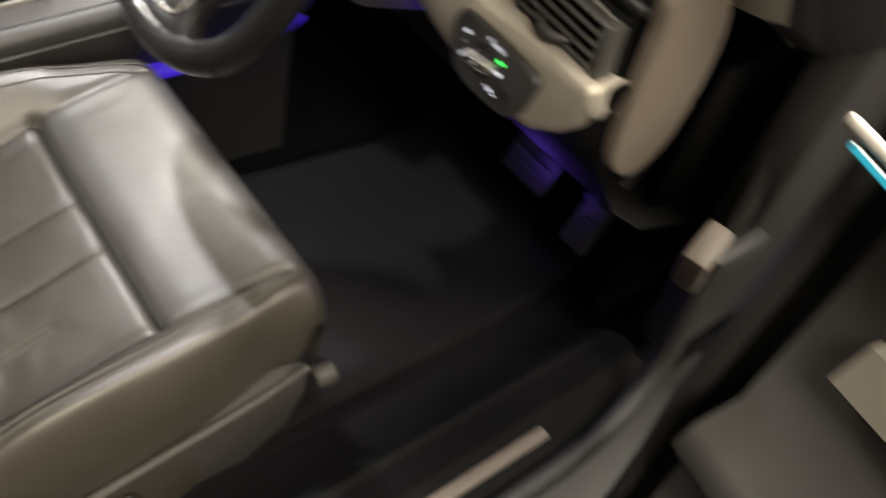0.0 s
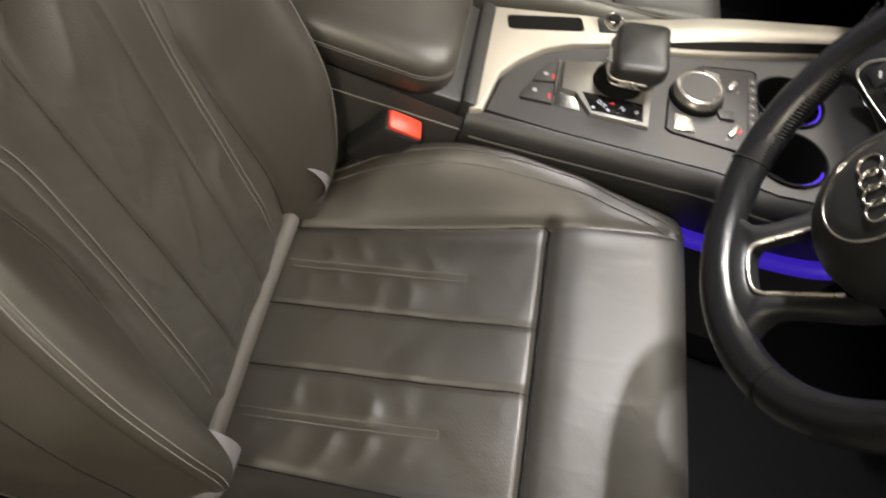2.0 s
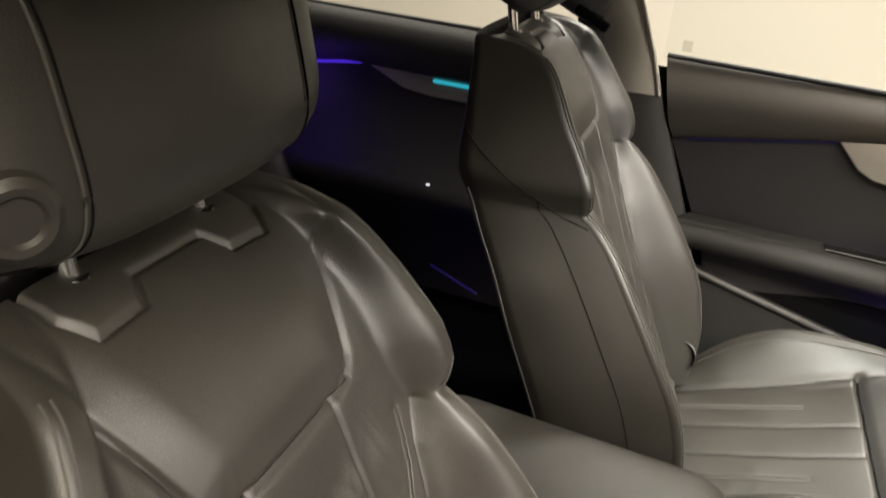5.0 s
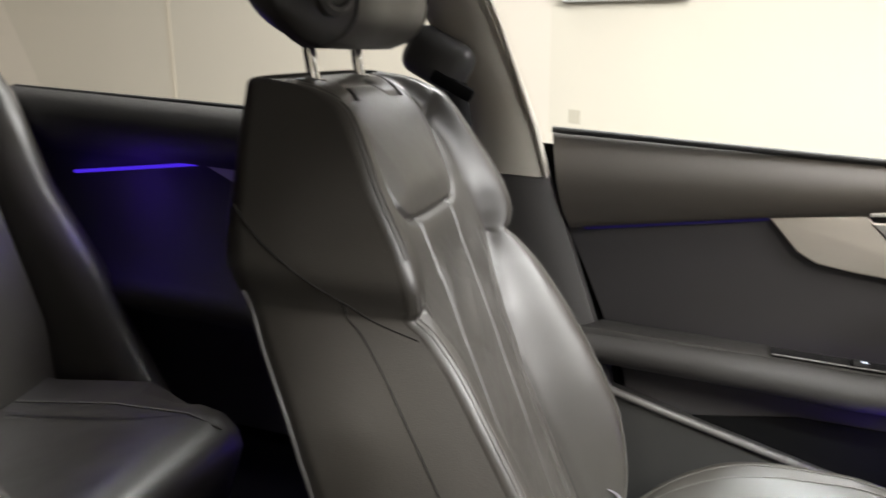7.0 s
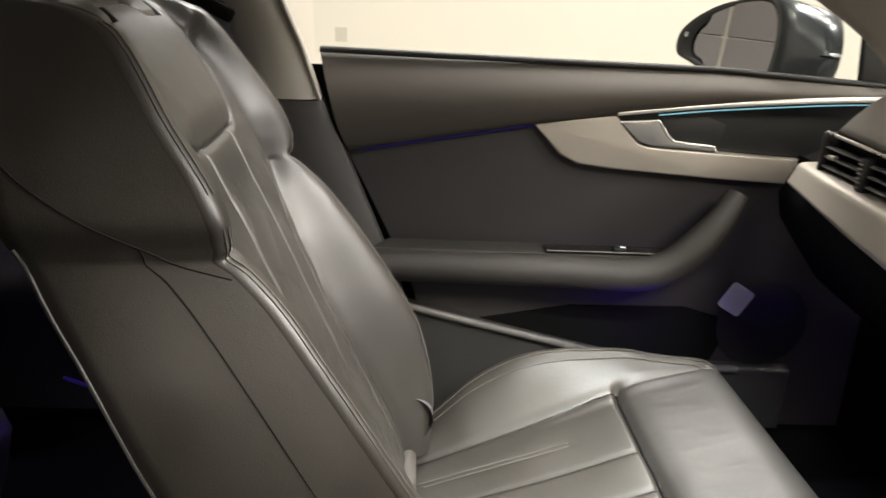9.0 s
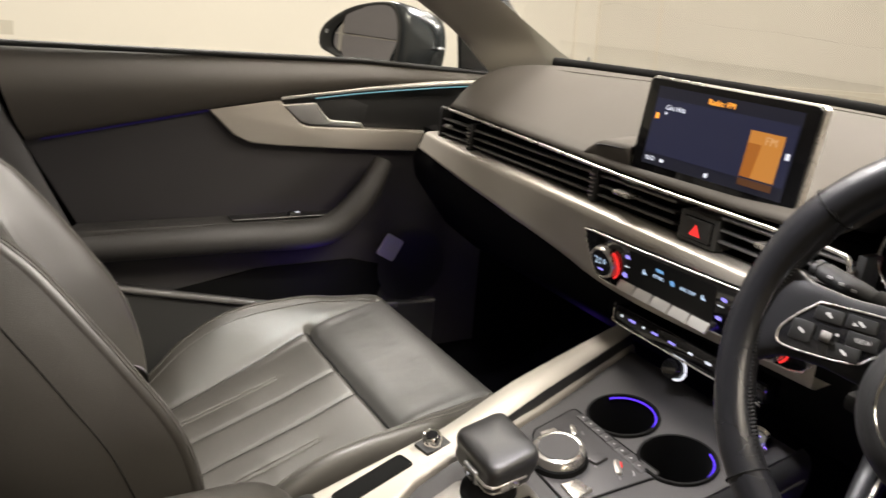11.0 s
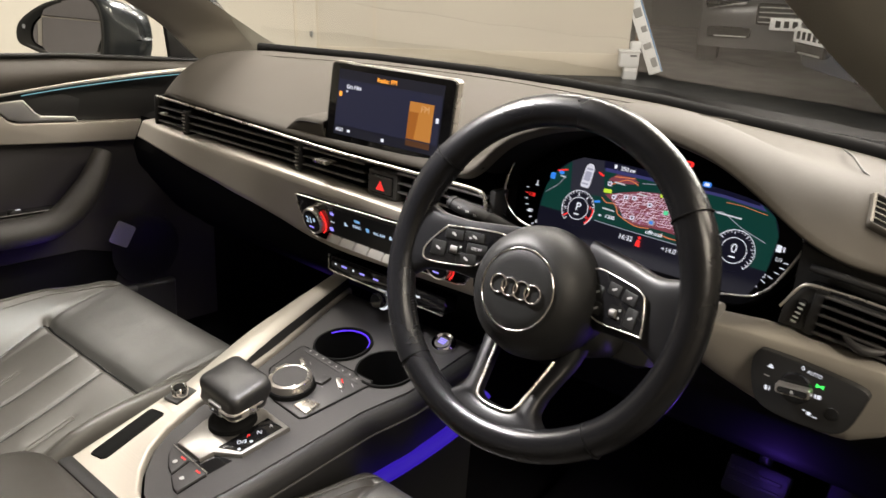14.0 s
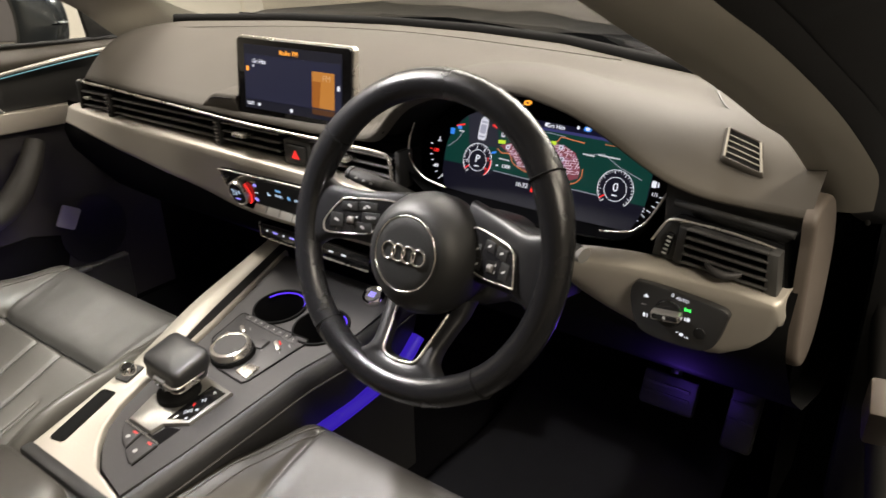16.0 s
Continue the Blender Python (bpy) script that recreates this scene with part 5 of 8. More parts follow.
# walls that join surround and hood
grid("cluster_tunnel", [[CLU @ Vector((a, b, -0.004)), CLU @ Vector((a * 1.004, b, 0.014)), CLU @ Vector((a * (0.965 if a < 0 else 1.01), b * (0.96 if b < 0 else 1.0), 0.041 if a < 0 else 0.029))] for a, b in BEZEL], DARK_VOID, clus, close_v=True)
grid("hood_lining", [[(x, lerp(x, LIP_X, LIP_Y) + 0.0015, lerp(x, LIP_X, LIP_Z) - 0.0015), (x, lerp(x, LIP_X, LIP_Y) + 0.010, lerp(x, LIP_X, LIP_Z) - 0.006), (x, 0.22, lerp(x, LIP_X, LIP_Z) - 0.014), (x, 0.30, lerp(x, LIP_X, LIP_Z) - 0.022)] for x in np.linspace(0.19, 0.63, 60)], DARK_VOID, clus, "matt black lining of the hood")
box("column_shroud_top", (0.395, 0.19, 0.735), (0.19, 0.16, 0.05), BLACK_PLASTIC, clus, 0.02, Euler((radians(-12), 0, 0)).to_matrix())

# driver's side: aluminium band, light switch, vents
shell_band("aluminium_band", [(0.47, 0.782), (0.515, 0.7887), (0.5666, 0.7930), (0.63, 0.7932), (0.688, 0.7913), (0.7250, 0.7866)], [(0.47, 0.755), (0.505, 0.7366), (0.54, 0.7230), (0.5755, 0.7120), (0.61, 0.7035), (0.6431, 0.6985), (0.660, 0.6980), (0.6736, 0.7000), (0.7001, 0.7147), (0.7189, 0.7337), (0.7250, 0.7480)], 0.012, ALU, dash, y=0.163, label="brushed aluminium band round the light switch", end_cap=True)
light = thing("light_switch_panel", "black headlamp switch panel with a rotary knob", "switch panel")
LP = face_at(0.1675)
lp_line = [(v.x, v.y) for v in spline([(0.5755, 0.7600, 0), (0.5800, 0.7755, 0), (0.5900, 0.7792, 0), (0.640, 0.7755, 0), (0.6760, 0.7712, 0), (0.6850, 0.7655, 0), (0.6840, 0.7570, 0), (0.6760, 0.7290, 0), (0.6660, 0.7175, 0), (0.6500, 0.7140, 0), (0.6150, 0.7140, 0), (0.5920, 0.7195, 0), (0.5815, 0.7330, 0)], 4, True)]
prism("panel", lp_line[::-1], 0.0095, LP, BLACK_PLASTIC, light, 0.002)
DM = face_at(0.158) @ pose(0.6217, 0.7499, 0)
lathe("dial", [(0, 0.003), (0.0150, 0.003), (0.0165, 0.0)], DM, GLOSS_BLACK, light, 32)
prism("grip", rounded(0.033, 0.0105, 0.003), 0.011, DM @ pose(0, 0, 0.001, 0, 0, 6), SATIN, light, 0.002, "satin silver grip")
prism("grip_face", rounded(0.028, 0.0060, 0.002), 0.0008, DM @ pose(0, 0, 0.0118, 0, 0, 6), GLOSS_BLACK, light, 0)
prism("grip_symbol", rounded(0.0036, 0.0036, 0.0016, 3), 0.0003, DM @ pose(0, 0, 0.0127, 0, 0, 6), DIM_INK, light, 0)
SM = face_at(0.1578)
text("lettering", "AUTO", 0.0052, SM @ pose(0.6355, 0.7700, 0, 0, 0, -6), WHITE_INK, light)
text("lettering", "0", 0.0062, SM @ pose(0.6245, 0.7725, 0), WHITE_INK, light)
for outline, x, z, m in (([(-0.0032, -0.0018), (0.0, 0.0022), (0.0032, -0.0018), (0.0015, -0.0024), (-0.0015, -0.0024)], 0.5950, 0.7644, WHITE_INK), (rounded(0.0060, 0.0007, 0.0003, 1), 0.5930, 0.7528, DIM_INK), (rounded(0.0026, 0.0052, 0.0012, 3), 0.5945, 0.7401, WHITE_INK), (rounded(0.0012, 0.0048, 0.0005, 2), 0.5980, 0.7401, WHITE_INK),
                         ([(-0.0035, -0.0022), (0.0, -0.0005), (0.0035, -0.0022), (0.0035, 0.0022), (0.0, 0.0005), (-0.0035, 0.0022)], 0.6425, 0.7599, GREEN_GLOW), (rounded(0.0040, 0.0046, 0.0018, 3), 0.6440, 0.7488, WHITE_INK), (rounded(0.0016, 0.0040, 0.0005, 2), 0.6405, 0.7488, WHITE_INK),
                         (rounded(0.0045, 0.0035, 0.0012, 3), 0.6385, 0.7290, WHITE_INK), (rounded(0.0050, 0.0008, 0.0003, 1), 0.6440, 0.7270, WHITE_INK), (rounded(0.0030, 0.0008, 0.0003, 1), 0.6335, 0.7305, WHITE_INK)):
    prism("symbol", outline, 0.0005, SM @ pose(x, z, 0), m, light, 0)
lathe("wheel_control", [(0, 0.0006), (0.006, 0.0006), (0.0068, 0.0)], SM @ pose(0.6580, 0.7365, 0), HUB_PLASTIC, light, 24)
sv = thing("driver_vent", "black side air vent with chrome line above", "air vent")
prism("vent_housing", [(0.580, 0.795), (0.590, 0.832), (0.604, 0.8455), (0.7150, 0.8350), (0.722, 0.786)][::-1], 0.004, face_at(0.214), DARK_VOID, sv, 0.001)
for k in range(5):
    zc = 0.7950 + 0.0098 * k
    box("slat", (0.6650, 0.196, zc), (0.094 - 0.002 * k, 0.026, 0.0028), VENT_PLASTIC, sv, 0.001, Euler((radians(-12), radians(5), 0)).to_matrix())
prism("vent_cheek", [(0.6080, 0.7960), (0.6120, 0.8400), (0.6220, 0.8390), (0.6195, 0.7940)][::-1], 0.020, face_at(0.208), BLACK_PLASTIC, sv, 0.003)
prism("vent_cheek", [(0.7080, 0.7850), (0.7060, 0.8330), (0.7180, 0.8320), (0.7220, 0.7840)][::-1], 0.020, face_at(0.206), VENT_PLASTIC, sv, 0.003)
prism("vent_shoulder", [(0.582, 0.7965), (0.586, 0.826), (0.598, 0.8430), (0.6120, 0.8420), (0.6100, 0.7960)][::-1], 0.012, face_at(0.206), BLACK_PLASTIC, sv, 0.002)
box("vent_wheel", (0.6005, 0.194, 0.8155), (0.0085, 0.012, 0.028), GLOSS_BLACK, sv, 0.003, Euler((0, radians(12), 0)).to_matrix())
for k in range(5):
    box("wheel_notch", (0.5985 + 0.0012 * k, 0.1875, 0.8055 + 0.0050 * k), (0.0050, 0.0016, 0.0014), DIM_INK, sv, 0, Euler((0, radians(12), 0)).to_matrix())
tab = spline([(0.648, 0.180, 0.8085), (0.660, 0.174, 0.8040), (0.672, 0.174, 0.8030), (0.686, 0.180, 0.8055)], 5)
tube("vent_tab", tab, [0.002 + 0.0030 * math.sin(math.pi * i / (len(tab) - 1)) for i in range(len(tab))], CONSOLE, sv, seg=10)
tube("chrome_line", spline([(0.5825, 0.190, 0.8166), (0.5960, 0.190, 0.8400), (0.6050, 0.190, 0.8462), (0.623, 0.190, 0.8466), (0.67, 0.191, 0.8437), (0.7120, 0.194, 0.8365)], 5), 0.0015, SATIN, sv, seg=6, label="satin silver line")
shell_band("black_band", [(0.585, 0.8850), (0.60, 0.8780), (0.63, 0.8715), (0.735, 0.866)], [(0.585, 0.800), (0.60, 0.797), (0.63, 0.795), (0.735, 0.79)], 0.004, BLACK_PLASTIC, dash, y=0.212)
tube("band_ridge", spline([(0.600, 0.203, 0.8600), (0.64, 0.204, 0.8570), (0.725, 0.210, 0.8480)], 6), 0.0045, BLACK_PLASTIC, dash, seg=8)
dv = thing("defroster_vent", "small side window vent with thin slats", "air vent")
d_tl, d_tr, d_br, d_bl = (Vector(p) for p in ((0.6283, 0.2636, 0.9300), (0.6638, 0.2609, 0.9198), (0.6755, 0.2342, 0.8960), (0.6363, 0.2311, 0.9082)))
d_up = (d_tr - d_bl).cross(d_tl - d_br).normalized()
d_up = d_up if d_up.z > 0 else -d_up


def vent_ring(grow, lift_):
    """The vent's four-cornered outline, grown outwards, with small round corners."""
    mid = (d_tl + d_tr + d_br + d_bl) / 4
    c = [mid + (p - mid) * grow for p in (d_tl, d_tr, d_br, d_bl)]
    pts = []
    for k in range(4):
        for f in (0.10, 0.04):
            pts.append(c[k].lerp(c[k - 1], f))
        for f in (0.04, 0.10):
            pts.append(c[k].lerp(c[(k + 1) % 4], f))
    return [p + d_up * lift_ for p in pts]


grid("frame", [vent_ring(1.22, -0.012), vent_ring(1.20, 0.0005), vent_ring(1.08, 0.0062), vent_ring(1.0, 0.0062), vent_ring(0.985, 0.003)], SOFT_DASH, dv, close_u=True)
# opening's shade painted as a black sheet, lit slat edges as pale bars
mesh_object("opening", vent_ring(1.0, 0.0046), [tuple(range(16))], DARK_VOID, dv, smooth=False)
for k in range(4):
    t = 0.20 + 0.20 * k
    tube("slat", [d_tl.lerp(d_bl, t) + d_up * 0.0054, d_tr.lerp(d_br, t) + d_up * 0.0054], 0.0007, PILLAR_TRIM, dv, seg=6)
for p, q_ in ((d_tl, d_bl), (d_tr, d_br)):
    tube("side_lip", [p + d_up * 0.006, q_ + d_up * 0.006], 0.0014, PILLAR_TRIM, dv, seg=6)
tube("pad_seam", spline([(0.560, 0.400, 0.9530), (0.585, 0.345, 0.9530), (0.607, 0.318, 0.9420), (0.650, 0.302, 0.9280), (0.700, 0.285, 0.9100)], 6), 0.0012, BLACK_PLASTIC, dash, seg=5)
# side end of the dashboard, seen through the open door
side_m = frame_of((0.737, 0, 0), (0, 1, 0), (0, 0, 1))
prism("dash_end", [(v.x, v.y) for v in spline([(0.240, 0.690, 0), (0.226, 0.74, 0), (0.220, 0.79, 0), (0.216, 0.84, 0), (0.212, 0.868, 0), (0.245, 0.882, 0), (0.290, 0.868, 0), (0.322, 0.82, 0), (0.330, 0.75, 0), (0.318, 0.69, 0), (0.28, 0.665, 0)], 4, True)], 0.014, side_m @ Matrix.Translation((0, 0, -0.008)), END_CAP, dash, 0.006, "grey end cap of the dashboard", seg=3)

# ---- steering wheel ----
wheel = thing("steering_wheel", "black leather three-spoke steering wheel with silver trims", "steering wheel")
TILT_W = radians(18.7)
W = Matrix(((1, 0, 0, 0.4030), (0, math.sin(TILT_W), -math.cos(TILT_W), 0.0), (0, math.cos(TILT_W), math.sin(TILT_W), 0.8404), (0, 0, 0, 1)))
HUB = W @ pose(0.0, -0.0155, 0.002)
RR = 0.1635
rim = []
for k in range(144):
    a = 2 * math.pi * k / 144
    grip = 1 + 0.12 * math.exp(-((abs(math.sin(a)) - 0.45) / 0.2) ** 2) * (math.sin(a) > 0)
    c = Vector((RR * math.cos(a), RR * math.sin(a) * (1 - 0.015 * float(smooth01(np.array((-math.sin(a) - 0.6) / 0.3)))), 0))
    out = Vector((math.cos(a), math.sin(a), 0))
    rim.append([W @ (c + 0.0165 * grip * math.cos(b) * out * 0.98 + Vector((0, 0, 0.0155 * grip * math.sin(b)))) for b in [2 * math.pi * j / 20 for j in range(20)]])
grid("rim", rim, WHEEL_LEATHER, wheel, "worn black leather rim", close_u=True, close_v=True)
for ang in (34, 146, 229, 311):
    a = radians(ang)
    c, out = Vector((RR * math.cos(a), RR * math.sin(a), 0)), Vector((math.cos(a), math.sin(a), 0))
    swell = 0.0018 if ang < 180 else 0
    tube("rim_seam", [W @ (c + (0.0166 + swell) * math.cos(b) * out + Vector((0, 0, (0.0158 + swell) * math.sin(b)))) for b in [2 * math.pi * j / 24 for j in range(24)]], 0.0008, DARK_VOID, wheel, True, 5)
for k in range(60):
    a = radians(158 + 69 * k / 59)
    c, out = Vector((RR * math.cos(a), RR * math.sin(a), 0)), Vector((math.cos(a), math.sin(a), 0))
    p = c - 0.0160 * out + Vector((0, 0, 0.0052))
    q_ = c - 0.0158 * out + Vector((0.0016 * math.sin(a), -0.0016 * math.cos(a), -0.0010))
    tube("lace", [W @ p, W @ q_], 0.0008, BLACK_PLASTIC, wheel, seg=4)


def dish(u):
    """How far the spokes lie behind the rim's plane, by their distance from the middle."""
    return lerp(abs(u), [0.035, 0.13, 0.16], [-0.034, 0.0, 0.003])


# hub with badge rings
hub_rows = [(0, 0.0195), (0.028, 0.0192), (0.0375, 0.0182), (0.0390, 0.0172), (0.0405, 0.0178), (0.046, 0.0155), (0.054, 0.0095), (0.061, 0.000), (0.0655, -0.012), (0.067, -0.028), (0.064, -0.046), (0.05, -0.058)]
hub = lathe("hub", hub_rows, HUB, HUB_PLASTIC, wheel, 72, "black airbag cover", sharp=1.2)
tube("hub_ring", [HUB @ Vector((0.0395 * math.cos(a), 0.0395 * math.sin(a), 0.0178)) for a in np.linspace(0, 2 * math.pi, 73)[:-1]], 0.0011, CHROME, hub, True, 8, "thin chrome ring")
for k in range(4):
    cx = -0.0198 + 0.0132 * k
    tube("badge_ring", [HUB @ Vector((cx + 0.0086 * math.cos(a), 0.0086 * math.sin(a), 0.0202 + 0.0006 * (k % 2))) for a in np.linspace(0, 2 * math.pi, 41)[:-1]], 0.0010, CHROME, hub, True, 8, "interlocking chrome badge ring")
# side spokes: lofted arms that dish from the rim down to the hub, with switch pods let in
SPOKES = {-1: ([0.035, 0.06, 0.10, 0.13, 0.148, 0.160], [0.044, 0.040, 0.0335, 0.034, 0.042, 0.056], [-0.040, -0.026, -0.0235, -0.028, -0.042, -0.060]),
          1: ([0.035, 0.06, 0.09, 0.12, 0.142, 0.160], [0.050, 0.046, 0.041, 0.034, 0.037, 0.054], [-0.046, -0.033, -0.031, -0.030, -0.040, -0.060])}
PODS = {-1: [(-0.1330, -0.0122), (-0.1300, 0.0000), (-0.1172, 0.0190), (-0.1087, 0.0232), (-0.058, 0.0295), (-0.0605, 0.0150), (-0.0725, -0.0040), (-0.084, -0.0125), (-0.1250, -0.0190)],
        1: [(0.0585, 0.0250), (0.0990, 0.0205), (0.1165, 0.0155), (0.1215, 0.0070), (0.1270, -0.0185), (0.1205, -0.0210), (0.0660, -0.0195), (0.0560, 0.0115)]}
POD_KEYS = {-1: [(-0.1065, 0.0152, 0.020, 0.0105, 5), (-0.0855, 0.0180, 0.021, 0.0105, 5), (-0.1190, -0.0030, 0.016, 0.016, 4), (-0.0805, 0.0062, 0.022, 0.0115, 6), (-0.0885, -0.0063, 0.022, 0.0115, 6)],
        1: [(0.0860, 0.0115, 0.016, 0.011, -6), (0.1050, 0.0085, 0.017, 0.011, -8), (0.0675, 0.0045, 0.013, 0.013, -4), (0.0705, -0.0105, 0.012, 0.012, -3), (0.1120, -0.0085, 0.013, 0.018, -4)]}
SCROLL = {-1: (-0.1025, 0.0005), 1: (0.0930, -0.0085)}
for s in (-1, 1):
    us, tops, bots = SPOKES[s]
    rows = []
    for i in range(31):
        u = 0.035 + 0.125 * i / 30
        vt, vb = lerp(u, us, tops), lerp(u, us, bots)
        mid, half_v = (vt + vb) / 2, (vt - vb) / 2
        rows.append([W @ Vector((s * u, mid + half_v * math.copysign(abs(math.sin(a)) ** 0.6, math.sin(a)), dish(u) - 0.008 + 0.0115 * math.copysign(abs(math.cos(a)) ** 0.6, math.cos(a)))) for a in [2 * math.pi * j / 36 for j in range(36)]])
    sm_ = np.array([[tuple(p) for p in r] for r in rows])
    for _ in range(2):
        sm_[1:-1] = 0.25 * sm_[:-2] + 0.5 * sm_[1:-1] + 0.25 * sm_[2:]
    grid("spoke", sm_.tolist(), SPOKE_BLACK, wheel, "satin black side spoke", close_u=True)
    slope = s * 0.034 / 0.095
    k_ = math.sqrt(1 + slope * slope)
    PF = W @ frame_of((s * 0.09, 0, dish(0.09)), (1, 0, slope), (0, 1, 0))
    flat_pod = [((a - s * 0.09) * k_, b) for a, b in PODS[s]]
    ring = [(v.x, v.y) for v in spline([(a, b, 0) for a, b in flat_pod], 5, True)]
    if s < 0:
        ring = ring[::-1]
    p_ob = prism("switch_pod", ring[::-1] if s > 0 else ring, 0.0075, PF, GLOSS_BLACK, wheel, 0.001)
    tube("pod_trim", [PF @ Vector((a, b, 0.0074)) for a, b in ring], 0.00085, SATIN, p_ob, True, 6, "satin silver outline")
    for x, y_, w, h, turn in POD_KEYS[s]:
        km = PF @ pose((x - s * 0.09) * k_, y_, 0.0068, 0, 0, turn)
        prism("switch_button", rounded(w, h, 0.0015, 3), 0.0016, km, HUB_PLASTIC, p_ob, 0.0005)
        if (x, y_) != (-0.0805, 0.0062):
            prism("symbol", rounded(0.0056, 0.0020, 0.0008, 2), 0.0003, km @ pose(0, 0, 0.0016, 0, 0, 30 * s), DIM_INK, p_ob, 0)
    cx, cy = SCROLL[s]
    cx = (cx - s * 0.09) * k_
    prism("scroll_recess", rounded(0.016, 0.013, 0.002, 3), 0.0012, PF @ pose(cx, cy, 0.0068), DARK_VOID, p_ob, 0)
    tube("scroll_wheel", [PF @ Vector((cx - 0.004, cy - 0.001, 0.0072)), PF @ Vector((cx + 0.003, cy - 0.001, 0.0072))], 0.0042, SATIN_GREY, p_ob, seg=14)
    for k in (-1, 1):
        prism("symbol", rounded(0.0022, 0.0022, 0.0008, 2), 0.0003, PF @ pose(cx + 0.0062, cy + 0.0035 * k, 0.0081), DIM_INK, p_ob, 0)
    if s < 0:
        text("lettering", "VIEW", 0.0050, PF @ pose((-0.0805 + 0.09) * k_, 0.0062, 0.0087, 0, 0, 6), DIM_INK, p_ob)
        for x, turn in ((-0.1075, 90), (-0.0890, -90)):
            prism("arrow", [(-0.0016, -0.0016), (0.0016, -0.0016), (0, 0.0022)], 0.0003, PF @ pose((x + 0.09) * k_, 0.016, 0.0086, 0, 0, turn), DIM_INK, p_ob, 0)


# lower spoke: two arms round an open window that widen into the rim, the window edged in silver
def lower_dish(v):
    return lerp(-v, [0.050, 0.075, 0.128, 0.150, 0.165], [-0.036, -0.030, -0.001, 0.006, 0.004])


edge_in = [(-0.036, -0.056), (-0.034, -0.076), (-0.029, -0.102), (-0.0262, -0.116), (-0.0245, -0.124), (-0.0215, -0.1295), (-0.016, -0.1325), (-0.008, -0.1338), (0, -0.1340)]
edge_out = [(-0.057, -0.056), (-0.053, -0.076), (-0.046, -0.102), (-0.0435, -0.116), (-0.046, -0.129), (-0.061, -0.1425), (-0.050, -0.152), (-0.027, -0.160), (0, -0.163)]
inner_line = spline([(a, b, 0) for a, b in edge_in + [(-a, b) for a, b in edge_in[-2::-1]]], 6)
outer_line = spline([(a, b, 0) for a, b in edge_out + [(-a, b) for a, b in edge_out[-2::-1]]], 6)
rows = []
for p, q_ in zip(inner_line, outer_line):
    row = [W @ Vector((p.x, p.y, lower_dish(p.y) - 0.014)), W @ Vector((p.x, p.y, lower_dish(p.y) - 0.004))]
    for k in range(1, 10):
        t = k / 10
        m_ = p.lerp(q_, t)
        row.append(W @ Vector((m_.x, m_.y, lower_dish(m_.y) - 0.004 + 0.006 * math.sin(math.pi * t) ** 0.5)))
    row += [W @ Vector((q_.x, q_.y, lower_dish(q_.y) - 0.005)), W @ Vector((q_.x, q_.y, lower_dish(q_.y) - 0.016))]
    rows.append(row)
grid("lower_spoke", rows, SPOKE_BLACK, wheel, "satin black forked lower spoke")
tube("spoke_trim", [W @ Vector((p.x, p.y, lower_dish(p.y) - 0.001)) for p in inner_line[6:-6]], 0.0017, SATIN, wheel, seg=8, label="satin silver inner trim")
# column, stalks
lathe("column", [(0.05, -0.03), (0.055, -0.06), (0.05, -0.16), (0.045, -0.2)], HUB, BLACK_PLASTIC, wheel, 32)
box("column_shroud", (0.392, 0.13, 0.765), (0.13, 0.15, 0.085), BLACK_PLASTIC, wheel, 0.03, Euler((radians(-18), 0, 0)).to_matrix(), seg=4)
for s in (-1, 1):
    st = thing("column_stalk", "black column stalk with pale symbols and a satin ring", "stalk")
    base = W @ Vector((s * 0.05, 0.028, -0.072))
    tip = W @ Vector((s * 0.158, 0.046 if s < 0 else 0.020, -0.058))
    mid = base.lerp(tip, 0.55)
    tube("stalk_arm", [base, mid], [0.008, 0.010], STALK, st, seg=12)
    tube("stalk_grip", [mid, mid.lerp(tip, 0.3), mid.lerp(tip, 0.9), tip], [0.0105, 0.0120, 0.0115, 0.0095], STALK, st, seg=16, flat=0.7)
    tube("stalk_ring", [tip, tip + (tip - base).normalized() * 0.005], 0.0108, STALK if s < 0 else SATIN_GREY, st, seg=14, flat=0.7)
    for k in range(3):
        box("symbol", mid.lerp(tip, 0.25 + 0.22 * k) + Vector((0, -0.0118, 0.003)), (0.004, 0.001, 0.002), PRINT_GREY, st, 0)
box("lower_stalk", W @ Vector((-0.075, -0.042, -0.075)), (0.05, 0.02, 0.016), STALK, wheel, 0.005)

# ---- centre console ----
def cz(y):
    return 0.563 + 0.17 * y


CON = Matrix.Translation((0, 0, 0.563)) @ pose(0, 0, 0, math.degrees(math.atan(0.17)), 0, 0)      # u = x, v = forward along the top
console = thing("centre_console", "centre console with aluminium frame and dark grey plate", "console")
CUPS = ((0.010, 0.125), (0.108, 0.118))
holed_plate("console_plate", [(-0.101, 0.24), (-0.048, 0.042), (-0.035, -0.022), (-0.028, -0.10), (-0.014, -0.150), (0.004, -0.184), (0.031, -0.211), (0.062, -0.231), (0.122, -0.244), (0.134, -0.16), (0.150, 0.03), (0.168, 0.10), (0.170, 0.24)][::-1], [[(cx + 0.0425 * math.cos(2 * math.pi * k / 36), cy + 0.0425 * math.sin(2 * math.pi * k / 36)) for k in range(36)] for cx, cy in CUPS], 0.006,
            CON @ Matrix.Translation((0, 0, -0.006)), CONSOLE, console, "dark grey console plate")
rail = [(-0.146, 0.25), (-0.095, -0.03), (-0.062, -0.262), (0.130, -0.263), (0.127, -0.248), (0.060, -0.2355), (0.028, -0.2150), (0.001, -0.1875), (-0.018, -0.152), (-0.032, -0.10), (-0.039, -0.02), (-0.052, 0.045), (-0.105, 0.25)]
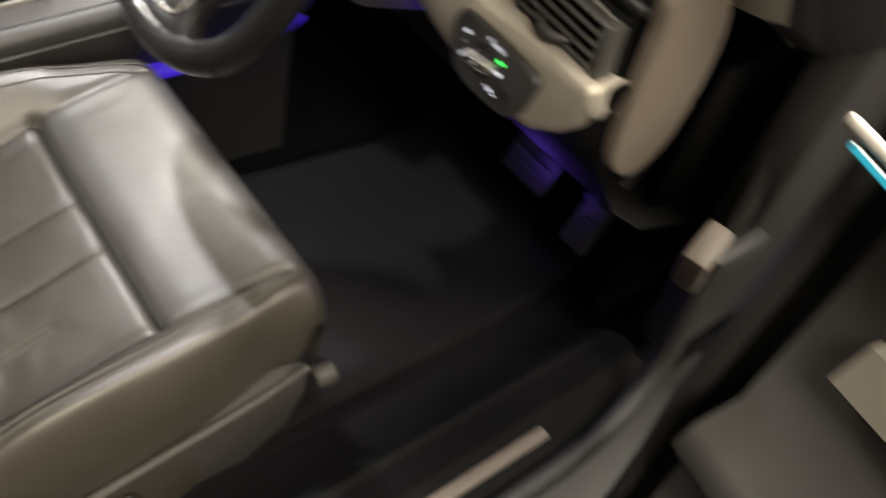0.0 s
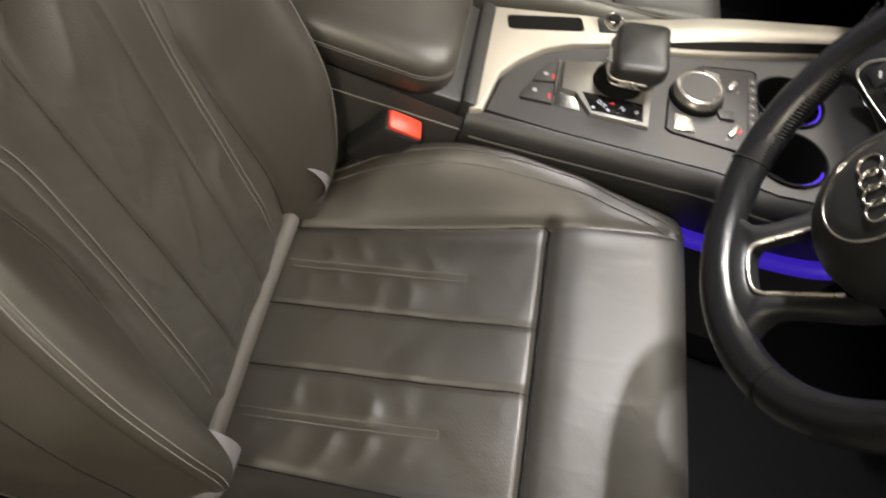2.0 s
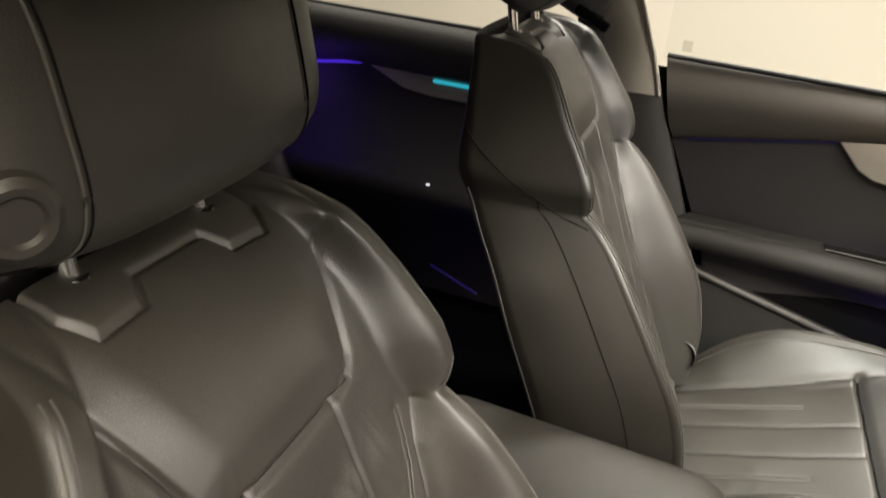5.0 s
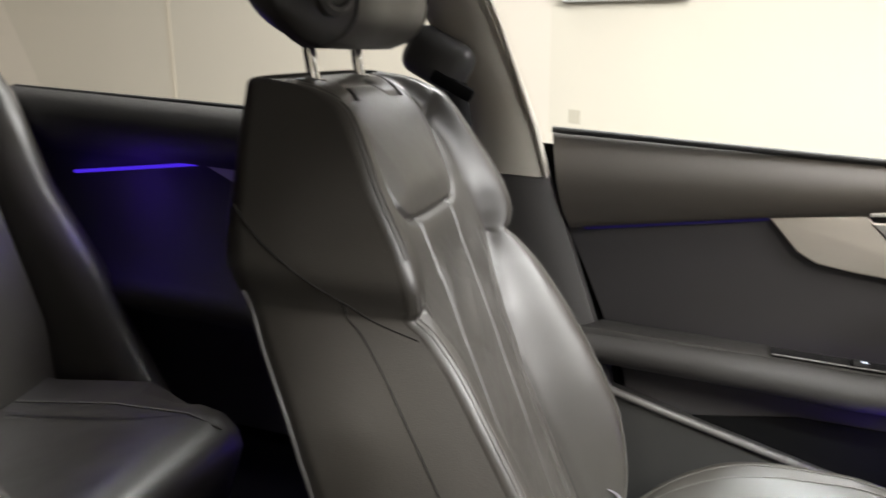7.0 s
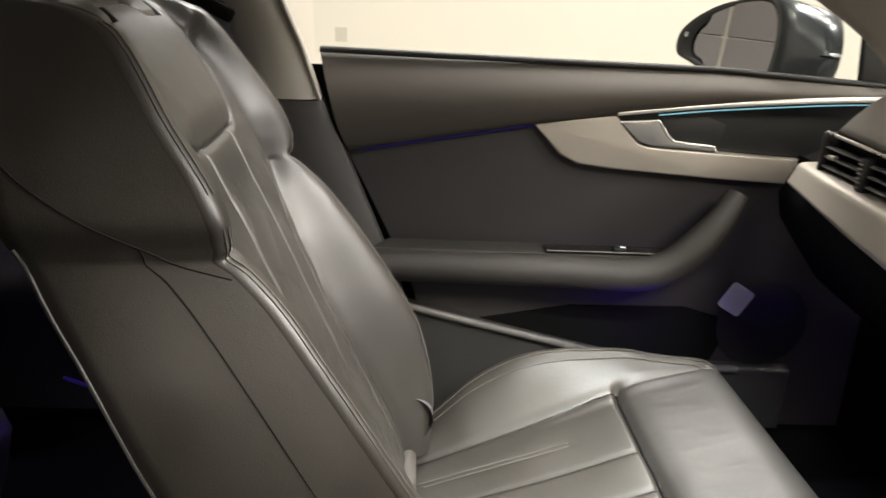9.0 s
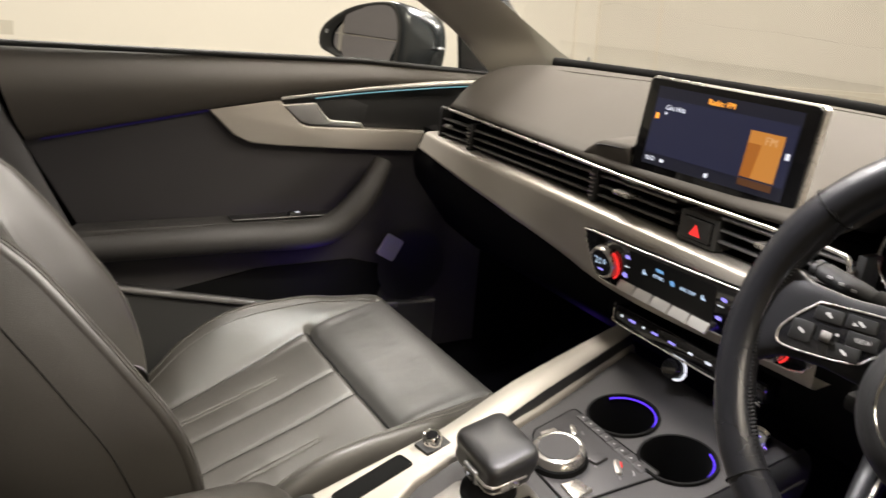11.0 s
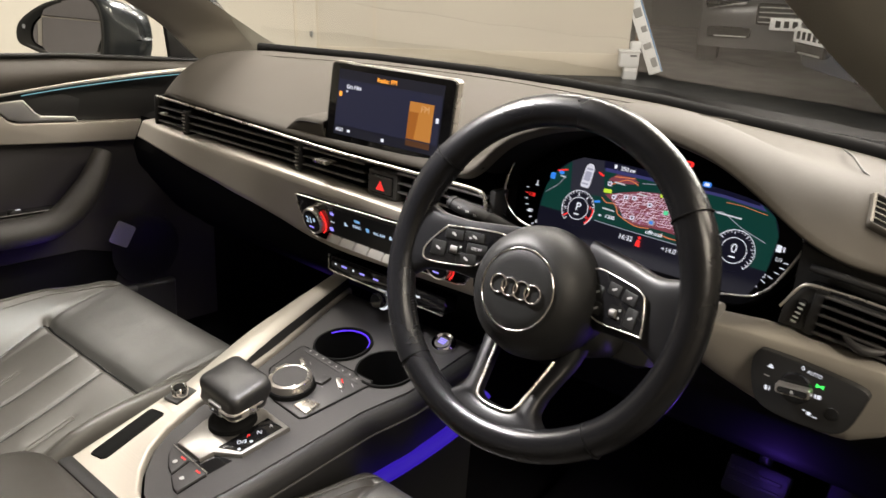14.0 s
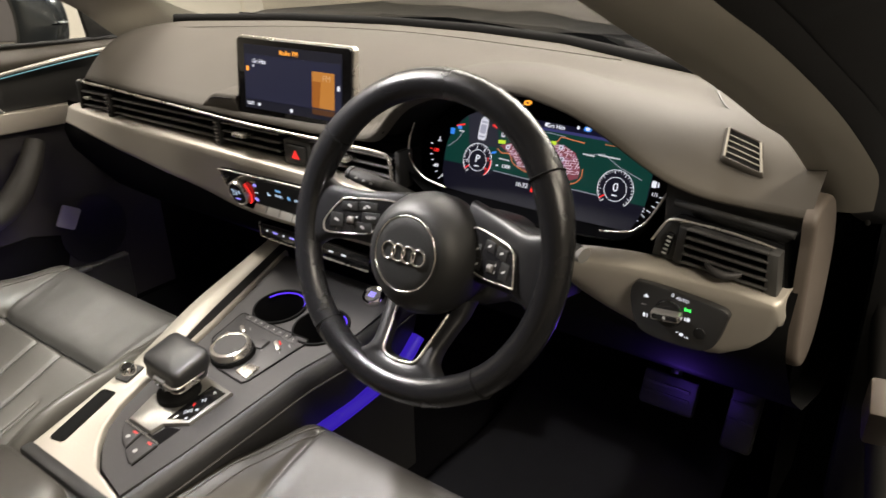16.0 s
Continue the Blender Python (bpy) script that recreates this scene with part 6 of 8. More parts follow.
prism("aluminium_frame", rail, 0.014, CON @ Matrix.Translation((0, 0, -0.008)), ALU, console, 0.0045, "brushed aluminium console frame", seg=3)
ridge, wall = [], []
for y in np.linspace(-0.13, 0.25, 30):
    h = 0.006 + 0.017 * float(smooth01(np.array((y + 0.13) / 0.20)))
    xo = lerp(y, [-0.13, -0.03, 0.25], [-0.078, -0.094, -0.145])
    xi = lerp(y, [-0.13, -0.10, -0.02, 0.045, 0.25], [-0.036, -0.040, -0.046, -0.059, -0.110])
    ridge.append([CON @ Vector(v) for v in ((xo - 0.002, y, -0.004), (xo, y, h - 0.005), (xo + 0.004, y, h), (xi - 0.005, y, h + 0.001), (xi - 0.001, y, h - 0.002))])
    wall.append([CON @ Vector(v) for v in ((xi - 0.001, y, h - 0.002), (xi, y, h - 0.004), (xi + 0.002, y, -0.004))])
grid("raised_rail", ridge, ALU, console, "raised brushed aluminium side rail")
grid("rail_wall", wall, BLACK_PLASTIC, console)
# flat black inlay in place of the slot's shaded depth
prism("slot", rounded(0.021, 0.094, 0.004), 0.001, CON @ pose(-0.046, -0.189, 0.0060, 0, 0, 13), DARK_VOID, console, 0)
tube("slot_rim", [CON @ pose(-0.046, -0.189, 0.0062, 0, 0, 13) @ Vector((a, b, 0)) for a, b in rounded(0.024, 0.097, 0.005)], 0.0015, DARK_VOID, console, True, 5)
box("knob_base", CON @ Vector((-0.062, -0.104, 0.008)), (0.026, 0.034, 0.006), BLACK_PLASTIC, console, 0.001, Euler((0.168, 0, radians(8))).to_matrix())
kn = lathe("audio_knob", [(0, 0.012), (0.008, 0.012), (0.010, 0.013), (0.0115, 0.011), (0.012, 0.0)], CON @ Matrix.Translation((-0.062, -0.104, 0.010)), CHROME, console, 30, "small chrome audio knob")
lathe("knob_face", [(0, 0.0125), (0.0075, 0.0125), (0.008, 0.011)], CON @ Matrix.Translation((-0.062, -0.104, 0.010)), GLOSS_BLACK, kn, 24)
# sides: leather wrapped panels down to the carpet
for s, xe in ((1, lambda y: lerp(y, [-0.25, -0.16, 0.03, 0.10, 0.25], [0.128, 0.137, 0.153, 0.170, 0.172])), (-1, lambda y: lerp(y, [-0.26, -0.03, 0.25], [0.066, 0.096, 0.144]))):
    rows = []
    for i in range(26):
        y = -0.26 + 0.51 * i / 25
        e, zt = xe(y), cz(y)
        rows.append([(s * (e - 0.004), y, zt - 0.002), (s * (e + 0.006), y, zt - 0.006), (s * (e + 0.012), y, zt - 0.018), (s * (e + 0.012), y, zt - 0.040), (s * (e + 0.004), y, zt - 0.075), (s * (e - 0.002), y, zt - 0.15), (s * (e - 0.002), y, 0.27)])
    grid("side_panel", rows, LEATHER if s < 0 else BLACK_PLASTIC, console, "dark side panel of the console")
    tube("side_line", [(s * (xe(y) + 0.0135), y, cz(y) - 0.030) for y in np.linspace(-0.25, 0.24, 18)], 0.0016, PIPING if s > 0 else THREAD, console, seg=5)
box("end_panel", (0.033, -0.262, 0.46), (0.19, 0.02, 0.14), BLACK_PLASTIC, console, 0.006)
# strip thickened so its glow also stands for violet light on the panel
tube("floor_light", spline([(0.166, 0.03, 0.462), (0.176, 0.11, 0.474), (0.184, 0.20, 0.495), (0.186, 0.25, 0.53)], 5), 0.011, VIOLET_SPILL, console, seg=12, label="violet light strip, thickened to stand for its glow on the panel")
# cup holders
for k, (cx, cy) in enumerate(CUPS):
    cm = CON @ Matrix.Translation((cx, cy, 0.0015))
    cup = lathe("cup_holder", [(0.0455, -0.001), (0.0445, 0.002), (0.0415, 0.002), (0.0405, -0.004), (0.038, -0.065), (0.0, -0.066)], cm, DARK_VOID, console, 48, "black cup holder")
    a0, a1 = (0.35, 2.85) if k == 0 else (0.15, 1.25)
    tube("lit_ring", [cm @ Vector((0.0395 * math.cos(a), 0.0395 * math.sin(a), -0.0015)) for a in np.linspace(a0, a1, 30)], 0.0011, VIOLET_GLOW, cup, seg=6, label="glowing violet ring")
# touch controller with rotary knob
pad = thing("rotary_controller", "round brushed controller knob on a grey button plate", "controller")
plate_line = [(-0.031, 0.084), (0.112, 0.084), (0.116, 0.078), (0.101, -0.024), (0.096, -0.030), (0.040, -0.026), (0.030, -0.022), (-0.020, 0.012), (-0.025, 0.018), (-0.033, 0.078)]
prism("controller_plate", plate_line[::-1], 0.002, CON, CONSOLE, pad, 0.0008)
tube("plate_gap", [CON @ Vector((0.042 + (a - 0.042) * 1.02, 0.028 + (b - 0.028) * 1.025, 0.0008)) for a, b in plate_line], 0.0010, DARK_VOID, pad, True, 5)
KM = CON @ Matrix.Translation((0.036, 0.006, 0.002))
lathe("knob_foot", [(0.0335, 0.0), (0.0325, 0.006), (0.030, 0.007)], KM, DARK_VOID, pad, 44)
lathe("rotary_knob", [(0.0, 0.0185), (0.024, 0.0185), (0.026, 0.0195), (0.0292, 0.018), (0.0300, 0.0155), (0.0300, 0.0065), (0.028, 0.005)], KM, SATIN, pad, 56, "brushed satin rotary knob")
lathe("knob_pad", [(0, 0.0192), (0.0235, 0.0192), (0.0242, 0.0182)], KM, CONSOLE, pad, 44, "dark touch surface")
for outline, a, b, turn, m in (([(-0.013, -0.010), (0.014, -0.012), (0.012, 0.013), (-0.009, 0.010)], 0.086, -0.010, 0, SATIN), (rounded(0.020, 0.007, 0.003, 4), 0.004, 0.053, -28, SATIN), ([(-0.008, -0.012), (0.009, -0.008), (0.008, 0.010), (-0.006, 0.010)], 0.058, 0.042, 0, CONSOLE), (rounded(0.024, 0.0065, 0.003, 4), 0.084, 0.051, -32, SATIN), ([(-0.010, -0.008), (0.010, -0.012), (0.008, 0.012), (-0.008, 0.010)], -0.004, 0.026, 0, SATIN)):
    prism("controller_button", outline, 0.0045, CON @ pose(a, b, 0.0015, 0, 0, turn), m, pad, 0.001)
prism("lit_mark", rounded(0.010, 0.0026, 0.001, 2), 0.0006, CON @ pose(0.081, 0.0585, 0.002, 0, 0, -32), RED_GLOW, pad, 0)
prism("key_strip", [(-0.018, 0.0745), (0.104, 0.0660), (0.106, 0.0790), (-0.013, 0.0845)], 0.0022, CON @ Matrix.Translation((0, 0, 0.001)), CONSOLE, pad, 0.0008)
for k in range(8):
    x0 = -0.010 + 0.0150 * k
    prism("preset_key", rounded(0.0138, 0.0105, 0.001, 2), 0.0012, CON @ pose(x0, 0.0792 - 0.0009 * k, 0.003, 0, 0, -3), CONSOLE, pad, 0.0005)
    prism("key_mark", rounded(0.0020, 0.0026, 0.0005, 1), 0.0003, CON @ pose(x0, 0.0792 - 0.0009 * k, 0.0042), DIM_INK, pad, 0)
for x0, y0, w in ((0.096, 0.043, 0.009), (0.066, 0.034, 0.008), (0.012, 0.060, 0.007), (0.100, 0.060, 0.009)):
    prism("key_mark", rounded(w, 0.0014, 0.0005, 1), 0.0003, CON @ pose(x0, y0, 0.0022, 0, 0, -30), PRINT_GREY, pad, 0)
# gear selector
gear = thing("gear_selector", "black leather gear selector with chrome edge on a silver gate", "gear selector")
gate = [(0.018, -0.160), (0.006, -0.114), (0.014, -0.075), (0.036, -0.048), (0.106, -0.053), (0.101, -0.123), (0.070, -0.142), (0.067, -0.160)]
prism("gate_frame", gate[::-1], 0.006, CON, GATE_SILVER, gear, 0.003, "satin silver gate frame")
prism("gate_panel", [(0.068, -0.134), (0.070, -0.060), (0.100, -0.060), (0.096, -0.121)], 0.0012, CON @ Matrix.Translation((0, 0, 0.0058)), GLOSS_BLACK, gear, 0.0005)
for words, x, y_, m in (("R", 0.088, -0.068, DIM_INK), ("N", 0.086, -0.085, WHITE_INK), ("P", 0.081, -0.098, RED_GLOW), ("D/S", 0.084, -0.110, WHITE_INK)):
    text("gear_letter", words, 0.0085, CON @ pose(x, y_, 0.0075, 0, 0, 50), m, gear)
for y_ in (-0.098, -0.116):
    prism("gear_mark", rounded(0.004, 0.004, 0.001, 2), 0.0004, CON @ Matrix.Translation((0.092, y_ - 0.004, 0.007)), WHITE_INK, gear, 0)
lathe("gaiter", [(0.031, 0.002), (0.030, 0.008), (0.025, 0.013), (0.021, 0.019), (0.019, 0.026), (0.0, 0.028)], CON @ Matrix.Translation((0.040, -0.092, 0.005)), DARK_VOID, gear, 36, "black gaiter")
KG = CON @ pose(0.036, -0.082, 0.045, 0, 0, -2)
knob_rows = []
for zz, k in ((-0.023, 0.62), (-0.021, 0.76), (-0.016, 0.87), (-0.007, 0.945), (0.002, 0.985), (0.008, 1.0), (0.0120, 0.992), (0.0152, 0.972), (0.0174, 0.94), (0.0188, 0.89), (0.0196, 0.80), (0.0201, 0.55), (0.0203, 0.2)):
    ring = rounded(0.084 * k, 0.062 * k, 0.012 * k, 8)
    knob_rows.append([KG @ Vector((a, b + 0.005 * (zz > 0), zz + (0.10 * b - 0.06 * a + 0.004 * (1 - (a / 0.042) ** 2)) * max(0, zz) / 0.02)) for a, b in ring])
grid("gear_knob", knob_rows, KNOB_LEATHER, gear, "black leather gear knob", close_u=True, cap=True)
tube("knob_edge", [KG @ Vector((a, b, -0.0050)) for a, b in ((0.006, -0.0292), (0.030, -0.0292), (0.0385, -0.0245), (0.0400, -0.014), (0.0400, 0.014), (0.034, 0.026))], 0.0017, SATIN, gear, seg=8, label="satin silver edge")
tube("knob_edge", [KG @ Vector((a, b, -0.0150)) for a, b in ((0.010, -0.0265), (0.028, -0.0265), (0.0355, -0.0225), (0.0370, -0.012), (0.0370, 0.012))], 0.0014, SATIN, gear, seg=8)
box("button_frame", KG @ Vector((0.002, -0.0280, -0.008)), (0.026, 0.006, 0.0165), GREY_METAL, gear, 0.002, (KG.to_3x3()))
box("park_button", KG @ Vector((0.002, -0.0290, -0.008)), (0.022, 0.006, 0.0125), GLOSS_BLACK, gear, 0.002, (KG.to_3x3()))
text("gear_letter", "P", 0.0055, KG @ pose(0.002, -0.0319, -0.008, 90, 0, 0), WHITE_INK, gear)
box("unlock_button", KG @ Vector((0.0385, -0.004, -0.010)), (0.004, 0.022, 0.008), SATIN, gear, 0.002, (KG.to_3x3()))
# parking brake keys
brake = thing("parking_brake_switches", "two dark keys with red marks beside the gear gate", "switch")
for outline, sx, sy, lx, ly in (([(0.018, -0.1665), (0.056, -0.1675), (0.060, -0.1935), (0.046, -0.189), (0.027, -0.177)], 0.046, -0.180, 0.049, -0.1705),
                                ([(0.0600, -0.1685), (0.094, -0.1695), (0.093, -0.207), (0.084, -0.206), (0.064, -0.196)], 0.078, -0.191, 0.084, -0.173)):
    prism("brake_key", outline[::-1], 0.004, CON, CONSOLE, brake, 0.001)
    tube("key_gap", [CON @ Vector((a, b, 0.0006)) for a, b in outline], 0.0011, DARK_VOID, brake, True, 5)
    prism("key_symbol", rounded(0.006, 0.006, 0.0028, 3), 0.0004, CON @ pose(sx, sy, 0.004, 0, 0, 0), DIM_INK, brake, 0)
    prism("key_light", rounded(0.009, 0.0025, 0.001, 2), 0.0004, CON @ pose(lx, ly, 0.004, 0, 0, 0), RED_GLOW, brake, 0)
prism("key_recess", [(0.0625, -0.164), (0.066, -0.142), (0.096, -0.134), (0.093, -0.166)], 0.0006, CON @ Matrix.Translation((0, 0, 0.0002)), GLOSS_BLACK, brake, 0)
tube("key_edge", [CON @ Vector((0.017, -0.1640, 0.004)), CON @ Vector((0.094, -0.1672, 0.004))], 0.0008, SATIN, brake, seg=5)
# armrest and its box
arm = thing("armrest", "black leather centre armrest with stitched front edge", "armrest")
rows = []
for inset, h in ((0.016, 0.510), (0.006, 0.514), (0.0, 0.524), (-0.001, 0.540), (0.0, 0.552), (0.004, 0.562), (0.011, 0.569), (0.024, 0.5735), (0.045, 0.576), (0.075, 0.577)):
    rows.append([(0.036 + a, -0.483 + b, h + 0.05 * (0.19 - b) * 0.5) for a, b in rounded(0.196 - 2 * inset, 0.390 - 2 * inset, max(0.012, 0.046 - 0.4 * inset), 8)])
grid("armrest_pad", rows, LEATHER, arm, "black leather pad", close_u=True, cap=True)
for off in (0.545, 0.5485):
    tube("stitching", [(0.036 + a, -0.483 + b, off + 0.05 * (0.19 - b) * 0.5) for a, b in rounded(0.1975, 0.3915, 0.0465, 8)], 0.0008, THREAD, arm, True, 5)
for s in (1, -1):
    grid("box_side", [[(0.036 + s * 0.098, y, 0.512 + 0.03 * (-0.285 - y) / 0.36), (0.036 + s * 0.100, y, 0.502), (0.036 + s * 0.101, y, 0.47), (0.036 + s * 0.101, y, 0.27)] for y in (-0.262, -0.35, -0.45, -0.55, -0.66)], DOOR_CARD, arm)
    tube("box_line", [(0.036 + s * 0.1012, y, 0.492) for y in (-0.262, -0.45, -0.66)], 0.0015, THREAD, arm, seg=5)
box("box_body", (0.035, -0.46, 0.40), (0.178, 0.39, 0.245), BLACK_PLASTIC, arm, 0.006)
# belt buckles
for s, cx, cy, cz0 in ((1, 0.150, -0.345, 0.487),):
    bk = thing("belt_buckle", "black seat belt buckle with red release button", "belt buckle")
    m3 = Euler((radians(-24), radians(14 * s), radians(12))).to_matrix()
    box("buckle_body", (cx, cy, cz0 - 0.035), (0.030, 0.052, 0.09), BLACK_PLASTIC, bk, 0.007, m3, seg=3)
    up_ = m3 @ Vector((0, 0, 1))
    box("release_button", Vector((cx, cy, cz0 - 0.035)) + up_ * 0.043, (0.025, 0.046, 0.010), RED_PLASTIC, bk, 0.004, m3, "red release button")
    tube("buckle_stem", [Vector((cx, cy, cz0 - 0.035)) - up_ * 0.03, Vector((cx + s * 0.01, cy - 0.02, 0.33))], 0.012, BLACK_PLASTIC, bk, seg=8)

# ---- passenger's side doors ----
def door_plane(x):
    return Matrix(((0, 0, 1, x), (1, 0, 0, 0), (0, 1, 0, 0), (0, 0, 0, 1)))


CREASE_Y = [-0.62, -0.47, -0.33, -0.19, -0.06, 0.10, 0.352, 0.42]
CREASE_Z = [0.745, 0.777, 0.803, 0.829, 0.849, 0.868, 0.893, 0.898]
door = thing("passenger_door", "dark door panel with aluminium handle trim and violet light line", "car door")


def rear_edge(z):
    return lerp(z, [0.30, 0.557, 0.82, 0.93], [-0.30, -0.367, -0.49, -0.524])


# upper roll under the window
rows = []
for i in range(50):
    t = i / 49
    row = []
    for k in range(14):
        s = k / 13
        y = rear_edge(0.93 - 0.14 * s) + (0.40 - rear_edge(0.93 - 0.14 * s)) * t
        zc = lerp(y, CREASE_Y, CREASE_Z)
        ztop = 0.922 - 0.012 * max(0, (y - 0.1) / 0.3)
        if k == 0:
            row.append((-0.80, y, ztop - 0.004))
        zz = ztop + (zc - ztop) * s
        bulge = -0.792 + 0.046 * math.sin(math.pi / 2 * min(1, s / 0.62)) if s < 0.62 else -0.746 - 0.018 * ((s - 0.62) / 0.38) ** 2
        row.append((bulge + 0.05 * max(0, t - 0.85), y, zz))
    row.append((-0.785, row[-1][1], row[-1][2] - 0.004))
    rows.append(row)
grid("window_roll", rows, SOFT_DASH, door, "soft grained upper door roll")
tube("belt_seal", [(-0.785, -0.523, 0.924), (-0.785, 0.1, 0.923), (-0.772, 0.41, 0.910)], 0.005, RUBBER, door, seg=8)
# middle insert and lower panel
rows = []
for i in range(30):
    t = i / 29
    row = []
    for k in range(16):
        s = k / 15
        y0 = rear_edge(0.80 - 0.48 * s)
        y = y0 + (0.42 - y0) * t
        ztop = lerp(y, CREASE_Y, CREASE_Z) - 0.002
        row.append((-0.779 - 0.010 * math.sin(math.pi * s) + 0.014 * (s > 0.55), y, ztop + (0.30 - ztop) * s))
    rows.append(row)
grid("door_insert", rows, DOOR_INSERT, door, "leather covered middle of the door panel")
tube("light_line", [(-0.7735, y, lerp(y, CREASE_Y, CREASE_Z) - 0.003) for y in np.linspace(-0.455, -0.19, 10)], 0.0022, VIOLET_SOFT, door, seg=6, label="dim violet light line")
# aluminium trim
trim = [(-0.192, 0.830), (-0.062, 0.8495), (-0.040, 0.824), (-0.022, 0.806), (-0.008, 0.800), (0.10, 0.796), (0.246, 0.790), (0.250, 0.748), (0.10, 0.753), (-0.06, 0.762), (-0.115, 0.768), (-0.145, 0.782)]
prism("aluminium_trim", trim[::-1], 0.016, door_plane(-0.782), ALU, door, 0.004, "brushed aluminium door trim", seg=3)
prism("handle_recess", [(-0.056, 0.847), (0.352, 0.890), (0.36, 0.84), (0.25, 0.792), (0.0, 0.801), (-0.03, 0.82)][::-1], 0.006, door_plane(-0.785), BLACK_PLASTIC, door, 0.001)
prism("handle_cup", [(0.014, 0.846), (0.088, 0.850), (0.120, 0.838), (0.112, 0.803), (0.04, 0.806), (0.022, 0.826)][::-1], 0.0015, door_plane(-0.7792), BLACK_PLASTIC, door, 0.0005)
handle = [(-0.056, 0.838), (0.006, 0.843), (0.024, 0.820), (0.036, 0.811), (0.100, 0.806), (0.106, 0.797), (0.0, 0.802), (-0.022, 0.808)]
prism("door_handle", handle[::-1], 0.013, door_plane(-0.776), GREY_METAL, door, 0.004, "satin grey pull handle", seg=3)
tube("handle_edge", [(-0.7625, a, b) for a, b in handle[:6]], 0.0014, STRIP, door, seg=6, label="bright edge of the pull handle")
tube("chrome_strip", spline([(-0.762, -0.062, 0.8525), (-0.756, 0.10, 0.8735), (-0.742, 0.25, 0.889), (-0.727, 0.335, 0.8965), (-0.724, 0.352, 0.893)], 6), 0.0046, STRIP, door, seg=10, label="satin silver strip")
tube("light_strip", spline([(-0.763, 0.004, 0.8520), (-0.758, 0.10, 0.8648), (-0.745, 0.25, 0.8808), (-0.733, 0.325, 0.8875)], 6), 0.0011, CYAN_SOFT, door, seg=6, label="pale cyan light strip")
# armrest that rises into the pull
path = spline([(-0.735, -0.45, 0.600), (-0.727, -0.30, 0.603), (-0.715, -0.15, 0.606), (-0.706, -0.03, 0.606), (-0.702, 0.025, 0.618), (-0.706, 0.070, 0.650), (-0.716, 0.108, 0.692), (-0.735, 0.140, 0.735)], 7)
tube("armrest", path, [0.030] * (len(path) - 14) + [0.030 - 0.0008 * k for k in range(14)], DOOR_CARD, door, seg=20, label="soft armrest rising to a pull handle", flat=0.9)
prism("armrest_top", [(-0.44, 0.0), (0.01, 0.0), (0.03, 0.05), (-0.41, 0.05)], 0.012, Matrix(((0, -1, 0, -0.718), (1, 0, 0, 0), (0, 0, 1, 0.622), (0, 0, 0, 1))), DOOR_CARD, door, 0.004)
box("switch_plate", (-0.735, -0.06, 0.636), (0.034, 0.20, 0.004), GLOSS_BLACK, door, 0.0015)
box("window_switch", (-0.733, -0.04, 0.640), (0.016, 0.022, 0.008), BLACK_PLASTIC, door, 0.003)
box("switch_light", (-0.726, -0.036, 0.645), (0.004, 0.008, 0.001), WHITE_INK, door, 0)
tube("plate_edge", [(-0.7175, -0.16, 0.6385), (-0.7175, 0.03, 0.6385)], 0.0012, SATIN_GREY, door, seg=5)
# map pocket
prism("pocket_mouth", [(-0.26, 0.492), (-0.10, 0.522), (0.10, 0.525), (0.19, 0.50), (0.16, 0.42), (-0.06, 0.44)][::-1], 0.003, door_plane(-0.7735), DARK_VOID, door, 0.001)
prism("pocket_front", [(-0.42, 0.535), (-0.30, 0.505), (-0.05, 0.447), (0.06, 0.425), (0.30, 0.42), (0.30, 0.30), (-0.32, 0.30)][::-1], 0.030, door_plane(-0.776), VENT_PLASTIC, door, 0.008, seg=3)
tube("pocket_rim", spline([(-0.744, -0.41, 0.533), (-0.742, -0.30, 0.506), (-0.742, -0.05, 0.449), (-0.742, 0.06, 0.427), (-0.744, 0.20, 0.422)], 6), 0.007, SATIN_GREY, door, seg=8)
lathe("speaker_grille", [(0, 0.004), (0.07, 0.003), (0.08, 0.0)], door_plane(-0.766) @ Matrix.Translation((0.24, 0.50, 0)), BLACK_PLASTIC, door, 40)
# white plate stands for a patch of light on the lower door
prism("lit_patch_plate", rounded(0.045, 0.05, 0.006), 0.004, door_plane(-0.765) @ pose(0.185, 0.545, 0, 0, 0, -30), WHITE_BOARD, door, 0.001)

rear = thing("rear_door", "dark rear door panel with violet light line", "car door")
rows = []
for i in range(24):
    y = -0.66 - 0.9 * i / 23
    row = [(-0.80, y, 0.905), (-0.775, y, 0.907), (-0.745, y, 0.89), (-0.738, y, 0.85), (-0.75, y, 0.81), (-0.775, y, 0.797), (-0.785, y, 0.72), (-0.783, y, 0.62), (-0.72, y, 0.578), (-0.70, y, 0.56), (-0.71, y, 0.53), (-0.765, y, 0.50), (-0.77, y, 0.3)]
    rows.append(row)
grid("door_panel", rows, DOOR_CARD, rear, "dark rear door panel")
tube("light_line", [(-0.772, -1.15, 0.802), (-0.772, -1.42, 0.758)], 0.0036, VIOLET_LINE, rear, seg=6, label="violet light line")
prism("aluminium_trim", [(-1.15, 0.806), (-0.75, 0.830), (-0.75, 0.762), (-0.98, 0.756), (-1.05, 0.763)][::-1], 0.014, door_plane(-0.784), ALU, rear, 0.004)
tube("light_strip", [(-0.765, -0.80, 0.795), (-0.765, -0.98, 0.793)], 0.004, CYAN_GLOW, rear, seg=6)
tube("belt_seal", [(-0.785, -0.64, 0.911), (-0.785, -1.56, 0.905)], 0.005, RUBBER, rear, seg=8)
box("window_switch", (-0.712, -0.95, 0.582), (0.006, 0.008, 0.004), WHITE_INK, rear, 0.002)
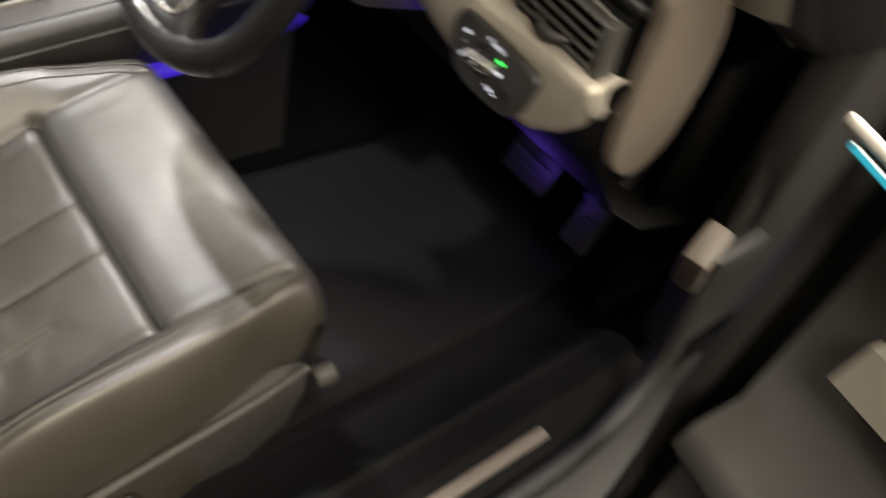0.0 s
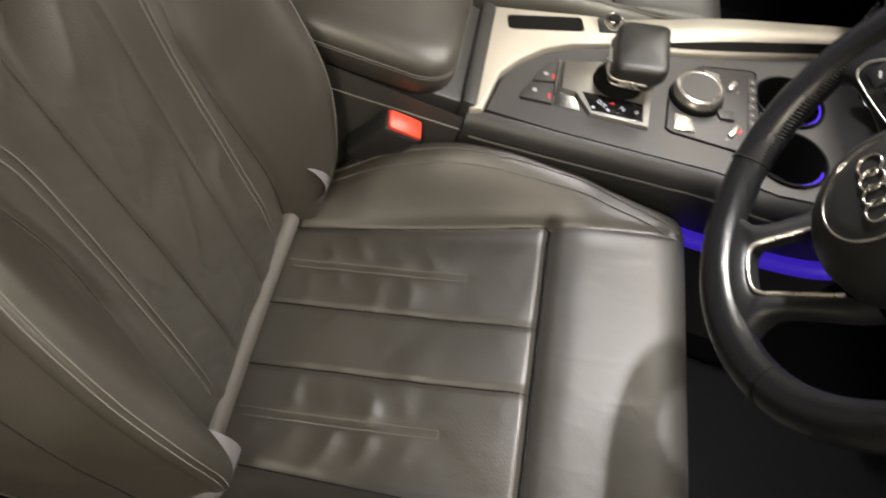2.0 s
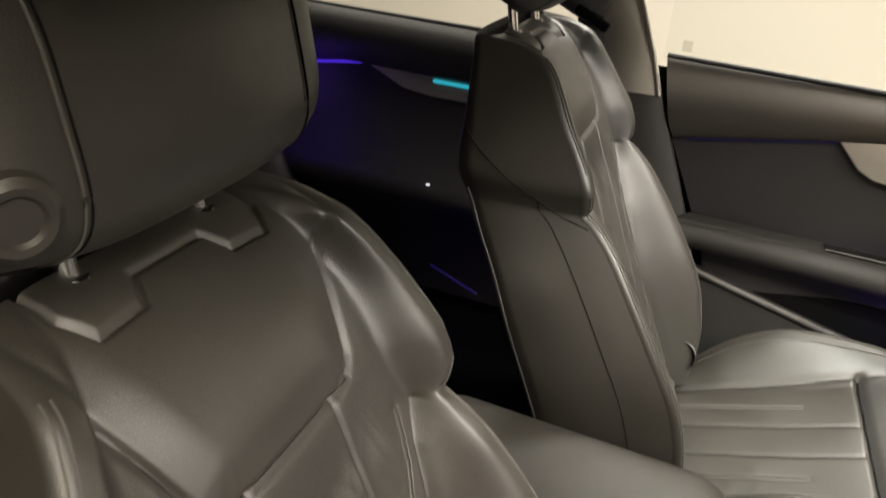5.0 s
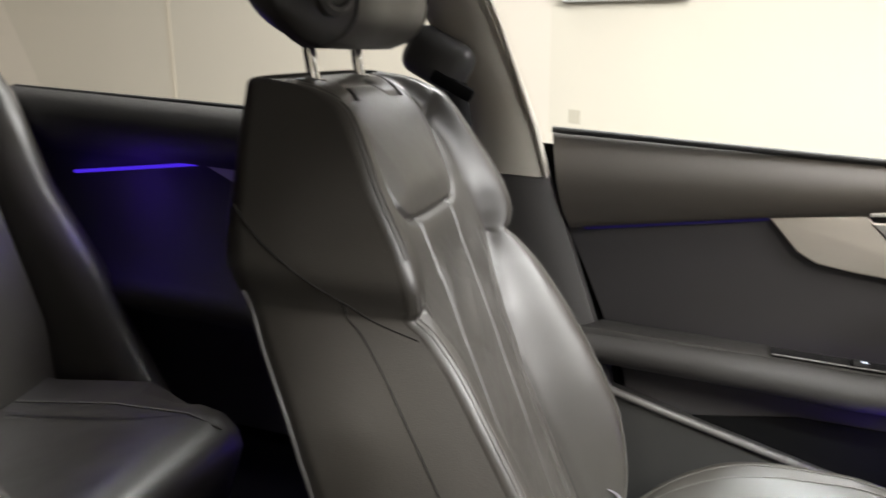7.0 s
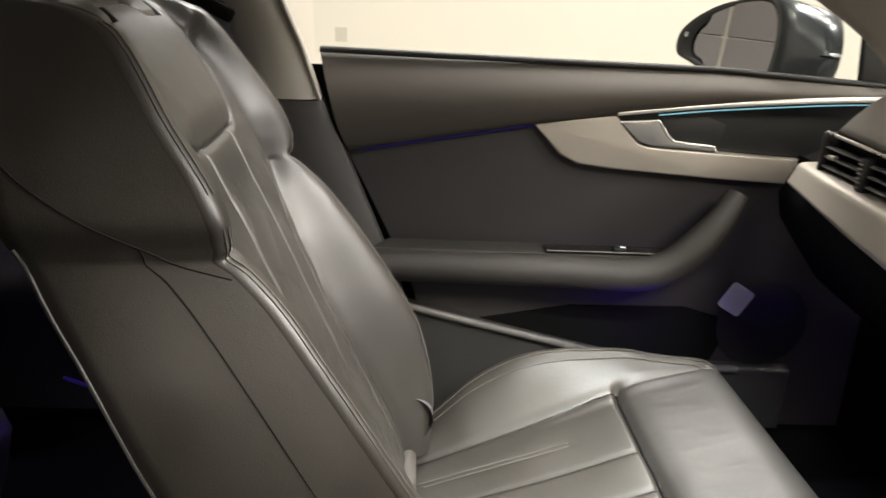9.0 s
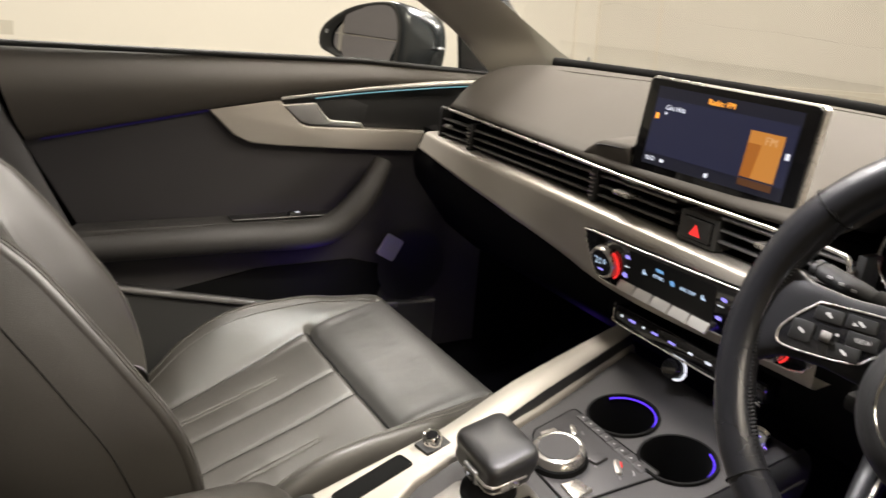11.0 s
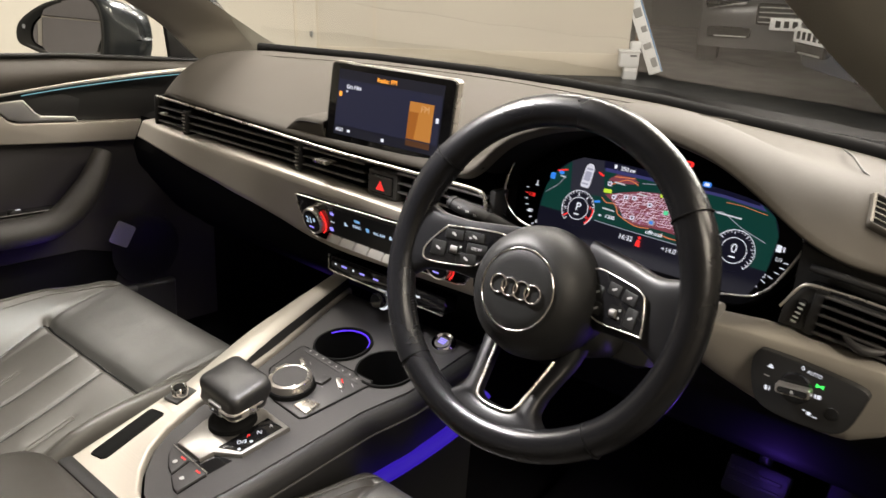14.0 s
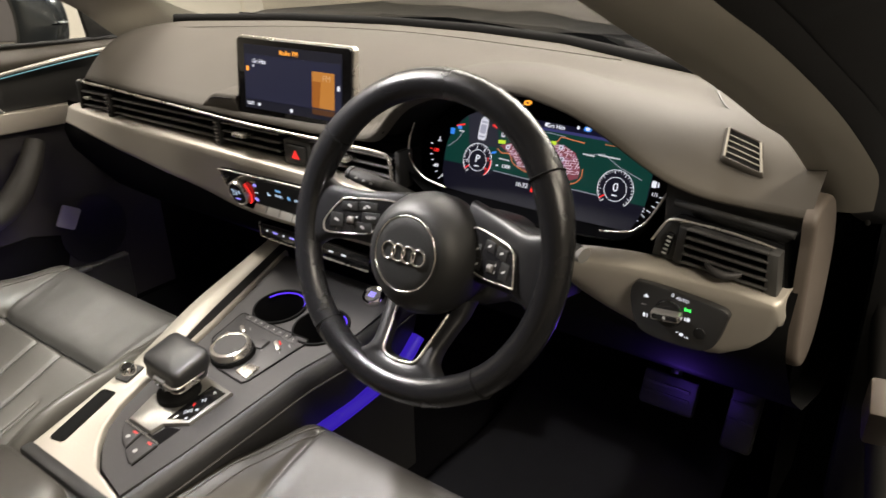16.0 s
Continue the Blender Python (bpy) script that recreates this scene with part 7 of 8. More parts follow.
tube("footwell_light", [(-0.70, -0.92, 0.40), (-0.68, -0.80, 0.37)], 0.003, VIOLET_SOFT, rear, seg=6)

# ---- pillars, roof, glass ----
def pillar(name, line, width, thick, mat, label="", kind="structure"):
    """A trim strip along a line with its width lying along the car and its face to the cabin."""
    ob = None
    rows = []
    for p, w in zip(line, width):
        p = Vector(p)
        s = -1 if p.x < 0 else 1
        rows.append([p + Vector((s * thick, w * 0.5, 0)), p + Vector((s * 0.012, w * 0.5, 0)), p + Vector((0, w * 0.36, 0)), p + Vector((-s * 0.004, 0, 0)), p + Vector((0, -w * 0.36, 0)), p + Vector((s * 0.012, -w * 0.5, 0)), p + Vector((s * thick, -w * 0.5, 0))])
    ob = grid(name, rows, mat, None, "", close_u=True, cap=True)
    return tagged(ob, label or "grey pillar trim", "pillar", kind=kind)


def ruled_trim(name, one, two, bulge, mat, label):
    """A shallow moulded strip between two edge lines, with a returned back."""
    a, b = spline(one, 5), spline(two, 5)
    rows = []
    for p, q_ in zip(a, b):
        out = Vector((1 if p.x > 0 else -1, 0.4, 0)).normalized()
        row = []
        for k in range(9):
            t = k / 8
            row.append(p.lerp(q_, t) - out * bulge * math.sin(math.pi * t) ** 0.6)
        row += [q_ + out * 0.03, p + out * 0.03]
        rows.append(row)
    return tagged(grid(name, rows, mat, None, "", close_u=True, cap=True), label, "pillar", kind="structure")


inner_edge = [(0.725, 0.345, 0.832), (0.721, 0.285, 0.880), (0.708, 0.190, 0.949), (0.694, 0.146, 0.973), (0.675, 0.081, 1.012), (0.653, 0.016, 1.048), (0.633, -0.040, 1.077), (0.585, -0.180, 1.158)]
outer_edge = [(0.742, 0.352, 0.836), (0.748, 0.295, 0.890), (0.742, 0.250, 0.924), (0.726, 0.170, 0.978), (0.707, 0.094, 1.025), (0.687, 0.028, 1.064), (0.665, -0.034, 1.098), (0.612, -0.180, 1.185)]
lip_edge = [(0.760, 0.420, 0.800), (0.765, 0.310, 0.895), (0.762, 0.240, 0.948), (0.748, 0.172, 0.992), (0.724, 0.090, 1.042), (0.710, 0.045, 1.070), (0.697, -0.002, 1.096), (0.640, -0.170, 1.195)]
frame_edge = [(0.815, 0.450, 0.840), (0.812, 0.340, 0.930), (0.804, 0.260, 0.985), (0.790, 0.165, 1.030), (0.770, 0.100, 1.072), (0.755, 0.055, 1.095), (0.740, 0.005, 1.122), (0.680, -0.165, 1.225)]
ruled_trim("a_pillar_trim", inner_edge, outer_edge, 0.010, PILLAR_TRIM, "pale grey windscreen pillar trim by the open door")
ruled_trim("a_pillar_seal", [(x + 0.003, y + 0.006, z - 0.002) for x, y, z in outer_edge], lip_edge, 0.004, RUBBER, "black seal channel outside the windscreen pillar")
ruled_trim("a_pillar_frame", [(x + 0.004, y + 0.004, z) for x, y, z in lip_edge], frame_edge, 0.004, RUBBER, "black door frame outside the windscreen pillar")
ruled_trim("a_pillar_trim", [(-0.715, 0.565, 0.925), (-0.694, 0.572, 0.942), (-0.668, 0.535, 0.950), (-0.645, 0.470, 0.972), (-0.623, 0.404, 1.0), (-0.584, 0.287, 1.05), (-0.546, 0.17, 1.1), (-0.47, -0.06, 1.198)],
           [(-0.72, 0.43, 0.880), (-0.705, 0.385, 0.896), (-0.702, 0.368, 0.908), (-0.702, 0.330, 0.934), (-0.700, 0.268, 0.986), (-0.670, 0.165, 1.038), (-0.630, 0.045, 1.088), (-0.56, -0.17, 1.195)], 0.014, PILLAR_TRIM, "pale grey windscreen pillar trim")
pillar("b_pillar_trim", [(-0.735, -0.575, 0.855), (-0.73, -0.60, 0.93), (-0.70, -0.655, 1.06), (-0.64, -0.72, 1.22)], [0.115, 0.11, 0.105, 0.10], 0.045, PILLAR_TRIM, "pale grey middle pillar trim")
pillar("b_pillar_foot", [(-0.745, -0.42, 0.30), (-0.745, -0.47, 0.56), (-0.742, -0.555, 0.80), (-0.738, -0.575, 0.853)], [0.20, 0.16, 0.125, 0.12], 0.04, DOOR_CARD, "dark lower middle pillar trim")
pillar("b_pillar_trim", [(0.735, -0.70, 0.30), (0.735, -0.70, 0.70), (0.73, -0.70, 0.93), (0.70, -0.72, 1.06), (0.64, -0.75, 1.22)], [0.14, 0.12, 0.11, 0.105, 0.10], 0.05, PILLAR_TRIM, "pale grey middle pillar trim by the open door")
tube("b_pillar_edge", [(-0.742, -0.519, 0.855), (-0.738, -0.545, 0.93), (-0.708, -0.598, 1.06), (-0.648, -0.665, 1.22)], 0.004, PILLAR_TRIM, seg=6)
tagged(bpy.context.scene.objects["b_pillar_edge"], "pale edge of the middle pillar trim", "trim", kind="structure")
anchor = thing("belt_anchor", "grey height-adjustable seat belt anchor", "belt anchor")
box("anchor_cover", (-0.700, -0.690, 1.020), (0.055, 0.105, 0.075), VENT_PLASTIC, anchor, 0.024, Euler((radians(-24), 0, 0)).to_matrix(), seg=4)
box("anchor_slot", (-0.676, -0.660, 0.985), (0.012, 0.070, 0.020), DARK_VOID, anchor, 0.006, Euler((radians(-24), 0, 0)).to_matrix())
belt = [(-0.685, -0.665, 0.99), (-0.705, -0.650, 0.90), (-0.712, -0.635, 0.75), (-0.71, -0.60, 0.5), (-0.70, -0.58, 0.36)]
grid("belt_webbing", [[(p[0], p[1] - 0.024, p[2]), (p[0], p[1] + 0.024, p[2]), (p[0] + 0.002, p[1] + 0.024, p[2]), (p[0] + 0.002, p[1] - 0.024, p[2])] for p in belt], RUBBER, anchor, "black belt webbing", close_u=True)
# roof
rows = []
for i in range(15):
    x = -0.60 + 1.20 * i / 14
    rows.append([(x, y, 1.275 - 0.10 * (x / 0.60) ** 4 * 0.6 - d) for y, d in ((-0.06, 0.03), (-0.3, 0.0), (-0.8, -0.01), (-1.3, 0.02), (-1.7, 0.09))])
tagged(grid("headliner", rows, HEADLINER), "pale fabric headliner", "ceiling", kind="structure")
rows = [[(p[0] * 1.03, p[1], p[2] + 0.03) for p in r] for r in rows]
tagged(grid("roof_skin", rows, PAINT), "dark grey painted roof", "roof", kind="structure")
for s in (-1, 1):
    tagged(tube("roof_rail", spline([(s * 0.80, 0.62, 0.87), (s * 0.775, 0.47, 0.965), (s * 0.69, 0.24, 1.12), (s * 0.63, 0.0, 1.225), (s * 0.615, -0.4, 1.275), (s * 0.62, -0.9, 1.27), (s * 0.66, -1.5, 1.14)], 6), 0.034, PAINT if s < 0 else RUBBER, seg=10), "dark roof rail and door seal", "trim", kind="structure")


def pane(name, pts, label, mat=GLASS):
    ob = grid(name, pts, mat)
    ob.visible_shadow = mat is TINTED_GLASS
    return tagged(ob, label, "window", kind="structure")


pane("windscreen", [[(x, lerp(x, COWL_X, COWL_Y) + 0.06 - (lerp(x, COWL_X, COWL_Y) + 0.16) * t, 0.945 + 0.32 * t - 0.03 * t * (abs(x) / 0.7) ** 2) for t in np.linspace(0, 1, 8)] for x in np.linspace(-0.72, 0.72, 25) * 1.0], "clear windscreen")
pane("side_window", [[(-0.79 + 0.16 * t, y - 0.10 * t * (y > 0), 0.918 + 0.32 * t) for t in (0, 0.5, 1)] for y in (-0.53, -0.2, 0.1, 0.36)], "passenger's side window")
pane("rear_side_window", [[(-0.79 + 0.16 * t, y, 0.905 + 0.32 * t) for t in (0, 0.5, 1)] for y in (-0.67, -1.0, -1.5)], "tinted rear side window", TINTED_GLASS)
tagged(grid("window_etching", [[(-0.783 + 0.010 * a, y, 0.936 + 0.022 * a) for a in (0, 1)] for y in (-0.500, -0.482)], FAINT_INK), "faint etched mark on the side window", "marking")
# corner triangle in front of the passenger's window
prism_tri = prism("window_corner", [(0.325, 0.908), (0.44, 0.895), (0.314, 0.990)], 0.012, door_plane(-0.79), RUBBER, None, 0.003)
tagged(prism_tri, "black mirror corner cover", "trim", kind="structure")

# ---- outside mirror ----
mir = thing("wing_mirror", "dark wing mirror with silver frame and reflecting glass", "wing mirror")
MM = frame_of((-0.880, 0.136, 0.965), (0.850, 0.527, 0), (0.0, 0.05, 1))
shape = [(v.x, v.y) for v in spline([(-0.089, -0.030, 0), (-0.085, 0.006, 0), (-0.042, 0.040, 0), (0.010, 0.060, 0), (0.066, 0.068, 0), (0.090, 0.054, 0), (0.100, 0.013, 0), (0.097, -0.042, 0), (0.080, -0.062, 0), (0.0, -0.060, 0), (-0.060, -0.044, 0)], 5, True)]
shell_rings = []
for d, k, shift in ((0.0, 0.97, 0.0), (0.004, 1.01, 0.0), (-0.02, 1.05, 0.010), (-0.055, 1.04, 0.038), (-0.095, 0.96, 0.054), (-0.125, 0.78, 0.054), (-0.147, 0.46, 0.044), (-0.154, 0.1, 0.03)):
    shell_rings.append([MM @ Vector((0.02 + (a - 0.02) * k + shift, b * k - 0.25 * max(0.0, a - 0.04) * (d < -0.03) * (b > 0), d)) for a, b in shape])
grid("mirror_shell", shell_rings, PAINT, mir, "dark painted mirror shell", close_u=True)
bezel = []
for d, k in ((0.004, 1.01), (0.006, 0.97), (0.002, 0.93), (-0.004, 0.90)):
    bezel.append([MM @ Vector((a * k + 0.03 * (1 - k) * 5 * (a < 0), b * k, d)) for a, b in shape])
grid("mirror_frame", bezel, VENT_PLASTIC, mir, "grey-black mirror surround", close_u=True)
prism("mirror_glass", [(0.93 * a + 0.028 * (a < -0.03) * min(1.0, (-0.03 - a) / 0.04), b * 0.92) for a, b in shape], 0.002, MM @ pose(0, 0, 0.0, 0, 0, 0), MIRROR, mir, 0)
prism("warning_dot", [(-0.076, -0.004), (-0.070, -0.004), (-0.070, 0.004), (-0.076, 0.004)], 0.0006, MM @ pose(0, 0, 0.0078), WHITE_BOARD, mir, 0)
box("mirror_arm", (-0.86, 0.26, 0.885), (0.14, 0.05, 0.04), BLACK_PLASTIC, mir, 0.012)

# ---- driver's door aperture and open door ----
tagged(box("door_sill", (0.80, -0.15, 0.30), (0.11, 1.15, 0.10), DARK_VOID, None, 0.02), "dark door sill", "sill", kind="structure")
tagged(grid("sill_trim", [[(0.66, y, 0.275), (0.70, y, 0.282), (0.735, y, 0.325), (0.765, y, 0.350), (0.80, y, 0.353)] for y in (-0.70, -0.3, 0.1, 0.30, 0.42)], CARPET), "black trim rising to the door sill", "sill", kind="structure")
tagged(box("sill_plate", (0.826, -0.20, 0.352), (0.016, 0.84, 0.007), END_CAP, None, 0.002), "taupe sill strip with a dull sheen", "sill", kind="structure")
seal = spline([(0.868, -0.55, 0.352), (0.868, 0.0, 0.350), (0.868, 0.24, 0.355), (0.850, 0.37, 0.40), (0.815, 0.43, 0.55), (0.795, 0.46, 0.66), (0.785, 0.47, 0.80), (0.768, 0.43, 0.93), (0.71, 0.25, 1.08), (0.645, 0.0, 1.19)], 7)
tagged(tube("door_seal", seal, 0.014, RUBBER, seg=10), "black rubber door seal", "seal", kind="structure")
tagged(box("hinge_pillar", (0.80, 0.60, 0.64), (0.06, 0.30, 0.60), RUBBER, None, 0.02), "dark painted hinge pillar", "pillar", kind="structure")
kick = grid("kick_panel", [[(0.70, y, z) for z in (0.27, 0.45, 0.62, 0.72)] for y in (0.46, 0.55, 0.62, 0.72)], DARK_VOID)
tagged(kick, "black kick panel in the driver's footwell", "trim", kind="structure")
od = thing("driver_door", "open dark driver's door with grey panel and seal", "car door", pose(0.94, 0.36, 0, 0, 0, 77))
# built along its own -y from the hinge, its panel to -x
prism("door_slab", [(-1.12, 0.34), (-0.03, 0.34), (-0.02, 0.60), (-0.02, 0.895), (-0.9, 0.93), (-1.16, 0.80)], 0.13, door_plane(-0.165), DARK_VOID, od, 0.02, seg=3)
panel = []
for y in np.linspace(-0.07, -1.05, 24):
    crease = lerp(y + 0.36, CREASE_Y, CREASE_Z)
    panel.append([(-0.160, y, 0.915), (-0.185, y, 0.905), (-0.196, y, 0.885), (-0.182, y, crease - 0.012), (-0.176, y, crease - 0.10), (-0.180, y, 0.66), (-0.215, y, 0.640), (-0.225, y, 0.615), (-0.205, y, 0.585), (-0.180, y, 0.56), (-0.178, y, 0.47), (-0.205, y, 0.455), (-0.205, y, 0.36), (-0.165, y, 0.35)])
grid("door_panel", panel, DOOR_CARD, od, "soft grey door panel")
prism("aluminium_trim", [(a - 0.36, b) for a, b in trim][::-1], 0.016, door_plane(-0.192), ALU, od, 0.004, "brushed aluminium door trim", seg=3)
tube("chrome_strip", [(-0.192, -0.422, 0.8525), (-0.198, -0.26, 0.8735), (-0.204, -0.11, 0.889), (-0.204, -0.02, 0.8965)], 0.0046, STRIP, od, seg=8)
tube("light_strip", [(-0.193, -0.356, 0.845), (-0.198, -0.26, 0.860), (-0.204, -0.11, 0.877), (-0.204, -0.03, 0.885)], 0.0025, CYAN_GLOW, od, seg=6)
tube("door_rubber", [(-0.168, -1.10, 0.35), (-0.168, -0.045, 0.35), (-0.168, -0.03, 0.60), (-0.168, -0.03, 0.88)], 0.012, RUBBER, od, seg=8)
hs = thing("door_check_strap", "taupe painted hinge and check strap on the door pillar", "hinge")
box("strap", (0.822, 0.362, 0.585), (0.030, 0.060, 0.062), END_CAP, hs, 0.006, Euler((radians(20), 0, radians(12))).to_matrix())
box("strap_arm", (0.835, 0.405, 0.585), (0.022, 0.10, 0.030), RUBBER, hs, 0.006)
box("lower_hinge", (0.810, 0.425, 0.305), (0.026, 0.035, 0.030), GREY_METAL, hs, 0.006)

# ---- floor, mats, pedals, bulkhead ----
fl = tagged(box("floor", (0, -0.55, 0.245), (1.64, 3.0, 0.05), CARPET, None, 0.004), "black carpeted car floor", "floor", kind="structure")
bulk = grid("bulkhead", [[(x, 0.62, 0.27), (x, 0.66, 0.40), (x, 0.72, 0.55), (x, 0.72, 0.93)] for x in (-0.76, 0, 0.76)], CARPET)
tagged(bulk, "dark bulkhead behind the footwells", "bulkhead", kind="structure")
tagged(grid("side_wall", [[(-0.80, y, 0.25), (-0.80, y, 0.9)] for y in (0.75, -0.6, -1.7)], DARK_VOID), "dark outer side behind the door panels", "wall", kind="structure")
for name, cx in (("driver_mat", 0.43), ("passenger_mat", -0.42)):
    rows = []
    for i in range(21):
        u = -0.21 + 0.42 * i / 20
        rows.append([(cx + u * (1 - 0.12 * max(0, v - 0.6)), -0.05 + 0.62 * v, 0.278 + 0.12 * max(0, v - 0.7) ** 1.5 * 4) for v in np.linspace(0, 1, 21)])
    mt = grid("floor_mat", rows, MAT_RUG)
    tagged(mt, "dark grey carpet floor mat with bound edge", "floor mat", "floor mats")
    mt.modifiers.new("thickness", "SOLIDIFY").thickness = 0.006
ped = thing("pedals", "accelerator and brake pedals lit violet", "pedal")
for x, y, z, w, h in ((0.55, 0.40, 0.485, 0.085, 0.055), (0.655, 0.42, 0.47, 0.045, 0.10)):
    box("pedal", (x, y, z), (w, 0.016, h), HUB_PLASTIC, ped, 0.006, Euler((radians(-25), 0, 0)).to_matrix())
    for k in range(3):
        box("pedal_rib", (x, y - 0.011, z - h * 0.3 + h * 0.3 * k), (w * 0.8, 0.004, 0.005), RUBBER, ped, 0.001, Euler((radians(-25), 0, 0)).to_matrix())
    tube("pedal_arm", [(x, y + 0.01, z), (x, y + 0.10, z + 0.16)], 0.009, BLACK_PLASTIC, ped, seg=8)
foot = bpy.data.lights.new("footwell_lamp", "POINT")
foot.energy, foot.color, foot.shadow_soft_size = 0.22, (0.20, 0.08, 1.0), 0.02
new("footwell_lamp", foot).location = (0.58, 0.335, 0.53)
foot = bpy.data.lights.new("footwell_lamp", "POINT")
foot.energy, foot.color, foot.shadow_soft_size = 0.10, (0.20, 0.08, 1.0), 0.02
new("footwell_lamp", foot).location = (-0.40, 0.44, 0.495)

# unseen point lamps added in place of violet light spilled by the strips
for at, watts in (((-0.700, -1.28, 0.735), 0.15), ((-0.68, 0.02, 0.490), 0.10), ((-0.62, -0.86, 0.40), 0.03)):
    d = bpy.data.lights.new("violet_fill", "POINT")
    d.energy, d.color, d.shadow_soft_size = watts, (0.16, 0.05, 1.0), 0.03
    new("violet_fill", d).location = at

# ---- rear seat ----
rs = thing("rear_bench", "black leather rear bench", "car seat", pose(0, 0.05, -0.045))
rows = []
for i in range(41):
    x = -0.62 + 1.24 * i / 40
    e = smooth01(np.array((abs(x) - 0.55) / 0.07))
    dip = 0.03 * math.cos((abs(x) - 0.38) / 0.24 * math.pi / 2) if abs(abs(x) - 0.38) < 0.24 else 0
    e = float(e) ** 1.5
    rows.append([(x, -1.03 - 0.03 * e, 0.28), (x, -0.995 - 0.05 * e, 0.40 - 0.02 * e), (x, -0.985 - 0.05 * e, 0.445 - 0.04 * e), (x, -0.995 - 0.05 * e, 0.475 - 0.06 * e), (x, -1.02 - 0.04 * e, 0.494 - 0.07 * e), (x, -1.06, 0.50 - 0.07 * e), (x, -1.2, 0.485 - dip), (x, -1.40, 0.45 - dip), (x, -1.47, 0.45)])
grid("bench_cushion", rows, LEATHER, rs)
rows = []
for i in range(41):
    x = -0.64 + 1.28 * i / 40
    b = 0.04 * (0.5 - 0.5 * math.cos(2 * math.pi * (abs(x) - 0.14) / 0.48)) if abs(x) > 0.14 else 0
    rows.append([(x, -1.42 - b * 0, 0.44), (x, -1.44 - b, 0.55), (x, -1.52 - b, 0.75), (x, -1.60 - 0.5 * b, 0.92), (x, -1.64, 0.97), (x, -1.70, 0.97), (x, -1.75, 0.90)])
grid("bench_backrest", rows, LEATHER, rs)
for x in (-0.16, 0.16, -0.52):
    tube("bench_seam", [(x, -1.0, 0.487), (x, -1.06, 0.502), (x, -1.2, 0.49), (x, -1.4, 0.452)], 0.002, THREAD, rs, seg=5)
SIDE_Z, SIDE_Y = [0.30, 0.38, 0.48, 0.60, 0.74, 0.85, 0.92, 1.10, 1.22], [-1.14, -1.19, -1.25, -1.312, -1.415, -1.466, -1.50, -1.60, -1.66]
rows = []
for z in np.linspace(0.30, 1.22, 24):
    y, lean_in = lerp(z, SIDE_Z, SIDE_Y), 0.35 * max(0, z - 0.9)
    rows.append([(-0.735 + lean_in, y - 0.02, z), (-0.705 + lean_in, y + 0.002, z), (-0.680 + lean_in, y - 0.006, z), (-0.655 + lean_in, y - 0.05, z), (-0.635 + lean_in, y - 0.17, z), (-0.60, -1.80, z)])
tagged(grid("rear_side_trim", rows, LEATHER), "dark padded side of the rear backrest", "trim", kind="structure")
rb = thing("rear_belt", "black rear seat belt with buckle tongue", "seat belt")
tube("belt_webbing", spline([(-0.60, -1.60, 0.98), (-0.60, -1.52, 0.80), (-0.63, -1.44, 0.58), (-0.65, -1.40, 0.42)], 6), 0.022, RUBBER, rb, seg=8, flat=0.15, up=(0, 1, 0))
box("belt_tongue", (-0.648, -1.395, 0.425), (0.05, 0.012, 0.035), SATIN_GREY, rb, 0.003)
tagged(grid("rear_shelf", [[(x, -1.70, 0.96), (x, -2.1, 0.96)] for x in (-0.7, 0.7)], CARPET), "dark parcel shelf", "shelf", kind="structure")

# ---- bonnet and outer body ----
bon = []
for i in range(25):
    x = -0.82 + 1.64 * i / 24
    bon.append([(x, y, z - 0.06 * (abs(x) / 0.82) ** 3) for y, z in ((0.80 - 0.12 * (abs(x) / 0.82) ** 2, 0.865), (1.0, 0.85), (1.3, 0.81), (1.65, 0.745), (1.85, 0.66))])
tagged(grid("bonnet", bon, PAINT), "dark grey painted bonnet", "bonnet", kind="structure")
tagged(grid("scuttle", [[(x, lerp(x, COWL_X, COWL_Y) + 0.02, 0.90), (x, 0.82, 0.855)] for x in np.linspace(-0.72, 0.72, 15)], BLACK_PLASTIC), "black scuttle panel under the windscreen", "trim", kind="structure")
wip = thing("wiper", "black windscreen wiper arm", "wiper")
tube("wiper_arm", [(0.42, 0.74, 0.885), (0.0, 0.79, 0.88), (-0.15, 0.79, 0.88)], 0.008, RUBBER, wip, seg=6)

tagged(tube("seal_lip", spline(lip_edge, 6), 0.0032, SATIN_GREY, seg=8), "grey lip of the door seal", "seal", kind="structure")

# the finished car is set down in the room
for ob in list(scene.objects):
    if ob.parent is None and ob is not cam and not ob.name.startswith("unseen_ceiling_lamp"):
        ob.matrix_basis = CAR @ ob.matrix_basis

# ---- showroom ----
tagged(box("ground", (0, 1.5, -0.05), (14, 20, 0.1), FLOOR_TILE, None, 0), "dark grey showroom floor", "ground", kind="structure")
tagged(box("wall_west", (-4.95, -1.0, 1.5), (0.1, 11.0, 3.2), WALL_PAINT, None, 0), "cream painted showroom wall", "wall", kind="structure")
END_TURN = math.degrees(math.atan2(1.85, 2.32))
END_WALL = pose(-4.95, 4.22, 0, 0, 0, END_TURN)          # along it, out of it, up


def on_end_wall(name, centre, size, mat, parent=None, bevel=0.0):
    ob = box(name, centre, size, mat, parent, bevel)
    ob.matrix_basis = END_WALL @ ob.matrix_basis
    return ob


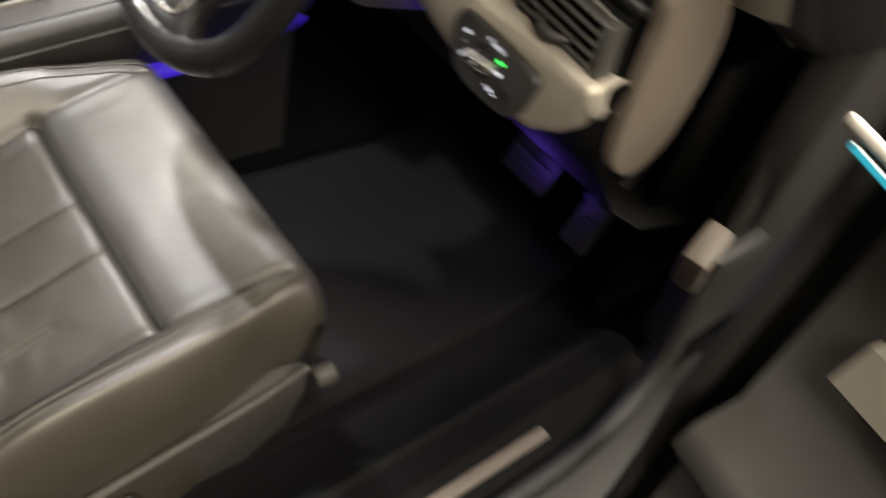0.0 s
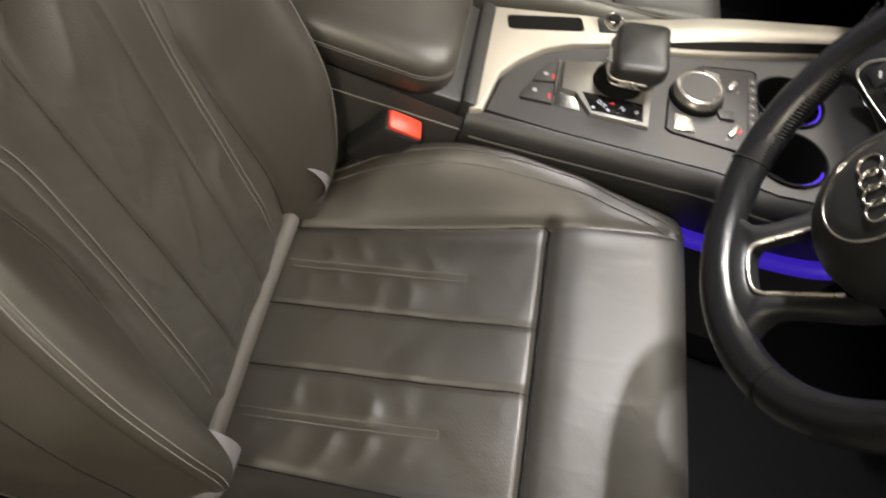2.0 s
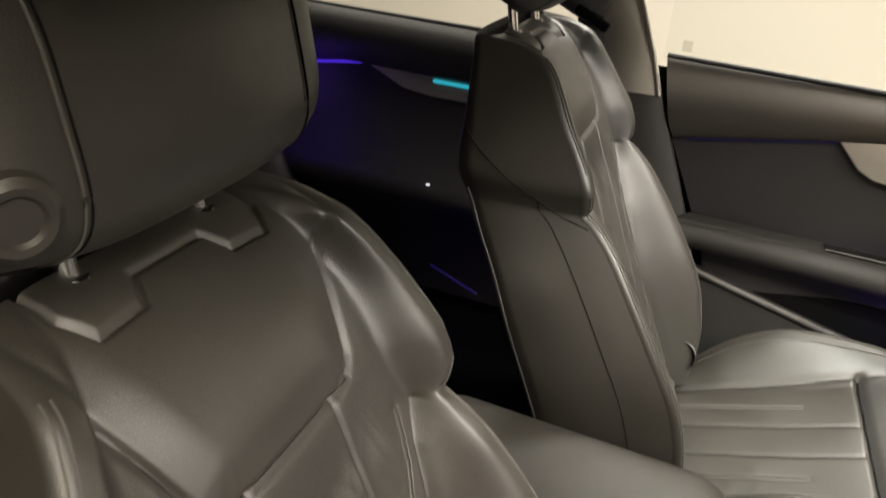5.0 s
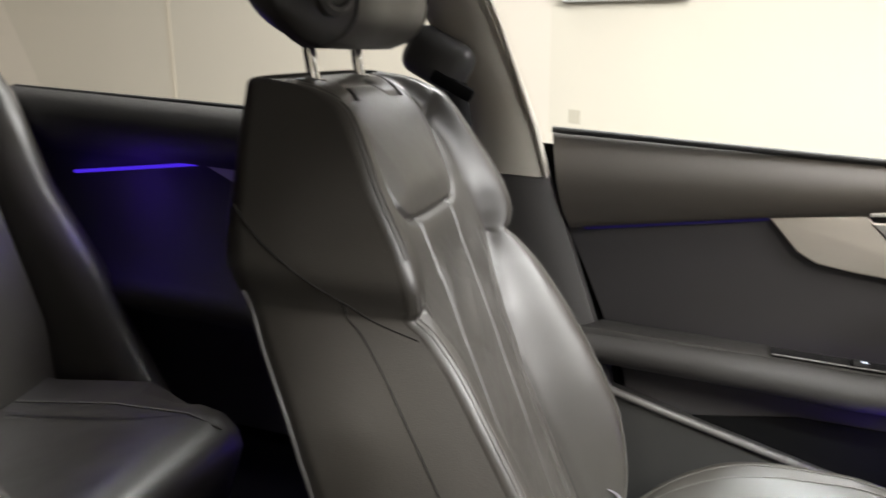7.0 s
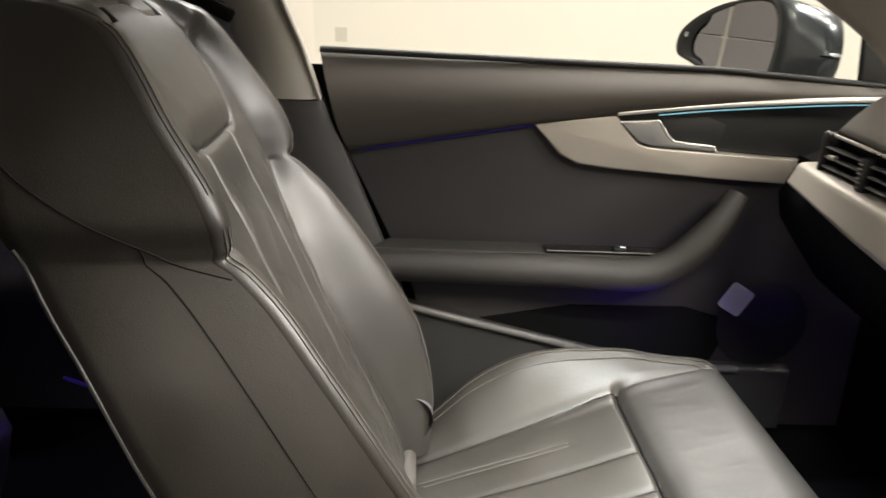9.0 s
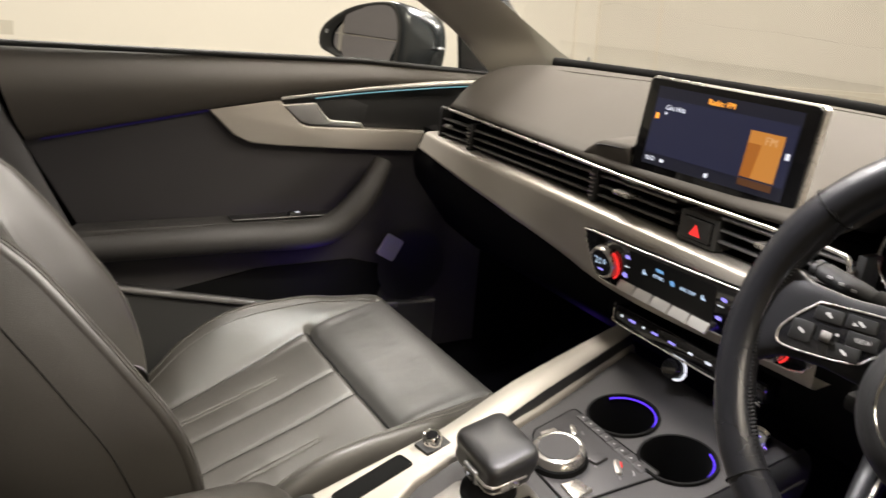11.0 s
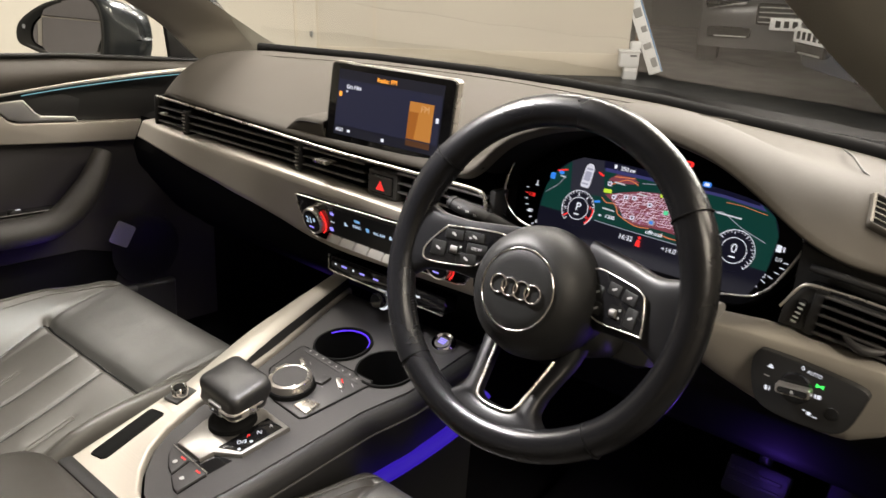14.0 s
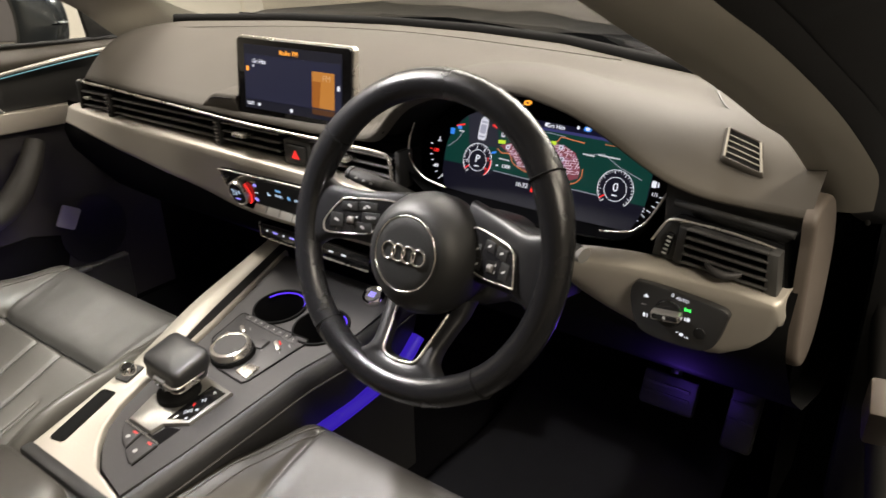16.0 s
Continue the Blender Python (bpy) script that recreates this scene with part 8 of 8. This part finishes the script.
tagged(on_end_wall("wall_north", (1.45, 0.08, 1.5), (3.00, 0.1, 3.2), WALL_PAINT), "cream painted end wall", "wall", kind="structure")
tagged(box("wall_return", (-4.95, 7.75, 1.5), (0.1, 6.5, 3.2), GREY_WALL, None, 0), "grey return wall", "wall", kind="structure")
tagged(box("wall_north_far", (0.3, 11.0, 1.5), (10.6, 0.1, 3.2), GREY_WALL, None, 0), "dark grey far wall behind parked cars", "wall", kind="structure")
tagged(box("wall_east", (5.5, 2.0, 1.5), (0.1, 18, 3.2), WALL_PAINT, None, 0), "cream painted far side wall", "wall", kind="structure")
tagged(box("wall_south", (0, -6.5, 1.5), (12, 0.1, 3.2), WALL_PAINT, None, 0), "cream painted back wall", "wall", kind="structure")
shutter_door = thing("sectional_door", "grey sectional garage door in the back wall", "garage door")
for k in range(5):
    for x, w in ((-1.56, 0.44), (0.0, 2.60)):
        box("door_section", (x, -6.43, 0.275 + 0.52 * k), (w, 0.05, 0.505), LILAC_GREY, shutter_door, 0.012)
tagged(box("ceiling", (0, 1.5, 3.1), (14, 20, 0.1), WALL_PAINT, None, 0), "pale showroom ceiling", "ceiling", kind="structure")
for y in (-4.05, 4.05):
    tagged(box("wall_joint", (-4.897, y, 1.5), (0.006, 0.03, 3.0), PALE_TRIM, None, 0), "pale upright joint on the wall", "trim", kind="structure")
for x in (0.09, 0.62):
    tagged(on_end_wall("wall_joint", (x, 0.027, 1.5), (0.03, 0.008, 3.0), PALE_TRIM), "pale upright joint on the end wall", "trim", kind="structure")
tagged(on_end_wall("skirting", (1.50, 0.022, 0.10), (2.86, 0.014, 0.20), PALE_TRIM, None, 0.003), "pale panel along the foot of the end wall", "baseboard", kind="structure")
tagged(on_end_wall("door_stop", (0.045, -0.01, 0.315), (0.025, 0.07, 0.05), GREY_METAL, None, 0.006), "small metal hook on the end wall", "hook")
heater = thing("wall_heater", "pale wall heater with dark slot", "heater")
box("heater_body", (-4.86, -0.62, 1.46), (0.12, 0.80, 0.16), WHITE_BOARD, heater, 0.01)
box("heater_slot", (-4.797, -0.62, 1.405), (0.006, 0.74, 0.03), GREY_METAL, heater, 0.002)
sign = thing("leaning_sign", "white printed sign board leaning beside the wall", "sign")
SG = frame_of((-2.37, 6.14, 0.0), (0.80, 0.46, 0.38), (-0.24, 0.12, 1.0))
prism("board", [(-0.062, 0.06), (0.062, 0.06), (0.062, 1.60), (-0.062, 1.60)], 0.02, SG, WHITE_BOARD, sign, 0.002)
for k in range(9):
    prism("print_bar", rounded(0.05 + 0.02 * (k % 2), 0.055 + 0.03 * (k % 3 == 0), 0.004, 2), 0.001, SG @ Matrix.Translation((0.008 - 0.012 * (k % 2), 0.16 + 0.155 * k, 0.02)), PRINT_GREY, sign, 0)
prism("blue_edge", [(0.046, 0.06), (0.060, 0.06), (0.060, 1.59), (0.046, 1.59)], 0.001, SG @ Matrix.Translation((0, 0, 0.02)), PRINT_BLUE, sign, 0, "blue edge stripe")
post = thing("brown_post", "brown wooden batten behind the leaning sign", "batten", END_WALL)
box("batten", (3.03, 0.06, 0.26), (0.05, 0.04, 0.52), BROWN_WOOD, post, 0.003)
box_ = thing("wall_box", "small pale grey barrier box on a foot by the wall's end", "socket box", END_WALL @ pose(0.035, 0, -0.015))
box("box_body", (2.90, -0.08, 0.19), (0.17, 0.12, 0.13), WHITE_BOARD, box_, 0.010)
box("box_lid", (2.90, -0.08, 0.262), (0.19, 0.14, 0.016), WHITE_BOARD, box_, 0.005)
box("box_head", (2.955, -0.05, 0.305), (0.09, 0.08, 0.075), WHITE_BOARD, box_, 0.018)
box("box_slot", (2.93, -0.1412, 0.225), (0.06, 0.004, 0.012), DARK_VOID, box_, 0.001)
box("box_foot", (2.92, -0.08, 0.065), (0.12, 0.09, 0.13), WHITE_BOARD, box_, 0.006)


def parked_car(name, label, m, paint, plate_x=0.0, lamp_sides=(-1, 1)):
    car = thing(name, label, "car", m, "parked cars")
    prof = [(0.0, 0.25), (-0.02, 0.55), (0.05, 0.72), (0.30, 0.82), (1.0, 0.95), (1.65, 1.42), (2.6, 1.48), (3.6, 1.10), (4.2, 0.98), (4.3, 0.3)]
    sm = spline([(0, a, b) for a, b in prof], 5)
    rows = []
    for i in range(17):
        u = -1 + 2 * i / 16
        w = 0.90
        k = 1 - 0.10 * abs(u) ** 4
        rows.append([(u * w * (1 - 0.22 * max(0, v.z - 0.9)), v.y + 0.10 * abs(u) ** 3, 0.25 + (v.z - 0.25) * k) for v in sm])
    grid("body", rows, paint, car)
    for s in (-1, 1):
        side = [(s * 0.90, 0.12 if v.y < 0.12 else v.y, 0.25 + (v.z - 0.25) * 0.9) for v in sm]
        mesh_object("flank", [(p[0] * (1 - 0.22 * max(0, p[2] - 0.9)), p[1], p[2]) for p in side], [tuple(range(len(side)))], paint, car, smooth=False)
        if s in lamp_sides:
            turned = Euler((0, radians(s * 12), radians(s * 16))).to_matrix()
            lamp = box("headlamp", (s * 0.66, 0.035, 0.69), (0.42, 0.12, 0.10), GLOSS_BLACK, car, 0.035, turned)
            for k in range(3):
                box("lamp_lens", (s * (0.54 + 0.11 * k), -0.025 + 0.028 * k, 0.675 + 0.022 * k), (0.085, 0.03, 0.05), LENS, lamp, 0.016, turned)
            box("light_bar", (s * 0.66, -0.012, 0.645), (0.36, 0.02, 0.012), LENS, lamp, 0.004, turned)
        box("lower_intake", (s * 0.62, -0.01, 0.40), (0.40, 0.06, 0.10), DARK_VOID, car, 0.025)
        box("intake_blade", (s * 0.60, -0.043, 0.365), (0.30, 0.012, 0.014), GREY_METAL, car, 0.004)
        for y in (0.85, 3.5):
            lathe("wheel", [(0, 0.10), (0.20, 0.10), (0.24, 0.11), (0.33, 0.10), (0.33, -0.1)], frame_of((s * 0.83, y, 0.33), (0, 1, 0), (0, 0, s)), RUBBER, car, 28)
        box("door_mirror", (s * 1.0, 1.35, 1.0), (0.2, 0.1, 0.13), paint, car, 0.03)
    box("grille", (0, -0.015, 0.58), (0.78, 0.06, 0.20), DARK_VOID, car, 0.03)
    for k in range(4):
        box("grille_bar", (0, -0.05, 0.51 + 0.045 * k), (0.74, 0.012, 0.010), GREY_METAL, car, 0.003)
    box("plate_panel", (plate_x, -0.06, 0.50), (0.52, 0.012, 0.11), WHITE_BOARD, car, 0.003)
    for k in range(6):
        box("plate_bar", (plate_x - 0.19 + 0.075 * k, -0.067, 0.50), (0.045, 0.002, 0.06), DARK_VOID, car, 0)
    mesh_object("front_screen", [(-0.66, 1.03, 0.985), (0.66, 1.03, 0.985), (0.52, 1.60, 1.385), (-0.52, 1.60, 1.385)], [(0, 1, 2, 3)], GLOSS_BLACK, car, smooth=False)
    return car


parked_car("parked_car", "dark silver parked car facing the showroom, pale number plate", pose(-1.60, 7.36, -0.03, 0, 0, 19), PAINT_SILVER)
parked_car("parked_car", "dark blue parked car set slantwise, pale number plate by its corner", pose(-0.62, 5.66, 0.0, 0, 0, -42), PAINT_BLUE, -0.55, (1,))


# ---- outer body of the car, standing level on the floor; its unseen parts keep light out of the rear ----
def belt(y):
    return 0.905 - 0.0785 * y


SHELL_Y = [1.95, 1.85, 1.6, 1.2, 0.7, 0.2, -0.5, -1.2, -1.9, -2.3, -2.5, -2.58]
SHELL_X = [0.45, 0.66, 0.80, 0.865, 0.885, 0.89, 0.89, 0.885, 0.865, 0.80, 0.62, 0.40]
SHELL_TOP = [0.56, 0.62, 0.70, 0.775, 0.84, 0.885, 0.935, 0.99, 1.03, 1.03, 1.00, 0.95]


def flank(side, y0, y1, name, label):
    rows = []
    for y in np.linspace(y0, y1, 26):
        w, top = lerp(-y, [-v for v in SHELL_Y], SHELL_X), lerp(-y, [-v for v in SHELL_Y], SHELL_TOP)
        arch = 0.20
        for yc in (1.12, -1.70):
            if abs(y - yc) < 0.37:
                arch = max(arch, 0.33 + math.sqrt(max(0, 0.37 ** 2 - (y - yc) ** 2)))
        line = []
        for k in range(9):
            t = k / 8
            z = top + (arch - top) * t
            bow = 0.020 * math.sin(math.pi * min(1, (top - z) / 0.7)) - 0.045 * (1 - min(1, (top - z) / 0.06)) ** 2
            line.append((side * (w - 0.02 + bow), y, z))
        rows.append([(side * (w - 0.10), y, top + 0.004)] + line + [(side * (w - 0.09), y, arch)])
    return tagged(grid(name, rows, PAINT), label, "car body", kind="structure")


flank(-1, 1.95, -2.58, "body_side", "dark grey painted flank with wheel arches")
flank(1, 1.95, 0.68, "front_wing", "dark grey painted front wing")
flank(1, -0.74, -2.58, "body_side", "dark grey painted rear flank with wheel arch")
for y, name in ((1.90, "front_bumper"), (-2.54, "rear_bumper")):
    k = 1 if y > 0 else -1
    rows = [[(x, y + k * (0.06 + d) - k * 0.10 * (x / 0.6) ** 2, z) for z, d in ((0.20, -0.05), (0.34, 0.0), (0.50, 0.01), (0.56 if k > 0 else 0.70, 0.0), (0.62 if k > 0 else 0.96, -0.05))] for x in np.linspace(-0.62, 0.62, 15)]
    tagged(grid(name, rows, PAINT), "dark grey painted bumper", "bumper", kind="structure")
rows = [[(x, y, z - 0.03 * (abs(x) / 0.8) ** 3) for y, z in ((-1.80, 1.06), (-2.0, 1.05), (-2.3, 1.045), (-2.52, 1.0))] for x in np.linspace(-0.80, 0.80, 17)]
tagged(grid("boot_lid", rows, PAINT), "dark grey painted boot lid", "boot lid", kind="structure")
for s in (-1, 1):
    tagged(tube("rear_pillar", spline([(s * 0.63, -1.25, 1.36), (s * 0.68, -1.55, 1.24), (s * 0.74, -1.85, 1.08), (s * 0.76, -2.0, 1.03)], 6), 0.06, PAINT, seg=10, flat=0.6), "dark grey painted rear pillar", "pillar", kind="structure")
    for y in (1.12, -1.70):
        w = thing("road_wheel", "black tyre on a grey alloy rim", "wheel", pose(s * 0.79, y, 0.0), "road wheels")
        m = frame_of((0, 0, 0.325), (0, 1, 0), (0, 0, s))
        lathe("tyre", [(0.225, 0.085), (0.235, 0.10), (0.30, 0.10), (0.325, 0.08), (0.325, -0.10), (0.23, -0.11)], m, RUBBER, w, 40)
        lathe("rim", [(0, 0.055), (0.05, 0.06), (0.06, 0.045), (0.20, 0.035), (0.225, 0.085), (0.232, 0.085), (0.232, -0.1)], m, GREY_METAL, w, 40)
        for k in range(5):
            box("spoke", (0, 0, 0), (0.035, 0.16, 0.03), GREY_METAL, w, 0.006).matrix_local = m @ pose(0, 0, 0, 0, 0, 72 * k) @ pose(0, 0.13, 0.055)
# unseen panes and door panel, added to keep light out of the rear
tagged(grid("rear_window", [[(x, -1.30 - 0.52 * t, 1.36 - 0.28 * t - 0.02 * (abs(x) / 0.6) ** 2) for t in (0, 0.35, 0.7, 1)] for x in np.linspace(-0.62, 0.62, 9)], GLOSS_BLACK), "opaque black pane closing the rear window", "window", kind="structure")
tagged(grid("rear_side_glass", [[(0.80 - 0.16 * t, y, belt(y) + 0.01 + 0.31 * t) for t in (0, 0.5, 1)] for y in (-0.76, -1.1, -1.55)], GLOSS_BLACK), "opaque black pane closing the rear side window", "window", kind="structure")
tagged(grid("rear_door_card", [[(0.77, y, belt(y)), (0.755, y, 0.85), (0.76, y, 0.30)] for y in (-0.76, -1.1, -1.75)], DOOR_CARD), "dark rear door panel", "car door", kind="structure")

# ---- an unseen roof console, added to hold the two reading lamps ----
rc = thing("unseen_roof_console", "pale grey roof console, unseen, added round the two reading lamps", "car lamp", pose(0, -0.11, 1.272, -11.6, 0, 0))
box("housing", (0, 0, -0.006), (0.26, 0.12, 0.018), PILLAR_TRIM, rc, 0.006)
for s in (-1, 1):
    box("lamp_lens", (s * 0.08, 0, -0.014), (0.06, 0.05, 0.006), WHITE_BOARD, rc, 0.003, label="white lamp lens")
